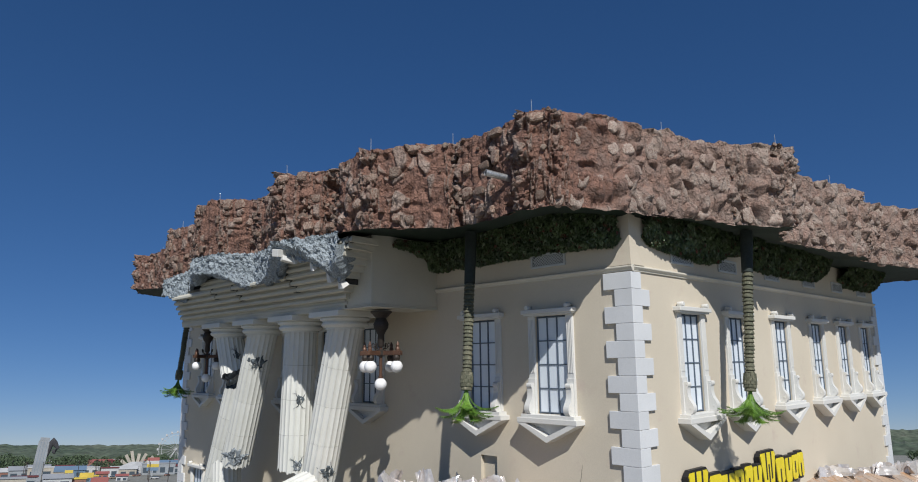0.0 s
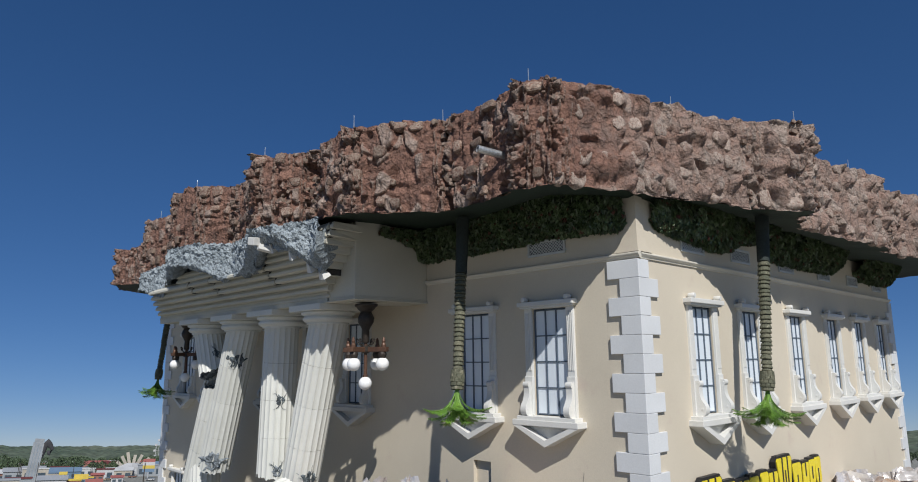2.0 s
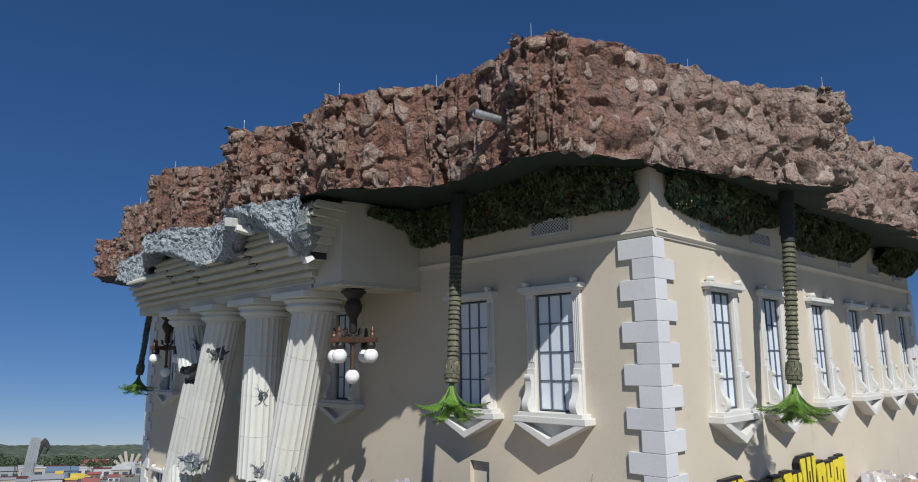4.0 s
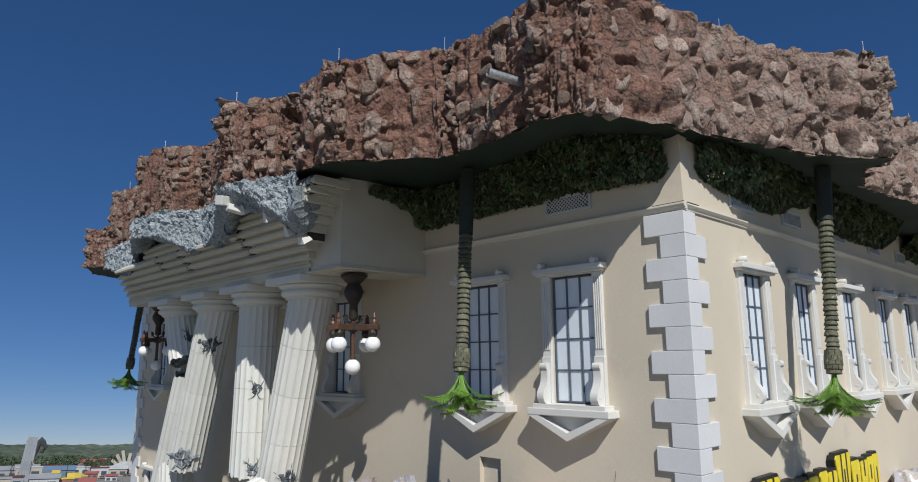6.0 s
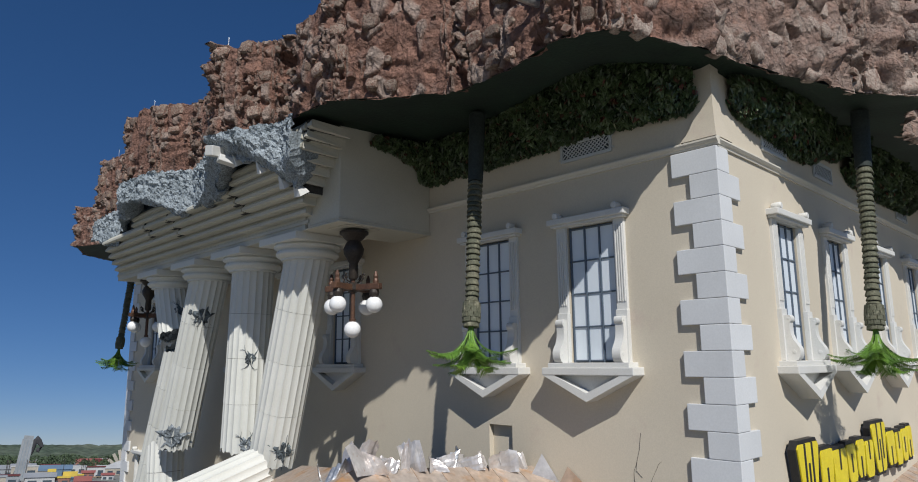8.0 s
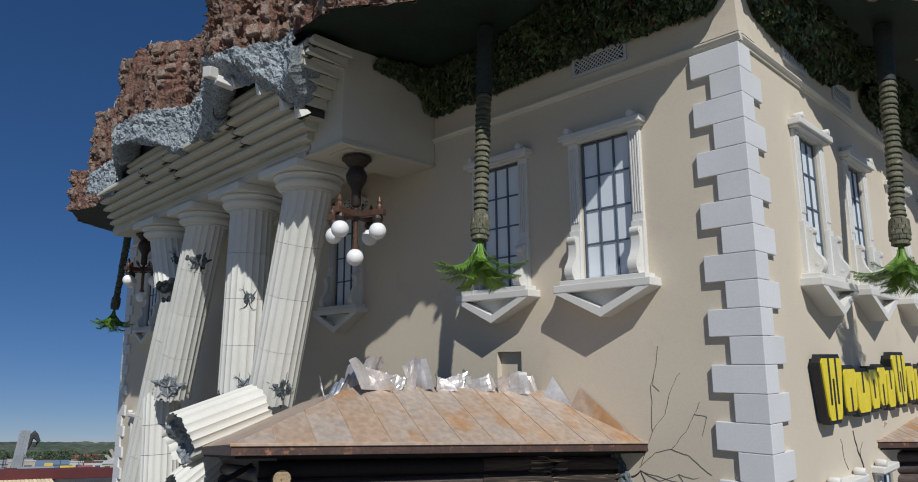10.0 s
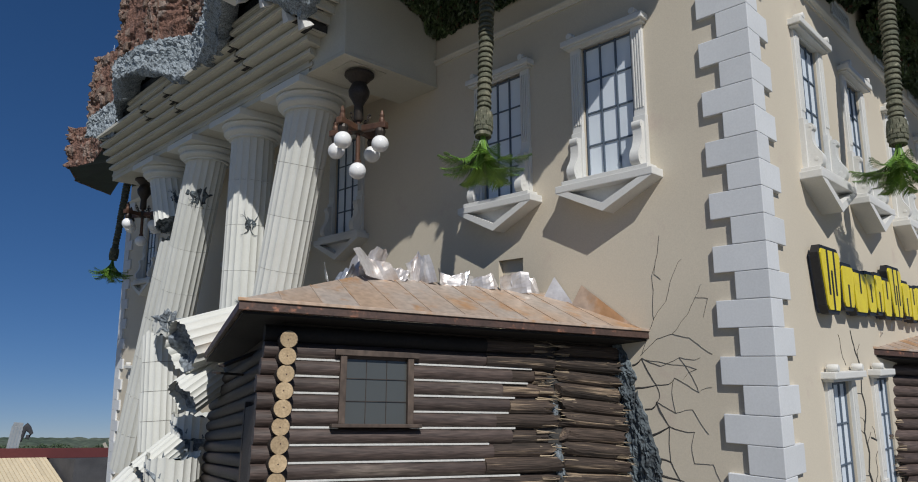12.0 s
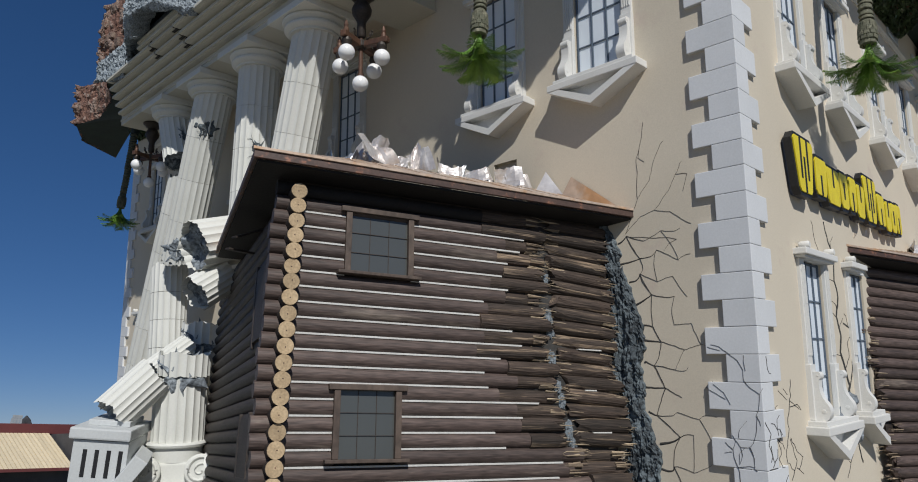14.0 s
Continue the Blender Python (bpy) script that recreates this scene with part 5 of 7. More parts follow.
nlogs = int(Z_TOP / PITCH)
for k in range(nlogs):
    z = Z_TOP - 0.13 - k * PITCH
    lean = -0.0055 * k
    spans = [(-0.27 + lean - rl.uniform(0, 0.07), BREAK + rl.uniform(-0.10, 0.06) + slide(k))]
    if k >= WHOLE:
        spans = [(spans[0][0], JOIN - 0.5 + 0.03 * (k - WHOLE) + rl.uniform(-0.06, 0.08))]
    for w in WINS:
        if w[2] - 0.02 < z < w[3] + 0.02:
            a, b = spans[0]
            spans = [(a, w[0] - 0.05), (w[1] + 0.05, b)]
    for q, (a, b) in enumerate(spans):
        last = q == len(spans) - 1
        # the log's last stretch is weathered and splits
        cut = b - rl.uniform(0.7, 1.5)
        if last:
            # the top log takes EAVE's near-black as its painted eave shadow
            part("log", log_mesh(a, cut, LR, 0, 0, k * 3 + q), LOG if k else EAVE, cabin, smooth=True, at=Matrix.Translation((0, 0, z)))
            part("split_log", log_mesh(cut, b, LR * 0.985, 0, 0.2, k * 3 + q + 900), LOG_RAW, cabin, "splintered weathered log end", at=Matrix.Translation((0, rl.uniform(-0.02, 0.02), z)) @ pose(0, 0, 0, 0, rl.uniform(-0.5, 0.4), rl.uniform(-0.8, 0.8)))
            splinters(b - 0.12, 1, LR, k + 300, 7, Matrix.Translation((0, 0, z)))
        else:
            part("log", log_mesh(a, b, LR, 0, 0, k * 3 + q), LOG, cabin, smooth=True, at=Matrix.Translation((0, 0, z)))
    if k >= WHOLE:
        for q in range(2):
            splinters(5.2 + rl.uniform(-0.1, 0.15), 1 - 2 * q, LR * 1.12, k * 7 + q, 7, Matrix.Translation((0, -0.01, z)))
    else:
        a, b = BREAK + 0.20 + slide(k) + rl.uniform(-0.04, 0.05), JOIN - 0.62 + 0.6 * slide(k) + rl.uniform(-0.06, 0.1)
        m = Matrix.Translation(((a + b) / 2, rl.uniform(-0.03, 0.06), z + 0.0)) @ pose(0, 0, 0, rl.uniform(-8, 8), rl.uniform(0.8, 4.6), rl.uniform(-2.5, 2.0))
        h = (b - a) / 2
        part("split_log", log_mesh(-h, h, LR * 0.99, 0.16, 0.16, k + 500), LOG_RAW, cabin, "splintered weathered log end", at=m)
        splinters(-h + 0.12, -1, LR, k + 600, 6, m)
        splinters(h - 0.12, 1, LR, k + 700, 9, m)
        if k > 8 and k % 3 == 0:
            part("chinking", boxed(a + rl.uniform(0.2, 0.5), b - rl.uniform(0.3, 0.6), -0.10, 0.06, z - PITCH / 2 - 0.012, z - PITCH / 2 + 0.012, 0.005), CHINK, cabin, "white mortar strip")
    # white chinking between logs
    end = rl.uniform(3.4, 4.5) if k < WHOLE else rl.uniform(4.7, 5.1)
    zc = z - PITCH / 2
    pieces = [(0.12, end)]
    for w in WINS:
        if w[2] - 0.06 < zc < w[3] + 0.06:
            pieces = [(0.12, w[0] - 0.08), (w[1] + 0.08, max(end, w[1] + 0.5))]
    for a, b in pieces if k else []:
        part("chinking", boxed(a, b, -0.10, 0.06, zc - 0.018, zc + 0.013, 0.004), CHINK, cabin, "white mortar strip")
    # the part that shows again past the corner
    a = FAR_A + rl.uniform(-0.2, 0.25) + 0.02 * k
    part("log", log_mesh(a, FAR_B, LR, 0.35, 0, k + 1200), LOG, cabin, at=Matrix.Translation((0, 0, z)), smooth=True)
    splinters(a + 0.05, -1, LR, k + 1300, 6, Matrix.Translation((0, 0, z)))
    # side wall logs; their sawn ends stand in a row at the corner
    zs = z - PITCH / 2
    nose = -0.30 - rl.uniform(0, 0.05)
    # DARKWOOD instead of LOG: the side wall's shade is put into the colour
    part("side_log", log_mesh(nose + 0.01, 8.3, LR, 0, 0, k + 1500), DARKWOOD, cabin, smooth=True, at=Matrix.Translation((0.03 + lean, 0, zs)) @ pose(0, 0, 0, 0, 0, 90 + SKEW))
    part("log_end", lathe([(LR * 0.98, -0.008), (LR * 0.95, 0.012)], 18, m=pose(0.03 + lean, nose, zs, 90, 0, 0)), ENDGRAIN, cabin, "pale sawn log end")
    part("heart", lathe([(0.012, -0.002), (0.009, 0.004)], 8, m=pose(0.03 + lean + rl.uniform(-0.02, 0.02), nose - 0.012, zs + rl.uniform(-0.02, 0.02), 90, 0, 0)), FASCIA, cabin, "darker heart of the log end")
tagged(part("raw_wood", SPL, SPLINT, cabin, "pale raw wood splinters"), kind="stuff")
# flat near-black sheet in place of the shade inside the break
part("gap_backing", boxed(BREAK - 0.15, BREAK + 1.5, 0.0, 0.018, 0.0, Z_TOP - 0.6), CRACK, cabin, "near-black sheet standing for the shaded hollow behind the break")
for k in (4, 7, 8, 10, 12, 13, 15, 16):
    bm = bmesh.new()
    bmesh.ops.create_icosphere(bm, subdivisions=3, radius=1.0)
    for v in bm.verts:
        v.co *= 1 + 0.45 * noise.noise(v.co * 2.2 + Vector((k * 3.0, 0, 0))) + 0.2 * noise.noise(v.co * 6 + Vector((0, k * 3.0, 0)))
    part("rubble_lump", bm, SCAR, cabin, "blue-grey rubble in the break", at=Matrix.Translation((BREAK + 0.09 + slide(k) + 0.02 * (k % 3), 0.0, Z_TOP - 0.2 - k * PITCH)) @ Matrix.Diagonal((0.08, 0.06, 0.12 + 0.02 * (k % 4), 1)))
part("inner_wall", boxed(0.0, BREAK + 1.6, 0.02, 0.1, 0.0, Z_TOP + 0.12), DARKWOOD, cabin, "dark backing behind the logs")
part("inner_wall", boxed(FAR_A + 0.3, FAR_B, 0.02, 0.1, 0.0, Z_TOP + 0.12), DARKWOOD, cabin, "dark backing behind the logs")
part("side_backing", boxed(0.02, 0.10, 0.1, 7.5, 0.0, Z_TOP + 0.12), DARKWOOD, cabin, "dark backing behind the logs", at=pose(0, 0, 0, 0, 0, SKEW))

for u0, u1, z0, z1 in WINS:
    w = part("cabin_window", boxed(u0 + 0.0, u1 - 0.0, -0.09, -0.05, z0, z1), PANE_DARK, cabin, "dark mullioned window in a brown wooden frame")
    part("frame_top", boxed(u0 - 0.19, u1 + 0.19, -0.20, 0.0, z1 + 0.0, z1 + 0.09, 0.01), FRAMEWOOD, w)
    part("sill", boxed(u0 - 0.22, u1 + 0.22, -0.25, 0.0, z0 - 0.055, z0, 0.01), FRAMEWOOD, w)
    part("jamb", boxed(u0 - 0.10, u0, -0.18, 0.0, z0, z1, 0.01), FRAMEWOOD, w)
    part("jamb", boxed(u1, u1 + 0.10, -0.18, 0.0, z0, z1, 0.01), FRAMEWOOD, w)
    for k in (1, 2):
        part("bar", boxed(u0 + (u1 - u0) * k / 3 - 0.005, u0 + (u1 - u0) * k / 3 + 0.005, -0.100, -0.088, z0, z1), DARKWOOD, w)
        part("bar", boxed(u0, u1, -0.106, -0.094, z0 + (z1 - z0) * k / 3 - 0.005, z0 + (z1 - z0) * k / 3 + 0.005), DARKWOOD, w)
for v0, z0, z1 in ((1.5, 4.7, 5.9), (0.9, 7.2, 8.5)):
    w = part("side_shutter", boxed(-0.19, -0.10, v0, v0 + 0.9, z0, z1), DARKWOOD, cabin, "dark closed shutter on the cabin's side wall", at=pose(0, 0, 0, 0, 0, SKEW))
    part("jamb", boxed(-0.20, -0.0, v0 - 0.12, v0, z0 - 0.1, z1 + 0.1, 0.01), DARKWOOD, w)
    part("jamb", boxed(-0.20, -0.0, v0 + 0.9, v0 + 1.02, z0 - 0.1, z1 + 0.1, 0.01), DARKWOOD, w)

# ---- roof ----
EV, EZ = -0.62, 9.87
RV, RZ = 1.5, 10.93


def roof_piece(quad, thick, material, name, label=""):
    a, b, c, d = [Vector(q) for q in quad]
    n = (b - a).cross(d - a).normalized() * thick
    bm = bmesh.new()
    lo = [bm.verts.new(q - n) for q in (a, b, c, d)]
    hi = [bm.verts.new(q) for q in (a, b, c, d)]
    for k in range(4):
        bm.faces.new((lo[k], lo[(k + 1) % 4], hi[(k + 1) % 4], hi[k]))
    bm.faces.new(lo[::-1])
    bm.faces.new(hi)
    return part(name, bm, material, cabin, label)


def front_roof(u_from, u_to, ridge_from, ridge_to):
    """Standing-seam sheets from the eave up to the torn ridge."""
    n = max(2, int((u_to - u_from) / 0.55))
    for k in range(n):
        a, b = u_from + (u_to - u_from) * k / n, u_from + (u_to - u_from) * (k + 1) / n
        ends = []
        for u in (a, b - 0.004):
            rise = max(0.01, min(1.0, (u - u_from) / (ridge_from - u_from), (u_to - u) / max(0.05, u_to - ridge_to)))
            ends.append((u, EV + (RV - EV) * rise, EZ + (RZ - EZ) * rise))
        roof_piece([(a, EV, EZ), (b - 0.004, EV, EZ), ends[1], ends[0]], 0.03, RUST, "roof_sheet", "rust-stained standing-seam metal sheet")
        if k:
            v, z = ends[0][1:]
            roof_piece([(a - 0.009, EV, EZ + 0.012), (a + 0.008, EV, EZ + 0.012), (a + 0.008, v, z + 0.012), (a - 0.009, v, z + 0.012)], 0.014, RUST, "roof_seam")


front_roof(-0.72, 6.95, 1.62, 6.2)
front_roof(12.6, 27.0, 16.4, 27.0)
# side slope, eaves boards, rafters' underside
n = 12
for k in range(n):
    a, b = EV + 7.2 * k / n, EV + 7.2 * (k + 1) / n
    roof_piece([(-0.72, b - 0.004, EZ), (-0.72, a, EZ), (1.62, max(a, RV), RZ), (1.62, max(b, RV + 0.01), RZ)], 0.03, RUST, "roof_sheet", "rust-stained standing-seam metal sheet")
part("front_fascia", boxed(-0.75, 6.98, EV - 0.03, EV + 0.03, EZ - 0.16, EZ - 0.035, 0.008), FASCIA, cabin, "brown fascia board")
part("front_fascia", boxed(12.5, 27.0, EV - 0.03, EV + 0.03, EZ - 0.16, EZ - 0.035, 0.008), FASCIA, cabin, "brown fascia board")
part("drip_edge", boxed(-0.77, 7.0, EV - 0.06, EV - 0.0, EZ - 0.035, EZ + 0.012, 0.006), RUST, cabin, "rusty drip edge")
part("drip_edge", boxed(12.5, 27.0, EV - 0.06, EV - 0.0, EZ - 0.035, EZ + 0.012, 0.006), RUST, cabin, "rusty drip edge")
part("side_fascia", boxed(-0.75, -0.69, EV + 0.035, 5.2, EZ - 0.16, EZ - 0.035, 0.008), FASCIA, cabin, "brown fascia board")
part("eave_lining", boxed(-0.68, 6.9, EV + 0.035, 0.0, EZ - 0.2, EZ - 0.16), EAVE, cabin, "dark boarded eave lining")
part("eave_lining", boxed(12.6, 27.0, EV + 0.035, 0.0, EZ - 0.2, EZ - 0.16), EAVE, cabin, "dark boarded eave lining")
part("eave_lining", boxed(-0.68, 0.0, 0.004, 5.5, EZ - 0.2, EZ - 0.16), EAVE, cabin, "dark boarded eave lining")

# boards of the side eave, broken by the fallen column pieces
for v, dz, tip, ln in ((2.3, -0.45, 15, 0.9), (3.0, -0.7, 40, 0.9)):
    part("eave_board", boxed(-ln * 0.55, ln * 0.45, -0.09, 0.09, -0.02, 0.02, 0.006), DARKWOOD, cabin, "broken dark eave board", at=pose(-0.25, v, EZ + dz, 8, tip - 40, 20))

# ---- torn metal along the ridge ----
def shard(seed, w, h):
    """A torn, crumpled sheet: jagged above, folded along a few creases."""
    bm = bmesh.new()
    rr = random.Random(seed)
    nx, nz = 9, 7
    lean, curl = rr.uniform(-0.35, 0.35), rr.uniform(-0.2, 0.45)
    peak, fall = rr.uniform(0.0, 1.0), rr.uniform(0.1, 0.7)
    tops = [max(0.3, 1 - fall * abs(q / nx - peak) - 0.12 * rr.random()) for q in range(nx + 1)]
    creases = [(rr.uniform(0.05, 0.95), rr.uniform(-0.35, 0.35), rr.choice((-1, 1)) * rr.uniform(0.2, 0.5)) for q in range(4)]
    rows = []
    for thick in (0.0, 0.008):
        for i in range(nz + 1):
            s = i / nz
            row = []
            for j in range(nx + 1):
                u = j / nx
                fold = sum(g * w * abs(u - c - m * (s - 0.5)) for c, m, g in creases)
                row.append(((u - 0.5) * w + lean * s * h, thick + curl * s * s * h * 0.7 + fold + 0.02 * noise.noise(Vector((j * 0.6, i * 0.5, seed * 1.7))), s * h * tops[j]))
            rows.append(row)
    half = len(rows) // 2
    loft(rows[:half], bm=bm)
    loft(rows[half:], bm=bm)
    return bm


rm = random.Random(8)


def shards(u_from, u_to, count, big):
    for k in range(count):
        u = u_from + (u_to - u_from) * (k + rm.uniform(0.1, 0.9)) / count
        h = big * rm.uniform(0.45, 1.0) * (1.1 if k < count * 0.35 else 0.95)
        solid("metal_shard", shard(k + int(u_from * 50), rm.uniform(0.45, 0.95), h), TORN, CAB @ pose(u, RV + rm.uniform(-0.08, 0.16), RZ - 0.10 - 0.4 * max(0.0, 1.4 - u), rm.uniform(-15, 15), 0, rm.uniform(-45, 45)), "crumpled torn silver sheet metal along the cabin ridge", "sheet metal", group="torn metal sheets")


# the near roof: where each sheet begins and ends along the ridge, its distance back and its top
for k, (a, b, v, top) in enumerate(((0.93, 1.09, 1.4, 11.07), (1.08, 1.35, 1.45, 11.12), (1.37, 1.62, 1.5, 11.48), (1.57, 1.89, 1.56, 11.52), (1.62, 2.19, 1.5, 11.43), (2.14, 2.4, 1.5, 11.14), (2.36, 2.64, 1.5, 11.2), (2.59, 2.75, 1.5, 11.54),
                                    (2.71, 3.08, 1.52, 11.48), (3.06, 3.39, 1.5, 11.19), (3.42, 3.9, 1.5, 11.22), (3.69, 4.05, 1.58, 11.36), (3.9, 4.31, 1.5, 11.18), (4.29, 4.5, 1.5, 11.28), (4.49, 4.97, 1.47, 11.26), (4.88, 5.11, 1.32, 11.11),
                                    (5.03, 5.47, 1.24, 11.17), (5.34, 5.81, 1.1, 10.95))):
    foot = 10.6 if a + b < 2.8 else 10.84 - 0.25 * max(0.0, (a + b) / 2 - 4.6)
    dark = k in (0, 1, 11)
    solid("metal_shard", shard(k + 51, (b - a) * 1.2, (top - foot) * 1.08), STEEL if dark else TORN, CAB @ pose((a + b) / 2, v, foot, rm.uniform(-8, 10), 0, rm.uniform(-30, 30)),
          "crumpled dull grey sheet metal on the cabin ridge" if dark else "crumpled torn silver sheet metal along the cabin ridge", "sheet metal", group="torn metal sheets")
roof_piece([(5.35, 1.25, 10.62), (5.88, 0.79, 10.50), (5.87, 0.80, 10.56), (5.60, 1.06, 11.18)], 0.012, TORN, "bent_flashing", "bent sheet of pale metal at the roof's end")
roof_piece([(5.75, 0.75, 10.50), (6.33, -0.40, 9.96), (6.32, -0.38, 10.01), (5.90, 0.55, 10.92)], 0.012, RUST, "bent_flashing", "bent sheet of stained metal at the roof's end")
shards(16.3, 26.0, 30, 0.6)
# along the torn hip of the roof past the corner
for k in range(11):
    q = (k + rm.uniform(0.2, 0.8)) / 11
    solid("metal_shard", shard(k + 400, rm.uniform(0.35, 0.7), rm.uniform(0.3, 0.55)), TORN, CAB @ pose(13.3 + 3.1 * q, -0.2 + 1.7 * q, 9.98 + 0.85 * q, rm.uniform(-12, 12), 0, rm.uniform(-40, 40)), "crumpled torn silver sheet metal on the roof's hip", "sheet metal", group="torn metal sheets")
# ---- the yellow and black sign on the side wall: plain shapes ----
sign = thing("wall_sign", BLD @ pose(17.94, WY, 0), "black-backed sign of plain yellow block shapes on the wall", "sign")
SX = [0.0, 1.16, 1.93, 2.84, 3.5, 4.1, 4.76, 5.95, 6.68, 7.28, 7.84, 8.42]
BIG = (0, 6)
for k in range(11):
    a, b = SX[k], SX[k + 1] - 0.05
    h = 1.12 if k in BIG else 0.80
    base = -4.29 if k == 0 else (-4.24 if k == 6 else -4.22 + 0.04 * math.sin(k * 2.1))
    taper = 0.2 if k in BIG else 0.04
    skew = 0.05 * math.sin(k * 1.7)
    top = base + h

    def slab(o, a=a, b=b, top=top, base=base, taper=taper, skew=skew):
        """The shape's outline, grown by o: a block, narrower below, with softened corners."""
        return [(a + taper - o, base + 0.08), (a + taper + 0.07, base - o), (b - taper - 0.07, base - o), (b - taper + o, base + 0.08),
                (b + o + skew, top - 0.08), (b - 0.07 + skew, top + o), (a + 0.07 + skew, top + o), (a - o + skew, top - 0.08)]
    part("backing", prism(slab(0.075), -0.21, -0.07), BLACK, sign, "black backing block")
    part("return", prism([(x, z - 0.05) for x, z in slab(0.0)], -0.07, -0.01), NAVY, sign, "dark blue return")
    part("shape", prism(slab(0.0), -0.235, -0.205), YELLOW, sign, "plain yellow block")
    # black bars that part the shape into strokes
    bars = 3 if k in BIG else 1
    for q in range(bars):
        c = a + (b - a) * (q + 1) / (bars + 1) + skew * 0.5
        if k in BIG:
            z0, z1 = (top - 0.85, top + 0.004) if q != 1 else (base - 0.004, base + 0.75)
            c = a + 0.05 + (b - a - 0.1) * (0.31, 0.5, 0.69)[q]
        else:
            z0, z1 = ((base + 0.2, top - 0.2), (base - 0.004, base + 0.45), (top - 0.42, top + 0.004))[k % 3]
        part("notch", boxed(c - 0.055, c + 0.055, -0.24, -0.2, z0, z1, 0.015), BLACK, sign)

# ---- lightning rods and the steel pipe on the rock ----
def rod(x, y, z):
    r = thing("lightning_rod", BLD @ pose(x, y, z), "thin pale metal rod standing on the rock's edge", "rod", "rooftop rods")
    part("spike", lathe([(0.014, -0.3), (0.011, 0.05), (0.009, 0.25), (0.004, 0.27)], 8), STEEL, r)
    part("foot", lathe([(0.05, -0.32), (0.05, -0.26), (0.02, -0.22)], 8), STEEL, r)


for y0, x0 in ((10.75, 13), (16.4, 12), (13.9, 13), (20.4, 11), (26.6, 11), (23.6, 12), (32.3, 12), (41.0, 14), (9.1, 17), (7.3, 20.3), (8.2, 22.4), (7.7, 26.5), (7.6, 30.5)):
    i = int(np.argmin((path[:, 0] - x0) ** 2 * 0.5 + (path[:, 1] - y0) ** 2))
    rod(path[i, 0] - outw[i, 0] * 0.25, path[i, 1] - outw[i, 1] * 0.25, path[i, 3] + 0.12)
pipe = thing("steel_pipe", BLD @ axis_to((12.3, 11.83, 4.87), (12.95, 11.58, 4.77)), "short pale steel pipe jutting out of the rock", "pipe")
part("tube", lathe([(0.07, 0.3), (0.075, 0.0), (0.09, 0.0), (0.09, 0.9)], 16), STEEL, pipe, smooth=True)

# ---- ivy hedges under the overhang ----
def hedge_section(deep, low):
    """From the wall's foot outwards and up to the soffit: distance from the wall and height."""
    return [(0.02, low), (0.10 + 0.10 * deep, low + 0.02), (0.16 + 0.32 * deep, low + 0.16), (0.16 + 0.60 * deep, low + 0.5 * (SOFFIT_Z - low)), (0.12 + 0.9 * deep, SOFFIT_Z - 0.06), (0.1 + 0.95 * deep, SOFFIT_Z + 0.06)]


SOFFIT_Z = 3.95


def hedge(stations, place, seed, dense=1.0):
    """Ivy massed between wall and soffit. Stations: along the wall, reach under the soffit, height of the foot; place(u, d, z): a point of the mansion."""
    b = thing("ivy_hedge", BLD, "dark green artificial ivy hedge massed under the overhang", "hedge", "hanging hedges")
    us = [q[0] for q in stations]
    rr = random.Random(seed)

    def at(u, t):
        deep = float(np.interp(u, us, [q[1] for q in stations]))
        low = float(np.interp(u, us, [q[2] for q in stations])) + 0.05 * noise.noise(Vector((u * 2.1, seed, 0)))
        sec = hedge_section(deep, low)
        k = min(len(sec) - 2, int(t * (len(sec) - 1)))
        f = t * (len(sec) - 1) - k
        d, z = sec[k][0] + (sec[k + 1][0] - sec[k][0]) * f, sec[k][1] + (sec[k + 1][1] - sec[k][1]) * f
        puff = 0.07 * noise.noise(Vector((u * 1.7, t * 2.5, seed))) + 0.05 * noise.noise(Vector((u * 4.5, t * 6, seed)))
        return d + puff, z - 0.6 * puff
    n = 40
    rows = []
    for k in range(n + 1):
        u = us[0] + 0.06 + (us[-1] - us[0] - 0.12) * k / n
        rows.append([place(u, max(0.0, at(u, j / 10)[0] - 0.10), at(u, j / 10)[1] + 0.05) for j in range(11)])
    # near-black sheet inside the leaves, painted as the shade between them
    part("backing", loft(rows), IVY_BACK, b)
    for key, count, material in (("leaves", 1.0, IVY), ("red_leaves", 0.04, IVY_RED)):
        verts, faces = [], []
        for k in range(int(820 * (us[-1] - us[0]) * dense * count)):
            u = rr.uniform(us[0], us[-1])
            t = rr.random() ** 0.9
            d, z = at(u, t)
            d, z = d + rr.uniform(-0.08, 0.03), z + rr.uniform(-0.05, 0.04)
            s = rr.uniform(0.06, 0.105)
            q = Euler((rr.uniform(0.5, 1.7) + 0.5 * (1 - t), rr.uniform(-0.8, 0.8), rr.uniform(-1.0, 1.0))).to_matrix()
            m = len(verts)
            for e, f, g in ((0, -s, 0), (s * 0.75, -s * 0.1, 0.015), (s * 0.3, s * 0.9, 0), (0, s * 0.3, 0.03), (-s * 0.3, s * 0.9, 0), (-s * 0.75, -s * 0.1, 0.015)):
                v = q @ Vector((e, f, g))
                verts.append(place(u + v.x, d - v.y, z + v.z))
            faces += [(m, m + 1, m + 2, m + 3), (m, m + 3, m + 4, m + 5)]
        me = bpy.data.meshes.new(key)
        me.from_pydata(verts, [], faces)
        me.materials.append(material)
        tagged(part(key, me, None, b, "reddish ivy leaves" if count < 1 else ""), kind="stuff")
    return b


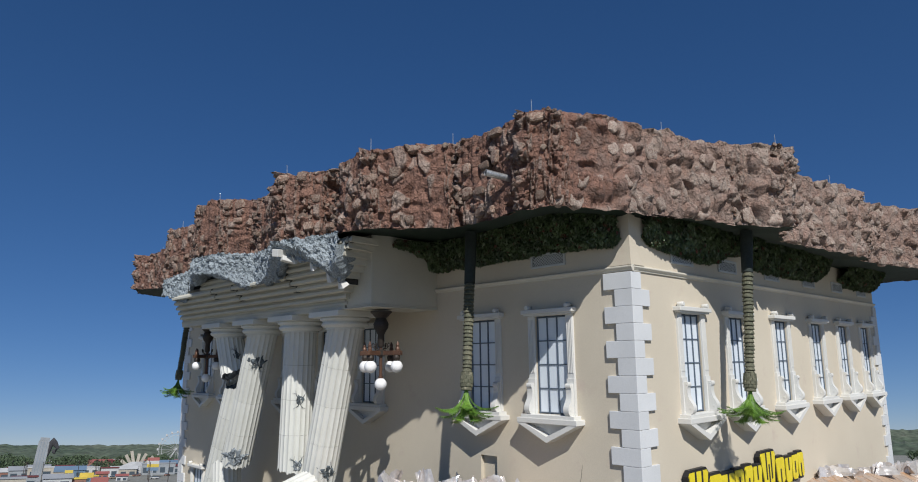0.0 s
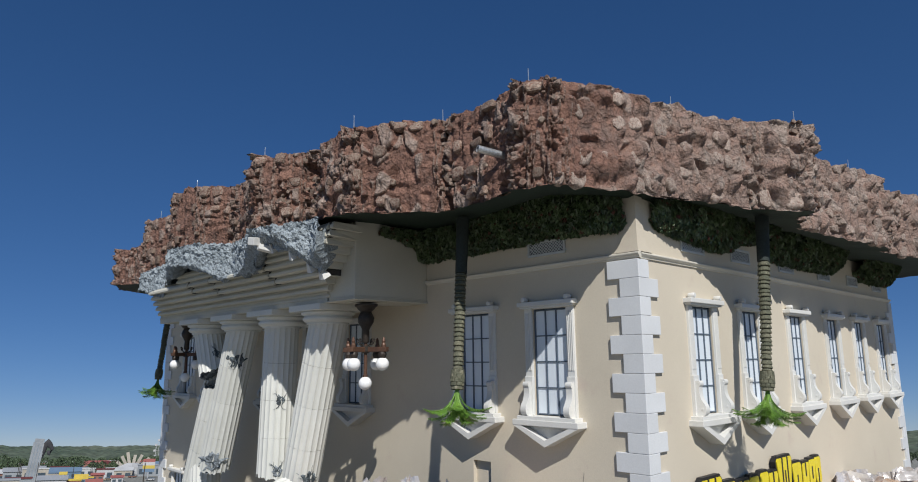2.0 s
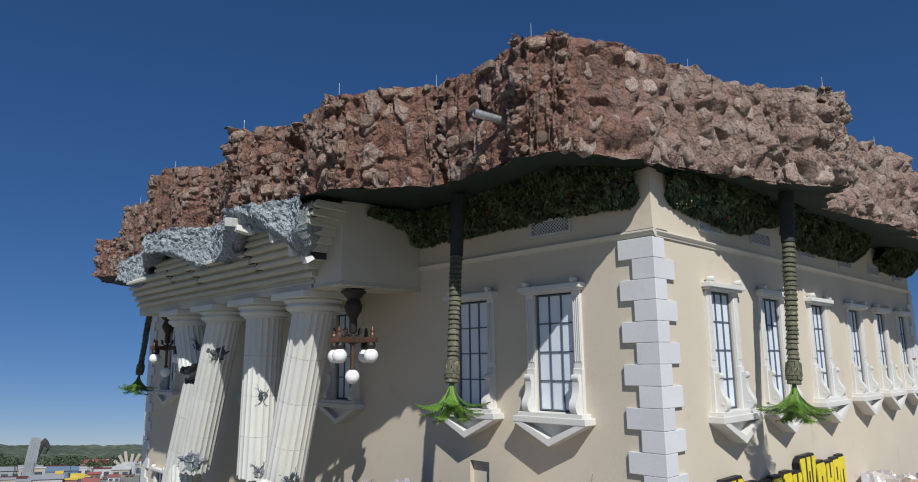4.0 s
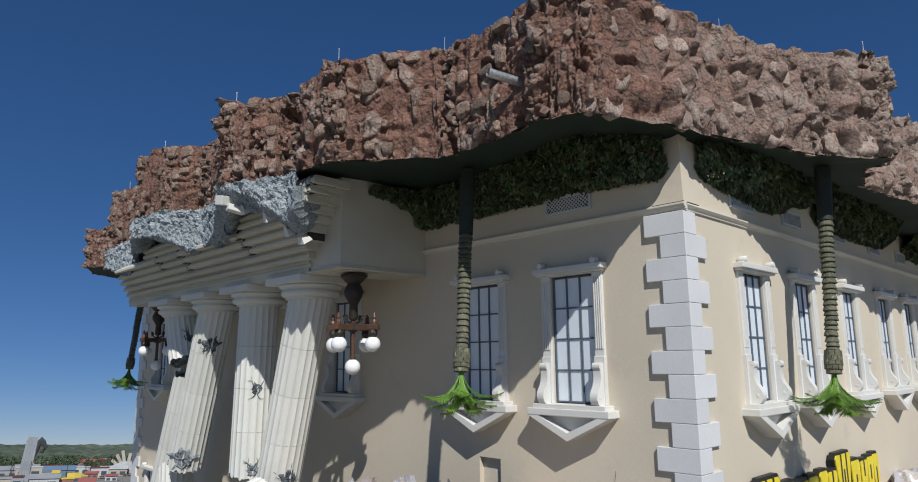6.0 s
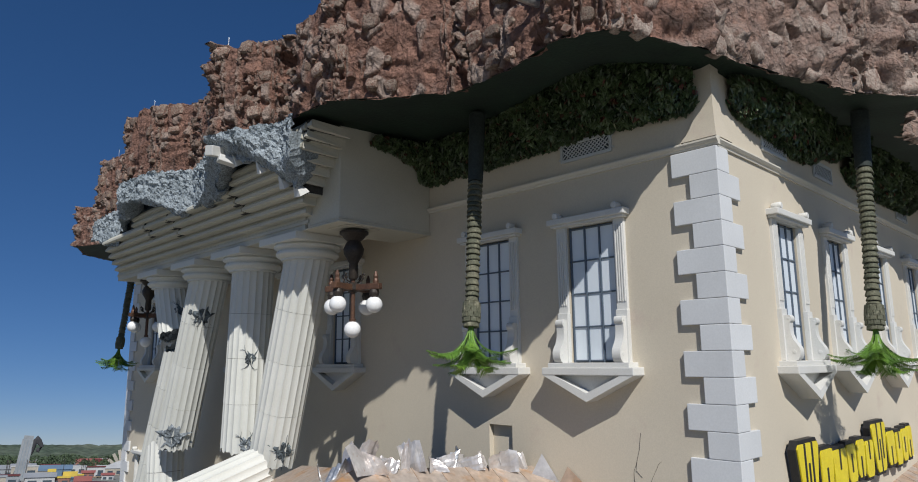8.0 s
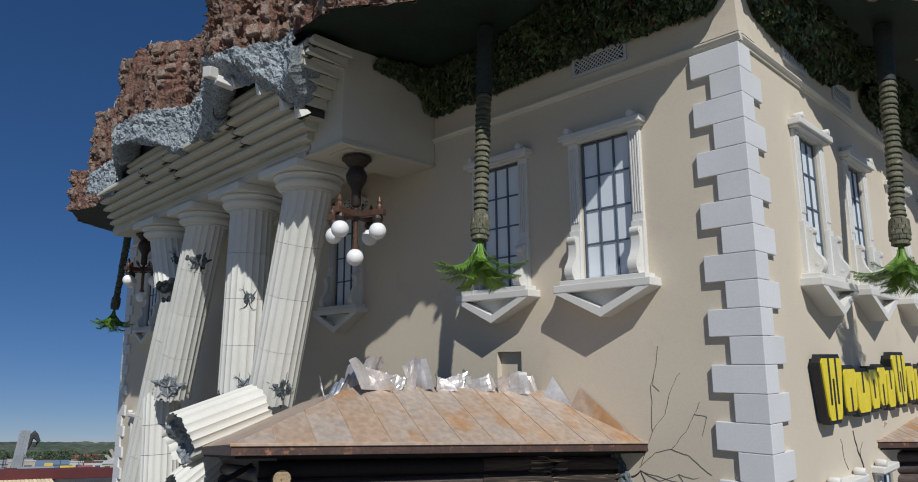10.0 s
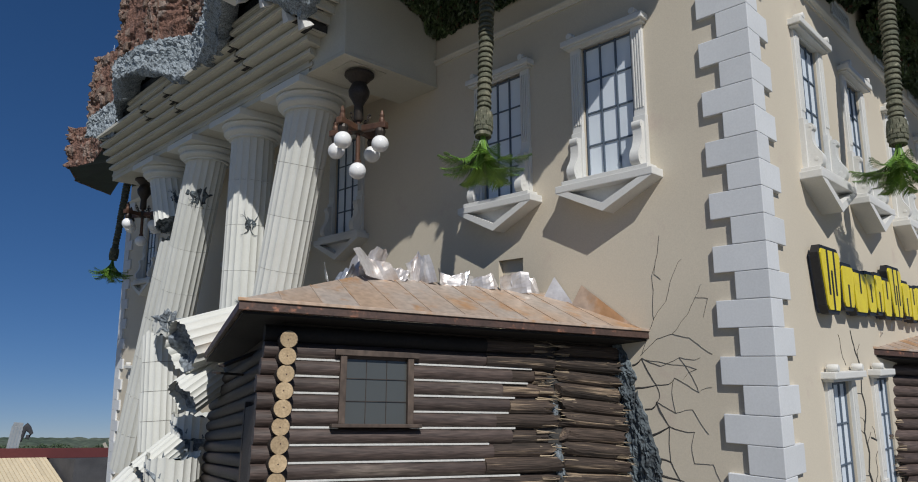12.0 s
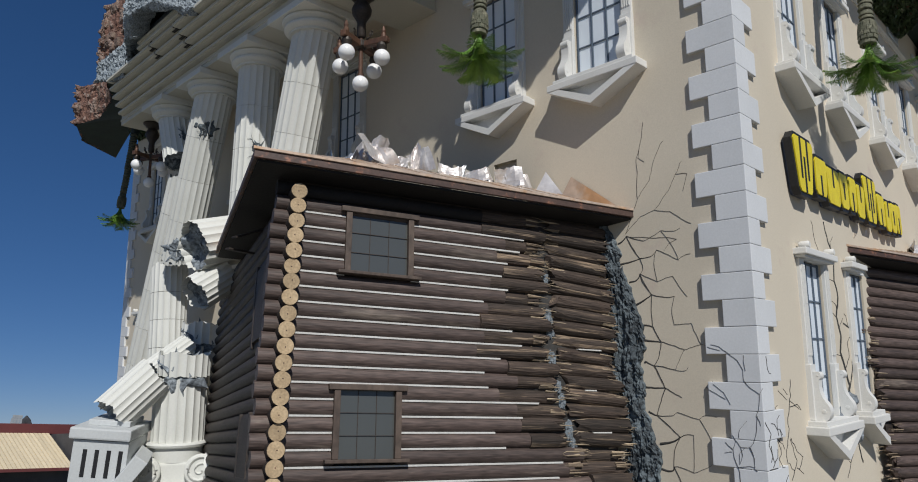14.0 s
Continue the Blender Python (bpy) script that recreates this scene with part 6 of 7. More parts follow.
def on_front(u, d, z):
    return (WX - d, u, z)


def on_side(u, d, z):
    return (u, WY - d, z)


def on_panel(u, d, z):
    return (u, PY0 - d, z)


hedge(((10.12, 0.05, 3.25), (10.35, 0.45, 3.12), (10.7, 0.95, 3.16), (11.4, 1.45, 3.2), (12.3, 1.35, 3.22), (13.3, 1.05, 3.23), (14.5, 0.75, 3.2), (16.0, 0.5, 3.18), (17.2, 0.6, 3.14), (17.78, 0.6, 3.14)), on_front, 1)
hedge(((13.9, 0.1, 3.88), (14.6, 0.35, 3.78), (15.2, 0.5, 3.64), (15.38, 0.55, 3.5), (15.5, 0.6, 3.2), (15.95, 0.6, 3.15)), on_panel, 7)
hedge(((16.62, 0.05, 3.4), (16.9, 0.15, 3.25), (17.4, 0.35, 3.15), (18.6, 0.5, 3.06), (19.6, 0.6, 3.0), (20.6, 0.65, 2.98), (21.1, 0.5, 3.1), (21.4, 0.3, 3.4)), on_side, 2)
hedge(((21.3, 0.5, 3.45), (22.0, 0.9, 3.4), (22.9, 0.9, 3.5)), on_side, 3, 0.8)
hedge(((23.4, 0.5, 3.35), (24.0, 0.75, 3.06), (26.0, 0.85, 3.03), (29.3, 0.85, 3.06), (30.0, 0.7, 3.15), (30.3, 0.5, 3.4)), on_side, 4, 0.8)
hedge(((32.8, 0.5, 3.35), (33.4, 0.8, 3.08), (36.8, 0.8, 3.1), (38.0, 0.5, 3.3)), on_side, 5, 0.6)
hedge(((33.8, 0.4, 3.3), (36.0, 0.7, 3.2), (39.8, 0.5, 3.3)), on_front, 6, 0.5)

# ---- rubble scar and cracks where the cabin breaks into the wall ----
SCAR_Z = (-12.0, -9.8, -9.1, -8.5, -7.85, -7.1, -6.25, -5.35, -4.9)
SCAR_NEAR = (11.5, 11.63, 11.65, 11.86, 11.91, 11.81, 12.07, 12.34, 12.48)     # edge towards the corner
SCAR_FAR = (11.99, 12.13, 12.22, 12.3, 12.4, 12.5, 12.58, 12.64, 12.6)      # edge towards the cabin


def scar_strip(z0, z1, seed):
    rows = []
    n = 190
    for k in range(n + 1):
        z = z0 + (z1 - z0) * k / n
        a = float(np.interp(z, SCAR_Z, SCAR_NEAR)) + 0.12 + 0.07 * noise.noise(Vector((0, seed, z * 2.3))) + 0.06 * noise.noise(Vector((3, seed, z * 7)))
        b = float(np.interp(z, SCAR_Z, SCAR_FAR)) + 0.25
        row = []
        for j in range(45):
            q = j / 44
            y = a + (b - a) * q
            v = Vector((y * 5.0, z * 2.2, seed))
            ridge = 1 - abs(noise.noise(v * 1.1)) * 2.2
            hgt = 0.02 + 0.05 * math.sin(math.pi * q) + 0.06 * ridge + 0.06 * noise.noise(v * 2.4) + 0.05 * noise.noise(v * 6.0) + 0.03 * noise.noise(v * 13.0)
            if j == 0:
                hgt = -0.02
            row.append((WX - max(hgt, -0.03), y + 0.03 * noise.noise(v * 3), z))
        rows.append(row)
    return loft(rows)


solid("wall_scar", scar_strip(-12.0, -4.9, 3), SCAR_DARK, BLD, "dark blue-grey craggy rubble scar where the cabin meets the wall", "rubble", "structure")
cracks = thing("wall_cracks", BLD, "dark branching cracks across the stucco and corner blocks", "cracks", kind="structure")
rc = random.Random(77)


def proud(d, z, side):
    """How far the surface stands before the wall at distance d from the corner: 0.075 m on a corner block."""
    k = int((2.34 - z) / 0.467)
    reach = (0.84, 0.49) if side == 0 else (0.42, 0.82)
    return 0.081 if d < reach[k % 2] else 0.006


def crawl(y, z, dy, dz, length, width, depth=0):
    """A jagged crack over the front wall that keeps its heading and forks."""
    pts = []
    steps = max(3, int(length / 0.17))
    head = math.atan2(dz, dy)
    for k in range(steps):
        off = proud(y - WY, z, 0)
        pts.append(((WX - off, y, z), (-1, 0, 0)))
        ang = head + rc.uniform(-0.6, 0.6)
        y += 0.17 * math.cos(ang)
        z += 0.17 * math.sin(ang)
        if y < WY - 0.05:
            break
        if depth < 3 and k > 1 and rc.random() < 0.22 - 0.06 * depth:
            turn = head + rc.choice((-1, 1)) * rc.uniform(0.7, 1.3)
            crawl(y, z, math.cos(turn), math.sin(turn), (length - 0.17 * k) * rc.uniform(0.45, 0.9), width * 0.7, depth + 1)
    if len(pts) > 2:
        crack_line(cracks, pts, width)


# veins that part the plates beside the scar and thin out towards the corner
def vein(width, *knots):
    """A crack through the knots (y, z) of the front wall, wavering between them."""
    pts = []
    for (y0, z0), (y1, z1) in zip(knots, knots[1:]):
        n = max(2, int(math.hypot(y1 - y0, z1 - z0) / 0.07))
        for q in range(n):
            y, z = y0 + (y1 - y0) * q / n, z0 + (z1 - z0) * q / n
            y += 0.025 * noise.noise(Vector((y * 4, z * 4, 1.0))) + rc.uniform(-0.005, 0.005)
            z += 0.025 * noise.noise(Vector((y * 4, z * 4, 8.0))) + rc.uniform(-0.005, 0.005)
            pts.append(((WX - proud(y - WY, z, 0), y, z), (-1, 0, 0)))
            if q and rc.random() < 0.04:
                crawl(y, z, rc.uniform(-1, 0.2), rc.uniform(-1, 1), rc.uniform(0.15, 0.4), 0.0025, 3)
    if len(pts) > 2:
        crack_line(cracks, pts, width * 0.36, taper=0.8)


vein(0.016, (12.23, -5.07), (12.08, -4.7), (11.96, -4.44), (11.97, -4.13), (11.93, -3.93), (11.94, -3.61), (11.84, -3.3), (11.74, -2.83))
vein(0.006, (11.94, -3.61), (12.11, -3.49))
vein(0.006, (11.94, -3.67), (12.04, -3.75))
vein(0.010, (11.96, -4.44), (11.69, -4.13), (11.61, -3.82), (11.42, -3.46), (11.28, -3.36))
vein(0.014, (11.62, -4.74), (11.32, -4.41), (11.14, -4.11), (11.04, -3.91), (10.96, -3.84))
vein(0.006, (11.14, -4.11), (10.83, -4.15))
vein(0.018, (12.27, -5.12), (11.9, -4.79), (11.62, -4.74), (11.29, -4.8), (11.1, -4.98), (10.8, -5.12))
vein(0.010, (12.16, -5.17), (11.76, -5.25), (11.33, -5.29), (11.12, -5.36))
# cracks that break up the lower corner blocks
vein(0.008, (9.8, -8.01), (9.87, -8.11), (10.01, -8.02), (10.11, -7.89), (10.12, -7.73), (10.2, -7.57), (10.36, -7.43), (10.57, -7.31), (10.71, -7.26))
vein(0.008, (10.08, -7.75), (10.1, -7.57), (10.07, -7.39))
vein(0.010, (9.87, -8.11), (9.92, -8.37), (9.95, -8.46), (9.9, -8.56), (9.85, -8.68))
vein(0.014, (9.93, -8.46), (9.95, -8.7), (10.03, -8.9), (10.08, -8.99), (10.03, -9.16), (10.02, -9.33), (9.95, -9.37))
vein(0.020, (10.28, -9.54), (10.31, -9.32), (10.35, -9.19), (10.38, -9.02), (10.32, -8.88), (10.4, -8.71))
vein(0.012, (10.32, -8.88), (10.24, -8.99), (10.1, -8.99), (10.03, -8.9))
vein(0.016, (10.38, -9.03), (10.45, -8.98), (10.53, -8.88))
vein(0.014, (10.24, -8.99), (10.2, -9.14), (10.31, -9.32))
vein(0.016, (10.4, -9.08), (10.48, -9.1), (10.57, -9.11))
vein(0.014, (10.31, -9.32), (10.1, -9.27), (9.95, -9.33))
vein(0.006, (10.68, -7.92), (10.48, -8.12), (10.38, -8.26), (10.34, -8.35))
vein(0.008, (10.27, -8.83), (10.24, -8.7), (10.04, -8.51))


# a net of cracks between plates of stucco, wide beside the scar and thinning out towards the corner
rp = random.Random(31)
NET = (0.0, 0.26, 0.60, 0.98, 1.36)
nodes = []
for j in range(15):
    z = -5.2 - 0.42 * j
    edge = float(np.interp(z, SCAR_Z, SCAR_NEAR)) + 0.14
    shift = 0.17 * (j % 2)
    nodes.append([(edge - d - (shift if d else 0.0) + rp.uniform(-0.08, 0.08), z + rp.uniform(-0.12, 0.12)) for d in NET])


def plate_gap(a, b, wide, taper):
    pts = []
    bend = rp.uniform(-0.07, 0.07)
    for q in range(7):
        y, z = a[0] + (b[0] - a[0]) * q / 6, a[1] + (b[1] - a[1]) * q / 6
        bow = bend * math.sin(math.pi * q / 6)
        y, z = y + bow + rp.uniform(-0.006, 0.006), z + bow * 0.7 + rp.uniform(-0.006, 0.006)
        pts.append(((WX - proud(y - WY, z, 0), y, z), (-1, 0, 0)))
    crack_line(cracks, pts, wide, taper=taper)


for j, row in enumerate(nodes):
    for c in range(len(NET) - 1):
        wide = (0.030, 0.009, 0.0042, 0.003)[c] * rp.uniform(0.75, 1.25)
        if rp.random() < (1.0, 0.85, 0.7, 0.5)[c]:
            plate_gap(row[c], row[c + 1], wide, (0.6, 0.5, 0.6, 0.9)[c])
        # upright joints, every second one left out so that the plates have six sides
        if c and j + 1 < len(nodes) and (j + c) % 2 and rp.random() < (1.0, 1.0, 0.75, 0.5)[c]:
            plate_gap(row[c], nodes[j + 1][c], wide * 0.8, 0.3)
    if j + 1 < len(nodes):
        plate_gap(row[1], nodes[j + 1][1], rp.uniform(0.008, 0.014), 0.3)


def crawl_side(x, z, dx, dz, length, width, depth=0):
    pts = []
    ang = head = math.atan2(dz, dx)
    for k in range(max(4, int(length / 0.13))):
        off = proud(x - WX, z, 1)
        pts.append(((x, WY - off, z), (0, -1, 0)))
        ang = head + rc.uniform(-0.6, 0.6)
        x += 0.13 * math.cos(ang)
        z += 0.13 * math.sin(ang)
        if depth < 2 and k > 1 and rc.random() < 0.2:
            turn = rc.choice((-1, 1)) * rc.uniform(0.5, 1.1)
            crawl_side(x, z, math.cos(ang + turn), math.sin(ang + turn), (length - 0.13 * k) * 0.6, width * 0.6, depth + 1)
    if len(pts) > 2:
        crack_line(cracks, pts, width)


def side_vein(width, *knots):
    """The same on the side wall, through knots (x, z)."""
    pts = []
    for (x0, z0), (x1, z1) in zip(knots, knots[1:]):
        n = max(2, int(math.hypot(x1 - x0, z1 - z0) / 0.09))
        for q in range(n):
            x, z = x0 + (x1 - x0) * q / n + rc.uniform(-0.025, 0.025), z0 + (z1 - z0) * q / n
            pts.append(((x, WY - proud(x - WX, z, 1), z), (0, -1, 0)))
            if q and rc.random() < 0.08:
                crawl_side(x, z, rc.uniform(-1, 1), rc.uniform(0.2, 1), rc.uniform(0.2, 0.4), 0.007, 3)
    crack_line(cracks, pts, width, taper=0.5)


side_vein(0.08, (20.62, -8.76), (20.62, -8.48), (20.84, -8.14), (20.66, -7.78), (20.42, -7.43), (20.6, -7.08), (20.39, -6.67), (20.66, -6.24), (20.5, -5.89), (20.6, -5.39), (20.26, -4.93), (20.1, -4.51))
side_vein(0.05, (21.27, -9.79), (21.03, -9.31), (20.89, -9.01), (21.19, -8.56), (20.8, -8.25), (21.11, -7.91), (21.23, -7.6), (21.45, -6.94), (20.7, -6.78))
side_vein(0.014, (17.32, -7.92), (17.29, -8.21), (17.23, -8.31), (17.07, -8.58), (17.07, -8.86), (16.87, -9.12), (16.87, -9.4))
side_vein(0.012, (16.72, -8.09), (17.2, -8.31))
side_vein(0.012, (17.24, -8.4), (17.6, -8.37), (17.84, -8.54))
side_vein(0.012, (17.12, -8.92), (17.4, -9.18), (17.64, -9.3), (17.37, -9.55))
side_vein(0.012, (17.33, -9.45), (17.7, -9.64))
side_vein(0.010, (16.11, -7.5), (16.11, -7.66), (16.17, -7.78), (16.3, -7.8))
side_vein(0.013, (15.86, -8.56), (16.05, -8.77), (15.96, -8.94), (16.03, -9.12), (15.88, -9.3))
side_vein(0.010, (16.01, -8.95), (16.08, -9.17), (16.17, -9.31))
side_vein(0.010, (15.93, -9.32), (16.35, -9.33), (16.7, -9.35))
side_vein(0.014, (20.51, -5.91), (19.99, -5.86))
side_vein(0.014, (20.45, -6.72), (20.06, -6.55))
side_vein(0.014, (20.44, -7.51), (19.98, -7.45))
side_vein(0.014, (20.61, -7.87), (21.03, -7.51), (20.95, -7.13))
side_vein(0.01, (17.24, -8.29), (17.77, -8.5))
side_vein(0.01, (17.13, -8.18), (16.9, -8.01))
side_vein(0.01, (17.06, -9.63), (17.34, -9.33), (17.04, -8.86))
side_vein(0.012, (20.11, -9.97), (20.65, -9.52), (21.11, -9.1))
side_vein(0.008, (19.6, -5.32), (19.33, -4.98))
for x, z, dx, dz, ln, w in ((16.1, -8.6, 0.7, -0.5, 0.8, 0.010), (16.05, -9.3, 0.6, 0.6, 0.9, 0.010), (16.1, -10.0, 0.5, 0.8, 1.0, 0.010)):
    crawl_side(x, z, dx, dz, ln, w)

# grey rubble where the cabin has broken the lower window
rb = random.Random(4)
RUB_X, RUB_Z = 20.05, -8.83
for k in range(14):
    bm = bmesh.new()
    bmesh.ops.create_icosphere(bm, subdivisions=2, radius=rb.uniform(0.10, 0.22))
    for v in bm.verts:
        v.co *= 1 + 0.5 * noise.noise(v.co * 6 + Vector((k * 9.0, 0, 0)))
    solid("rubble_lump", bm, SCAR_MID, BLD @ pose(RUB_X + rb.uniform(-0.25, 0.35), WY - 0.08 - 0.06 * rb.random(), RUB_Z + rb.uniform(-0.5, 0.55)), "jagged grey rubble lump by the broken window", "rubble", group="window rubble")
# ---- the town in the distance ----
PLASTER = [mat("far_" + n, a, tuple(c * 0.8 for c in a), 0.8, 0.1, 2, 0, grain=0.15) for n, a in (("cream", (0.38, 0.345, 0.29)), ("white", (0.44, 0.445, 0.45)), ("grey", (0.26, 0.28, 0.30)), ("brick", (0.24, 0.12, 0.09)), ("blue", (0.12, 0.19, 0.27)), ("tan", (0.38, 0.30, 0.21)))]
ROOFS = [mat("far_roof_" + n, a, tuple(c * 0.85 for c in a), 0.7, 0.1, 2, 0, grain=0.06) for n, a in (("red", (0.30, 0.10, 0.09)), ("grey", (0.27, 0.285, 0.31)), ("blue", (0.13, 0.20, 0.29)), ("yellow", (0.55, 0.41, 0.07)), ("white", (0.46, 0.465, 0.47)), ("maroon", (0.12, 0.03, 0.03)), ("beige", (0.74, 0.62, 0.42)))]
FARGLASS = glass("far_window", (0.06, 0.08, 0.10), 0.1)
LEAVES = mat("far_leaves", (0.05, 0.08, 0.04), (0.075, 0.105, 0.055), 0.8, 0.15, 1.2, 0, grain=0.35)
HILL = mat("wooded_hill", (0.055, 0.080, 0.050), (0.10, 0.118, 0.082), 0.9, 0.010, 0.10, 0, grain=0.55, stain=(0.15, 0.15, 0.115), stain_at=0.66)


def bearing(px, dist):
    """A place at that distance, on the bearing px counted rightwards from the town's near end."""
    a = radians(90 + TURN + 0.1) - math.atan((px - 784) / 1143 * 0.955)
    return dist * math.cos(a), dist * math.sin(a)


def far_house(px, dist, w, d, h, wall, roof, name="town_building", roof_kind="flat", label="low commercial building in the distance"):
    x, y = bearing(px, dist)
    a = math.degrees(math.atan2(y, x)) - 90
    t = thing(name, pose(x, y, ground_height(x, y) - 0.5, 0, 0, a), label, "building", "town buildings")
    part("wall", boxed(-w / 2, w / 2, -d / 2, d / 2, 0, h), wall, t)
    if roof_kind == "flat":
        part("roof", boxed(-w / 2 - 0.3, w / 2 + 0.3, -d / 2 - 0.3, d / 2 + 0.3, h, h + 0.6), roof, t)
    else:
        part("roof", prism([(-d / 2 - 0.5, h), (d / 2 + 0.5, h), (0, h + d * 0.22)], -w / 2 - 0.5, w / 2 + 0.5, None, "x"), roof, t)
    n = max(2, int(w / 4.5))
    for k in range(n):
        c = -w / 2 + (k + 0.5) * w / n
        part("window", boxed(c - w / n * 0.3, c + w / n * 0.3, -d / 2 - 0.05, -d / 2 + 0.05, h * 0.25, h * 0.7), FARGLASS, t)
    return t


rt = random.Random(3)
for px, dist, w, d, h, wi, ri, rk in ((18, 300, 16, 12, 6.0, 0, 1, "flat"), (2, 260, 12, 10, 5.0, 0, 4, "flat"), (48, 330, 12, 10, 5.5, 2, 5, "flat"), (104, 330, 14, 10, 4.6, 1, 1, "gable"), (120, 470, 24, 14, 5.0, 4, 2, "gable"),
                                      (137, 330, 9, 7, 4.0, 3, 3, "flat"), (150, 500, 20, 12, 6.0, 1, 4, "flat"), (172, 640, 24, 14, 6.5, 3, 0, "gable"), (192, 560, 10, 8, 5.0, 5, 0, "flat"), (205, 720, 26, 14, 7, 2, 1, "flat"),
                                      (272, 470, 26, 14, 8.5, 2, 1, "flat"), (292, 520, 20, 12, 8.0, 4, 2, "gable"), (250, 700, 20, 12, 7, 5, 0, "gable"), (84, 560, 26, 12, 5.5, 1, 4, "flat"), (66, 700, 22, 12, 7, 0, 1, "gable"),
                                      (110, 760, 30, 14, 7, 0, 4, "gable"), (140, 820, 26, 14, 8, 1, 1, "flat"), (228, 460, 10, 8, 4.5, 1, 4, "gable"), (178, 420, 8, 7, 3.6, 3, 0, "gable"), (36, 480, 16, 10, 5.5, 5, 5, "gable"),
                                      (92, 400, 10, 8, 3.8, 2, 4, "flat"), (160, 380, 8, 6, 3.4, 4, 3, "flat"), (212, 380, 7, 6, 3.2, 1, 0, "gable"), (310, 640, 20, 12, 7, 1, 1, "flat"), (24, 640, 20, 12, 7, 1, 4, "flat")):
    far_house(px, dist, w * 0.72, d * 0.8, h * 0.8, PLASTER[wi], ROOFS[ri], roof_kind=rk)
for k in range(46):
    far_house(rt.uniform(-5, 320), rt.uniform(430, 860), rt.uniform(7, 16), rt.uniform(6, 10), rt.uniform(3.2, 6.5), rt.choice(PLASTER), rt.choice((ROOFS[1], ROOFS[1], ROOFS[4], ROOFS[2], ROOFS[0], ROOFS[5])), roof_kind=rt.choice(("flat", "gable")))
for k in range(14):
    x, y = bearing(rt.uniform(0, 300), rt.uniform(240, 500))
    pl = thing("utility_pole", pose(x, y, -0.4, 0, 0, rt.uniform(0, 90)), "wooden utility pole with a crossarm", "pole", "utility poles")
    part("post", lathe([(0.16, 0), (0.11, 9.5)], 6), DARKWOOD, pl)
    part("crossarm", boxed(-1.1, 1.1, -0.08, 0.08, 8.6, 8.8), DARKWOOD, pl)

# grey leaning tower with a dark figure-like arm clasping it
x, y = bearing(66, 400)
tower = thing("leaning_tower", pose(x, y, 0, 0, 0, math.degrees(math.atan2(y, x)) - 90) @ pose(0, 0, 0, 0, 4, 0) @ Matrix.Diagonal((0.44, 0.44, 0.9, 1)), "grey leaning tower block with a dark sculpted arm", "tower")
part("wall", boxed(-5.5, 5.5, -5, 5, -3, 20.5, 0.2), PLASTER[2], tower)
part("top_block", boxed(-4.6, 4.6, -4.4, 4.4, 20.5, 22.3, 0.2), PLASTER[2], tower)
for k in range(3):
    part("seam", boxed(-2.8 + k * 2.8, -2.6 + k * 2.8, -5.06, -4.9, 1, 20), PLASTER[4], tower)
ARM = mat("far_dark", (0.05, 0.05, 0.055), (0.035, 0.035, 0.04), 0.9)
part("arm", tube([(5.6, -3, 13), (6.5, -4, 16), (6.8, -4, 19.5), (8, -4, 20.5), (11.5, -4, 19.2), (14.5, -4, 17), (12.5, -4, 15.2), (9.5, -4, 15.4)], [1.2, 1.9, 2.5, 2.2, 1.8, 1.6, 1.4, 1.0], 10), ARM, tower, smooth=True)
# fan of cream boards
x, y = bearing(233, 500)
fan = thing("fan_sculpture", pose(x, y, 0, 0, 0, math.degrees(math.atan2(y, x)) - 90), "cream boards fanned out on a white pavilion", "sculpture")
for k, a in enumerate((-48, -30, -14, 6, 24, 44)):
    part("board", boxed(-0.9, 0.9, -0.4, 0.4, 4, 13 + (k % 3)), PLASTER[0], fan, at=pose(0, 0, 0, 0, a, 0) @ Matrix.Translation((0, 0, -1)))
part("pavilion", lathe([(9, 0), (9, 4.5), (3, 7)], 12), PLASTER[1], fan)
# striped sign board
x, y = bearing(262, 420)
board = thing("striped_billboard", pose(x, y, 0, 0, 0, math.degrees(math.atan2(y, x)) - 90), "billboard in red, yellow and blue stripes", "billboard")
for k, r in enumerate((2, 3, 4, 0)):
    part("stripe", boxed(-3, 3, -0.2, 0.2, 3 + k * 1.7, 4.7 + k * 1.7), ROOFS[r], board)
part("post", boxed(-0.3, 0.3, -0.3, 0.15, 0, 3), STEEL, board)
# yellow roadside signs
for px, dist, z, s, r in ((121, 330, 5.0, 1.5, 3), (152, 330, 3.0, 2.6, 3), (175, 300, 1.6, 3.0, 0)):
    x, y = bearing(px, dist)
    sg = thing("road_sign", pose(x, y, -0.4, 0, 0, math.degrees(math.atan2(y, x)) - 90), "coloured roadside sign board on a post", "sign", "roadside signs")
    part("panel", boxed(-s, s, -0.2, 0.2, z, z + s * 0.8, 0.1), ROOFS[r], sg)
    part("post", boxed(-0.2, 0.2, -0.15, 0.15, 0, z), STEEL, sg)
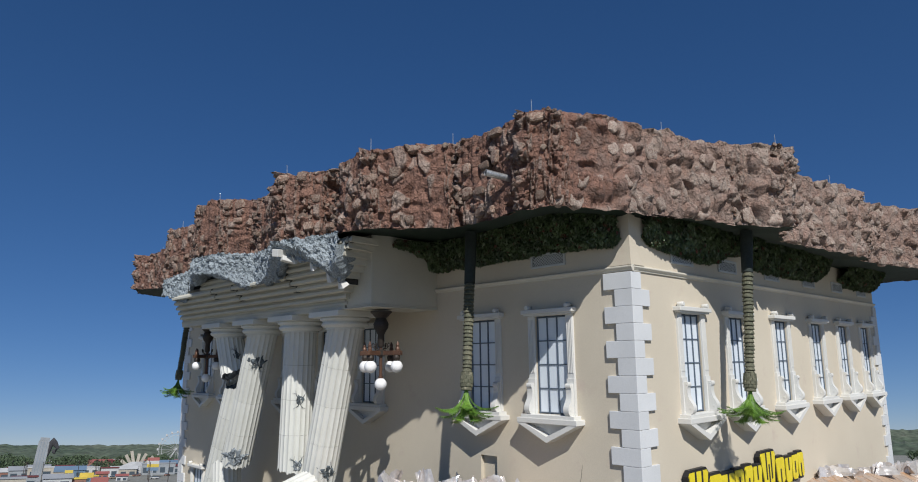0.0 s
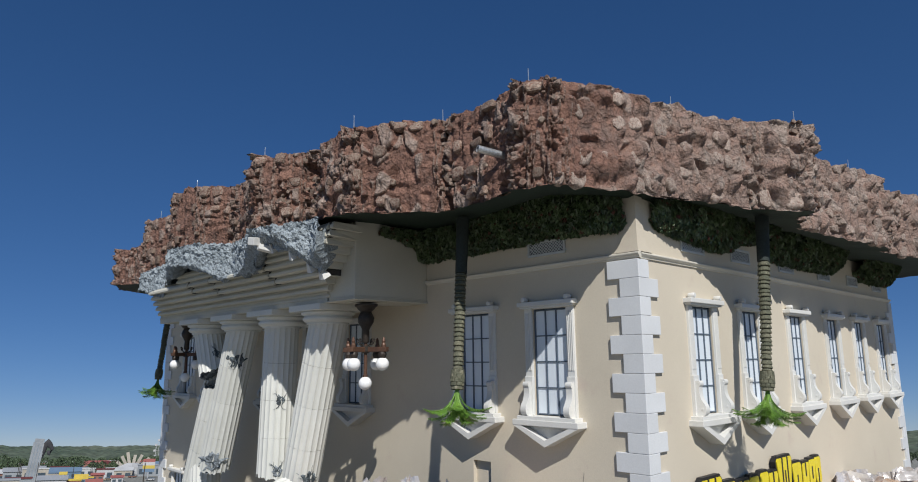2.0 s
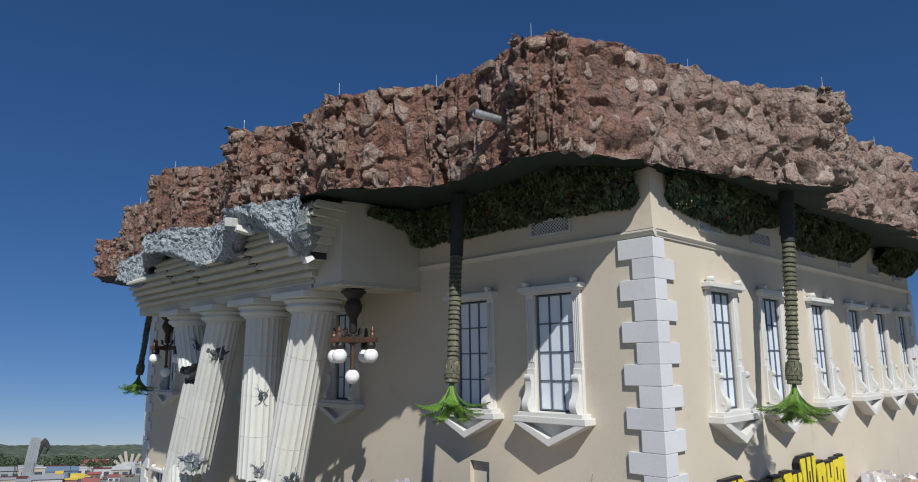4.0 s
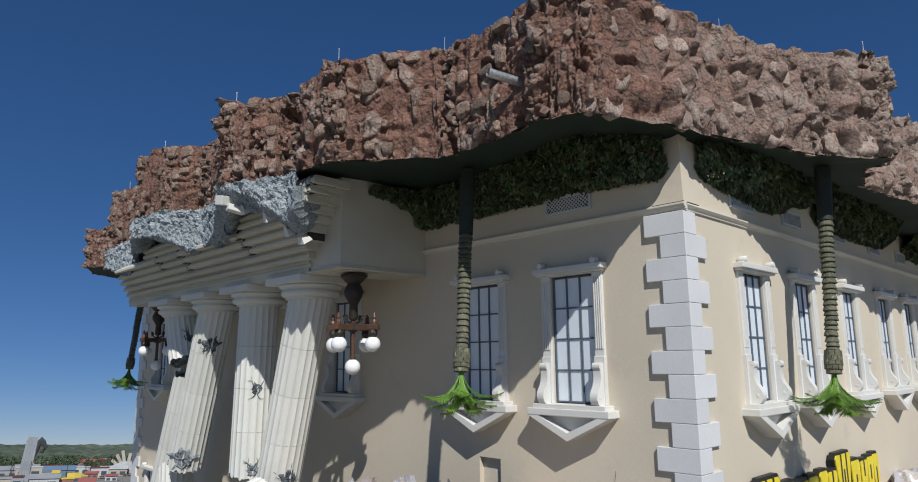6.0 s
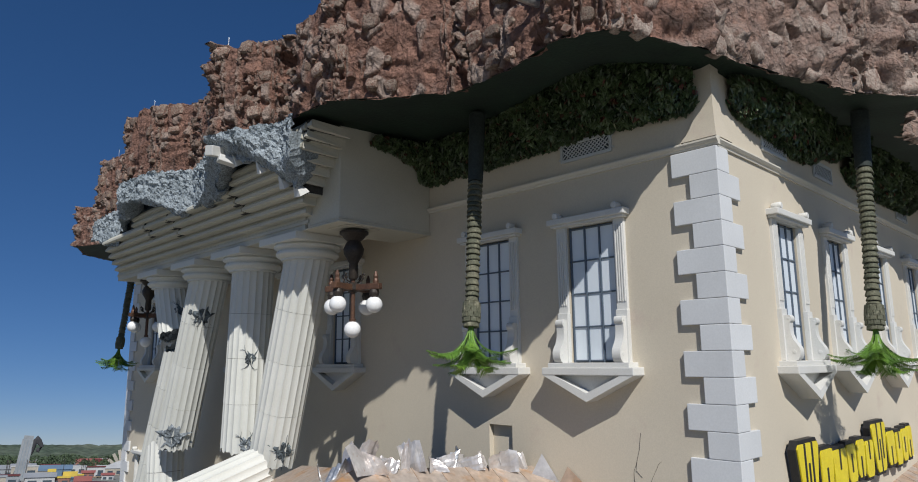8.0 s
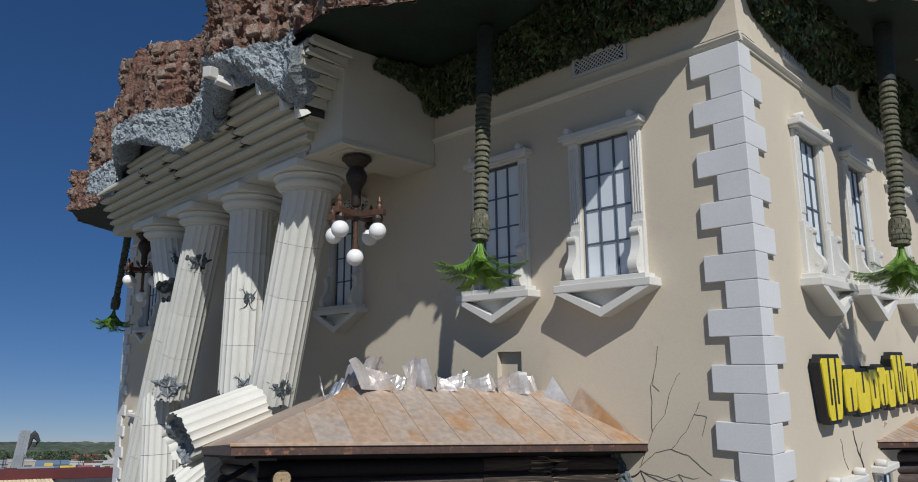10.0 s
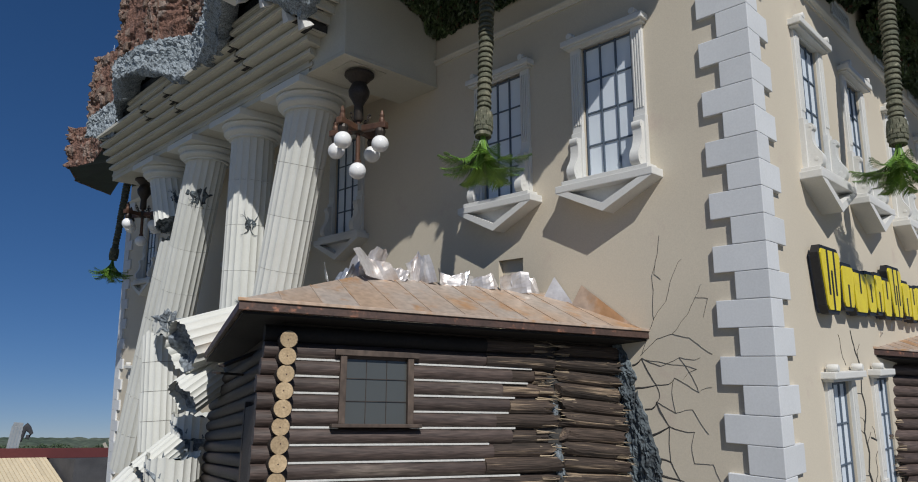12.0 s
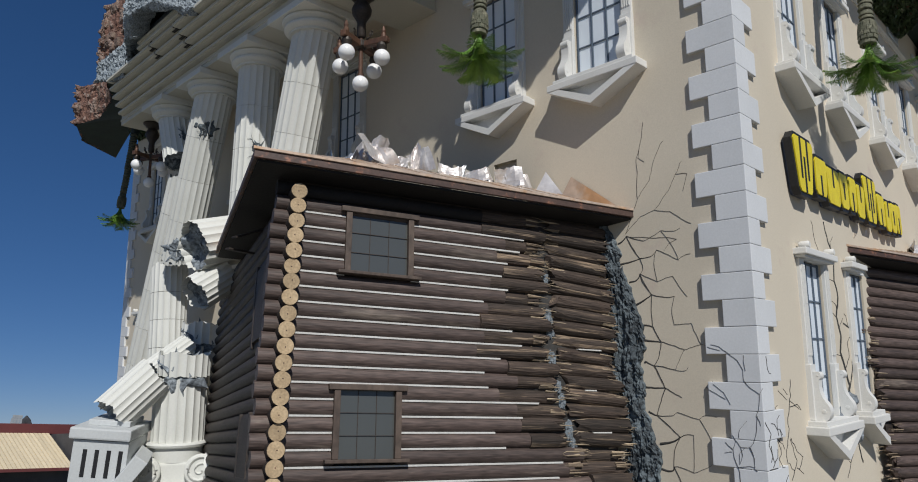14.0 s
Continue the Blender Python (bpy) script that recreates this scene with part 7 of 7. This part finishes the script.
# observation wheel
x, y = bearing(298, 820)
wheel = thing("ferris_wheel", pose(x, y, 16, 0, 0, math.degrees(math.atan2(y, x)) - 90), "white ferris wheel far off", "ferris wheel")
part("rim", tube([(17 * math.cos(2 * math.pi * k / 48), 0, 17 * math.sin(2 * math.pi * k / 48)) for k in range(49)], [0.3] * 49, 6), PLASTER[1], wheel)
part("inner_rim", tube([(14.5 * math.cos(2 * math.pi * k / 48), 0, 14.5 * math.sin(2 * math.pi * k / 48)) for k in range(49)], [0.2] * 49, 6), PLASTER[1], wheel)
for k in range(20):
    a = 2 * math.pi * k / 20
    part("spoke", tube([(0, 0, 0), (17 * math.cos(a), 0, 17 * math.sin(a))], [0.14, 0.14], 5), PLASTER[1], wheel)
    part("cabin", boxed(-0.9, 0.9, -0.9, 0.9, -1.1, 1.0, 0.2), PLASTER[1], wheel, at=Matrix.Translation((18.2 * math.cos(a), 0, 18.2 * math.sin(a))))
for s in (-1, 1):
    part("support", tube([(0, s * 2, 0), (s * 9, s * 3, -17)], [0.5, 0.6], 6), PLASTER[1], wheel)

# low building next door with a ribbed beige roof
FARDARK = mat("far_dark_wall", (0.07, 0.07, 0.075), (0.05, 0.05, 0.055), 0.8)
nb = thing("neighbour_building", pose(17.0, 93.0, 0.65, 0, 0, 4), "low dark building with a ribbed beige metal roof and maroon ridge", "building")
part("wall", boxed(-26, 18, -6, 12, -1.2, 2.9), FARDARK, nb)
part("ridge", boxed(-25, 18.0, 1.5, 9, 6.2, 7.3, 0.05), ROOFS[5], nb, "maroon ridge band")
prof = [(-7.4, 2.7), (1.5, 6.3), (1.5, 6.15), (-7.4, 2.5)]
for k in range(95):
    a = -27 + k * 0.4
    part("roof_rib", prism(prof, a, a + 0.34, None, "x"), ROOFS[6], nb)
part("upper_wall", boxed(11.3, 18, -6, 9, 2.9, 6.2), FARDARK, nb)
part("roof_under", prism([(-7.3, 2.5), (1.5, 6.12), (9.5, 6.12), (12.2, 2.5)], -27, 11, None, "x"), ROOFS[5], nb)
part("gutter", boxed(-27, 11, -7.6, -7.35, 2.45, 2.75), ROOFS[5], nb)
part("sign_board", boxed(12.6, 14.6, -6.2, -6.02, 3.0, 3.7), ROOFS[3], nb, "yellow sign board")

# parked cars along the lots
def car(x, y, a, material):
    c = thing("parked_car", pose(x, y, ground_height(x, y), 0, 0, a), "parked car on the distant lot", "car", "parked cars")
    part("body", boxed(-2.1, 2.1, -0.85, 0.85, 0.35, 0.95, 0.15), material, c)
    part("cabin", boxed(-1.1, 1.0, -0.75, 0.75, 0.9, 1.45, 0.2), FARGLASS, c)
    for sx in (-1.3, 1.3):
        for sy in (-0.8, 0.8):
            part("wheel", lathe([(0.33, -0.1), (0.33, 0.1)], 12, m=pose(sx, sy, 0.33, 90, 0, 0)), BLACK, c)
    return c


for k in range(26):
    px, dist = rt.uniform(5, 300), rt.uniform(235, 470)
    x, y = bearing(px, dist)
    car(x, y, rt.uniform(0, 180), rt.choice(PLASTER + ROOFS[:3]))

# wooded hills on the skyline: ragged bands of crowns
def wooded(dist, h, seed, a0, a1, name):
    bm = bmesh.new()
    rows = [[], [], []]
    n = 1600
    for k in range(n + 1):
        a = radians(a0 + (a1 - a0) * k / n)
        top = h * (0.72 + 0.30 * noise.noise(Vector((k * 0.0047, seed, 0))) + 0.06 * noise.noise(Vector((k * 0.04, seed, 1)))) + 3.0 * noise.noise(Vector((k * 0.31, seed, 2))) + 2.4 * noise.noise(Vector((k * 1.3, seed, 5)))
        for j, (dd, z) in enumerate(((0, -6), (60, top * 0.55), (160, top))):
            rows[j].append(((dist + dd) * math.cos(a), (dist + dd) * math.sin(a), z))
    loft(rows, bm=bm)
    ob = solid(name, bm, HILL, Matrix.Identity(4), "wooded green hills on the skyline", "hills", "structure", True)
    return ob


wooded(1500, 50, 1, 0, 360, "hills_far")
wooded(900, 22, 2, 0, 360, "hills_near")


def tree(px, dist, h, seed):
    x, y = bearing(px, dist)
    t = thing("tree", pose(x, y, ground_height(x, y)), "leafy green tree in the distance", "tree", "town trees")
    part("trunk", tube([(0, 0, 0), (0.1, 0, h * 0.3), (0, 0.1, h * 0.7)], [0.3, 0.24, 0.08], 6), DARKWOOD, t)
    rr = random.Random(seed)
    verts, faces = [], []
    for k in range(260):
        u, v = rr.uniform(0, 2 * math.pi), rr.uniform(-1, 1)
        q = math.sqrt(1 - v * v) * h * 0.38 * rr.uniform(0.5, 1.1)
        c = Vector((q * math.cos(u), q * math.sin(u), h * 0.62 + v * h * 0.36 * rr.uniform(0.6, 1.05)))
        e = Euler((rr.uniform(0, 3), rr.uniform(0, 3), rr.uniform(0, 3))).to_matrix()
        n = len(verts)
        s = rr.uniform(0.35, 0.7)
        for p in ((-s, -s * 0.6, 0), (s, -s * 0.6, 0), (0, s, 0.1)):
            verts.append(c + e @ Vector(p))
        faces.append((n, n + 1, n + 2))
    me = bpy.data.meshes.new("crown")
    me.from_pydata(verts, [], faces)
    me.materials.append(LEAVES)
    tagged(part("crown", me, None, t), kind="stuff")


for k in range(90):
    tree(rt.uniform(-10, 300), rt.uniform(520, 880), rt.uniform(7, 12), k)
for px, dist, h in ((12, 560, 14), (32, 540, 13), (45, 580, 12), (100, 760, 10), (1552, 600, 8), (1566, 560, 9)):
    tree(px, dist, h, int(px) + 90)
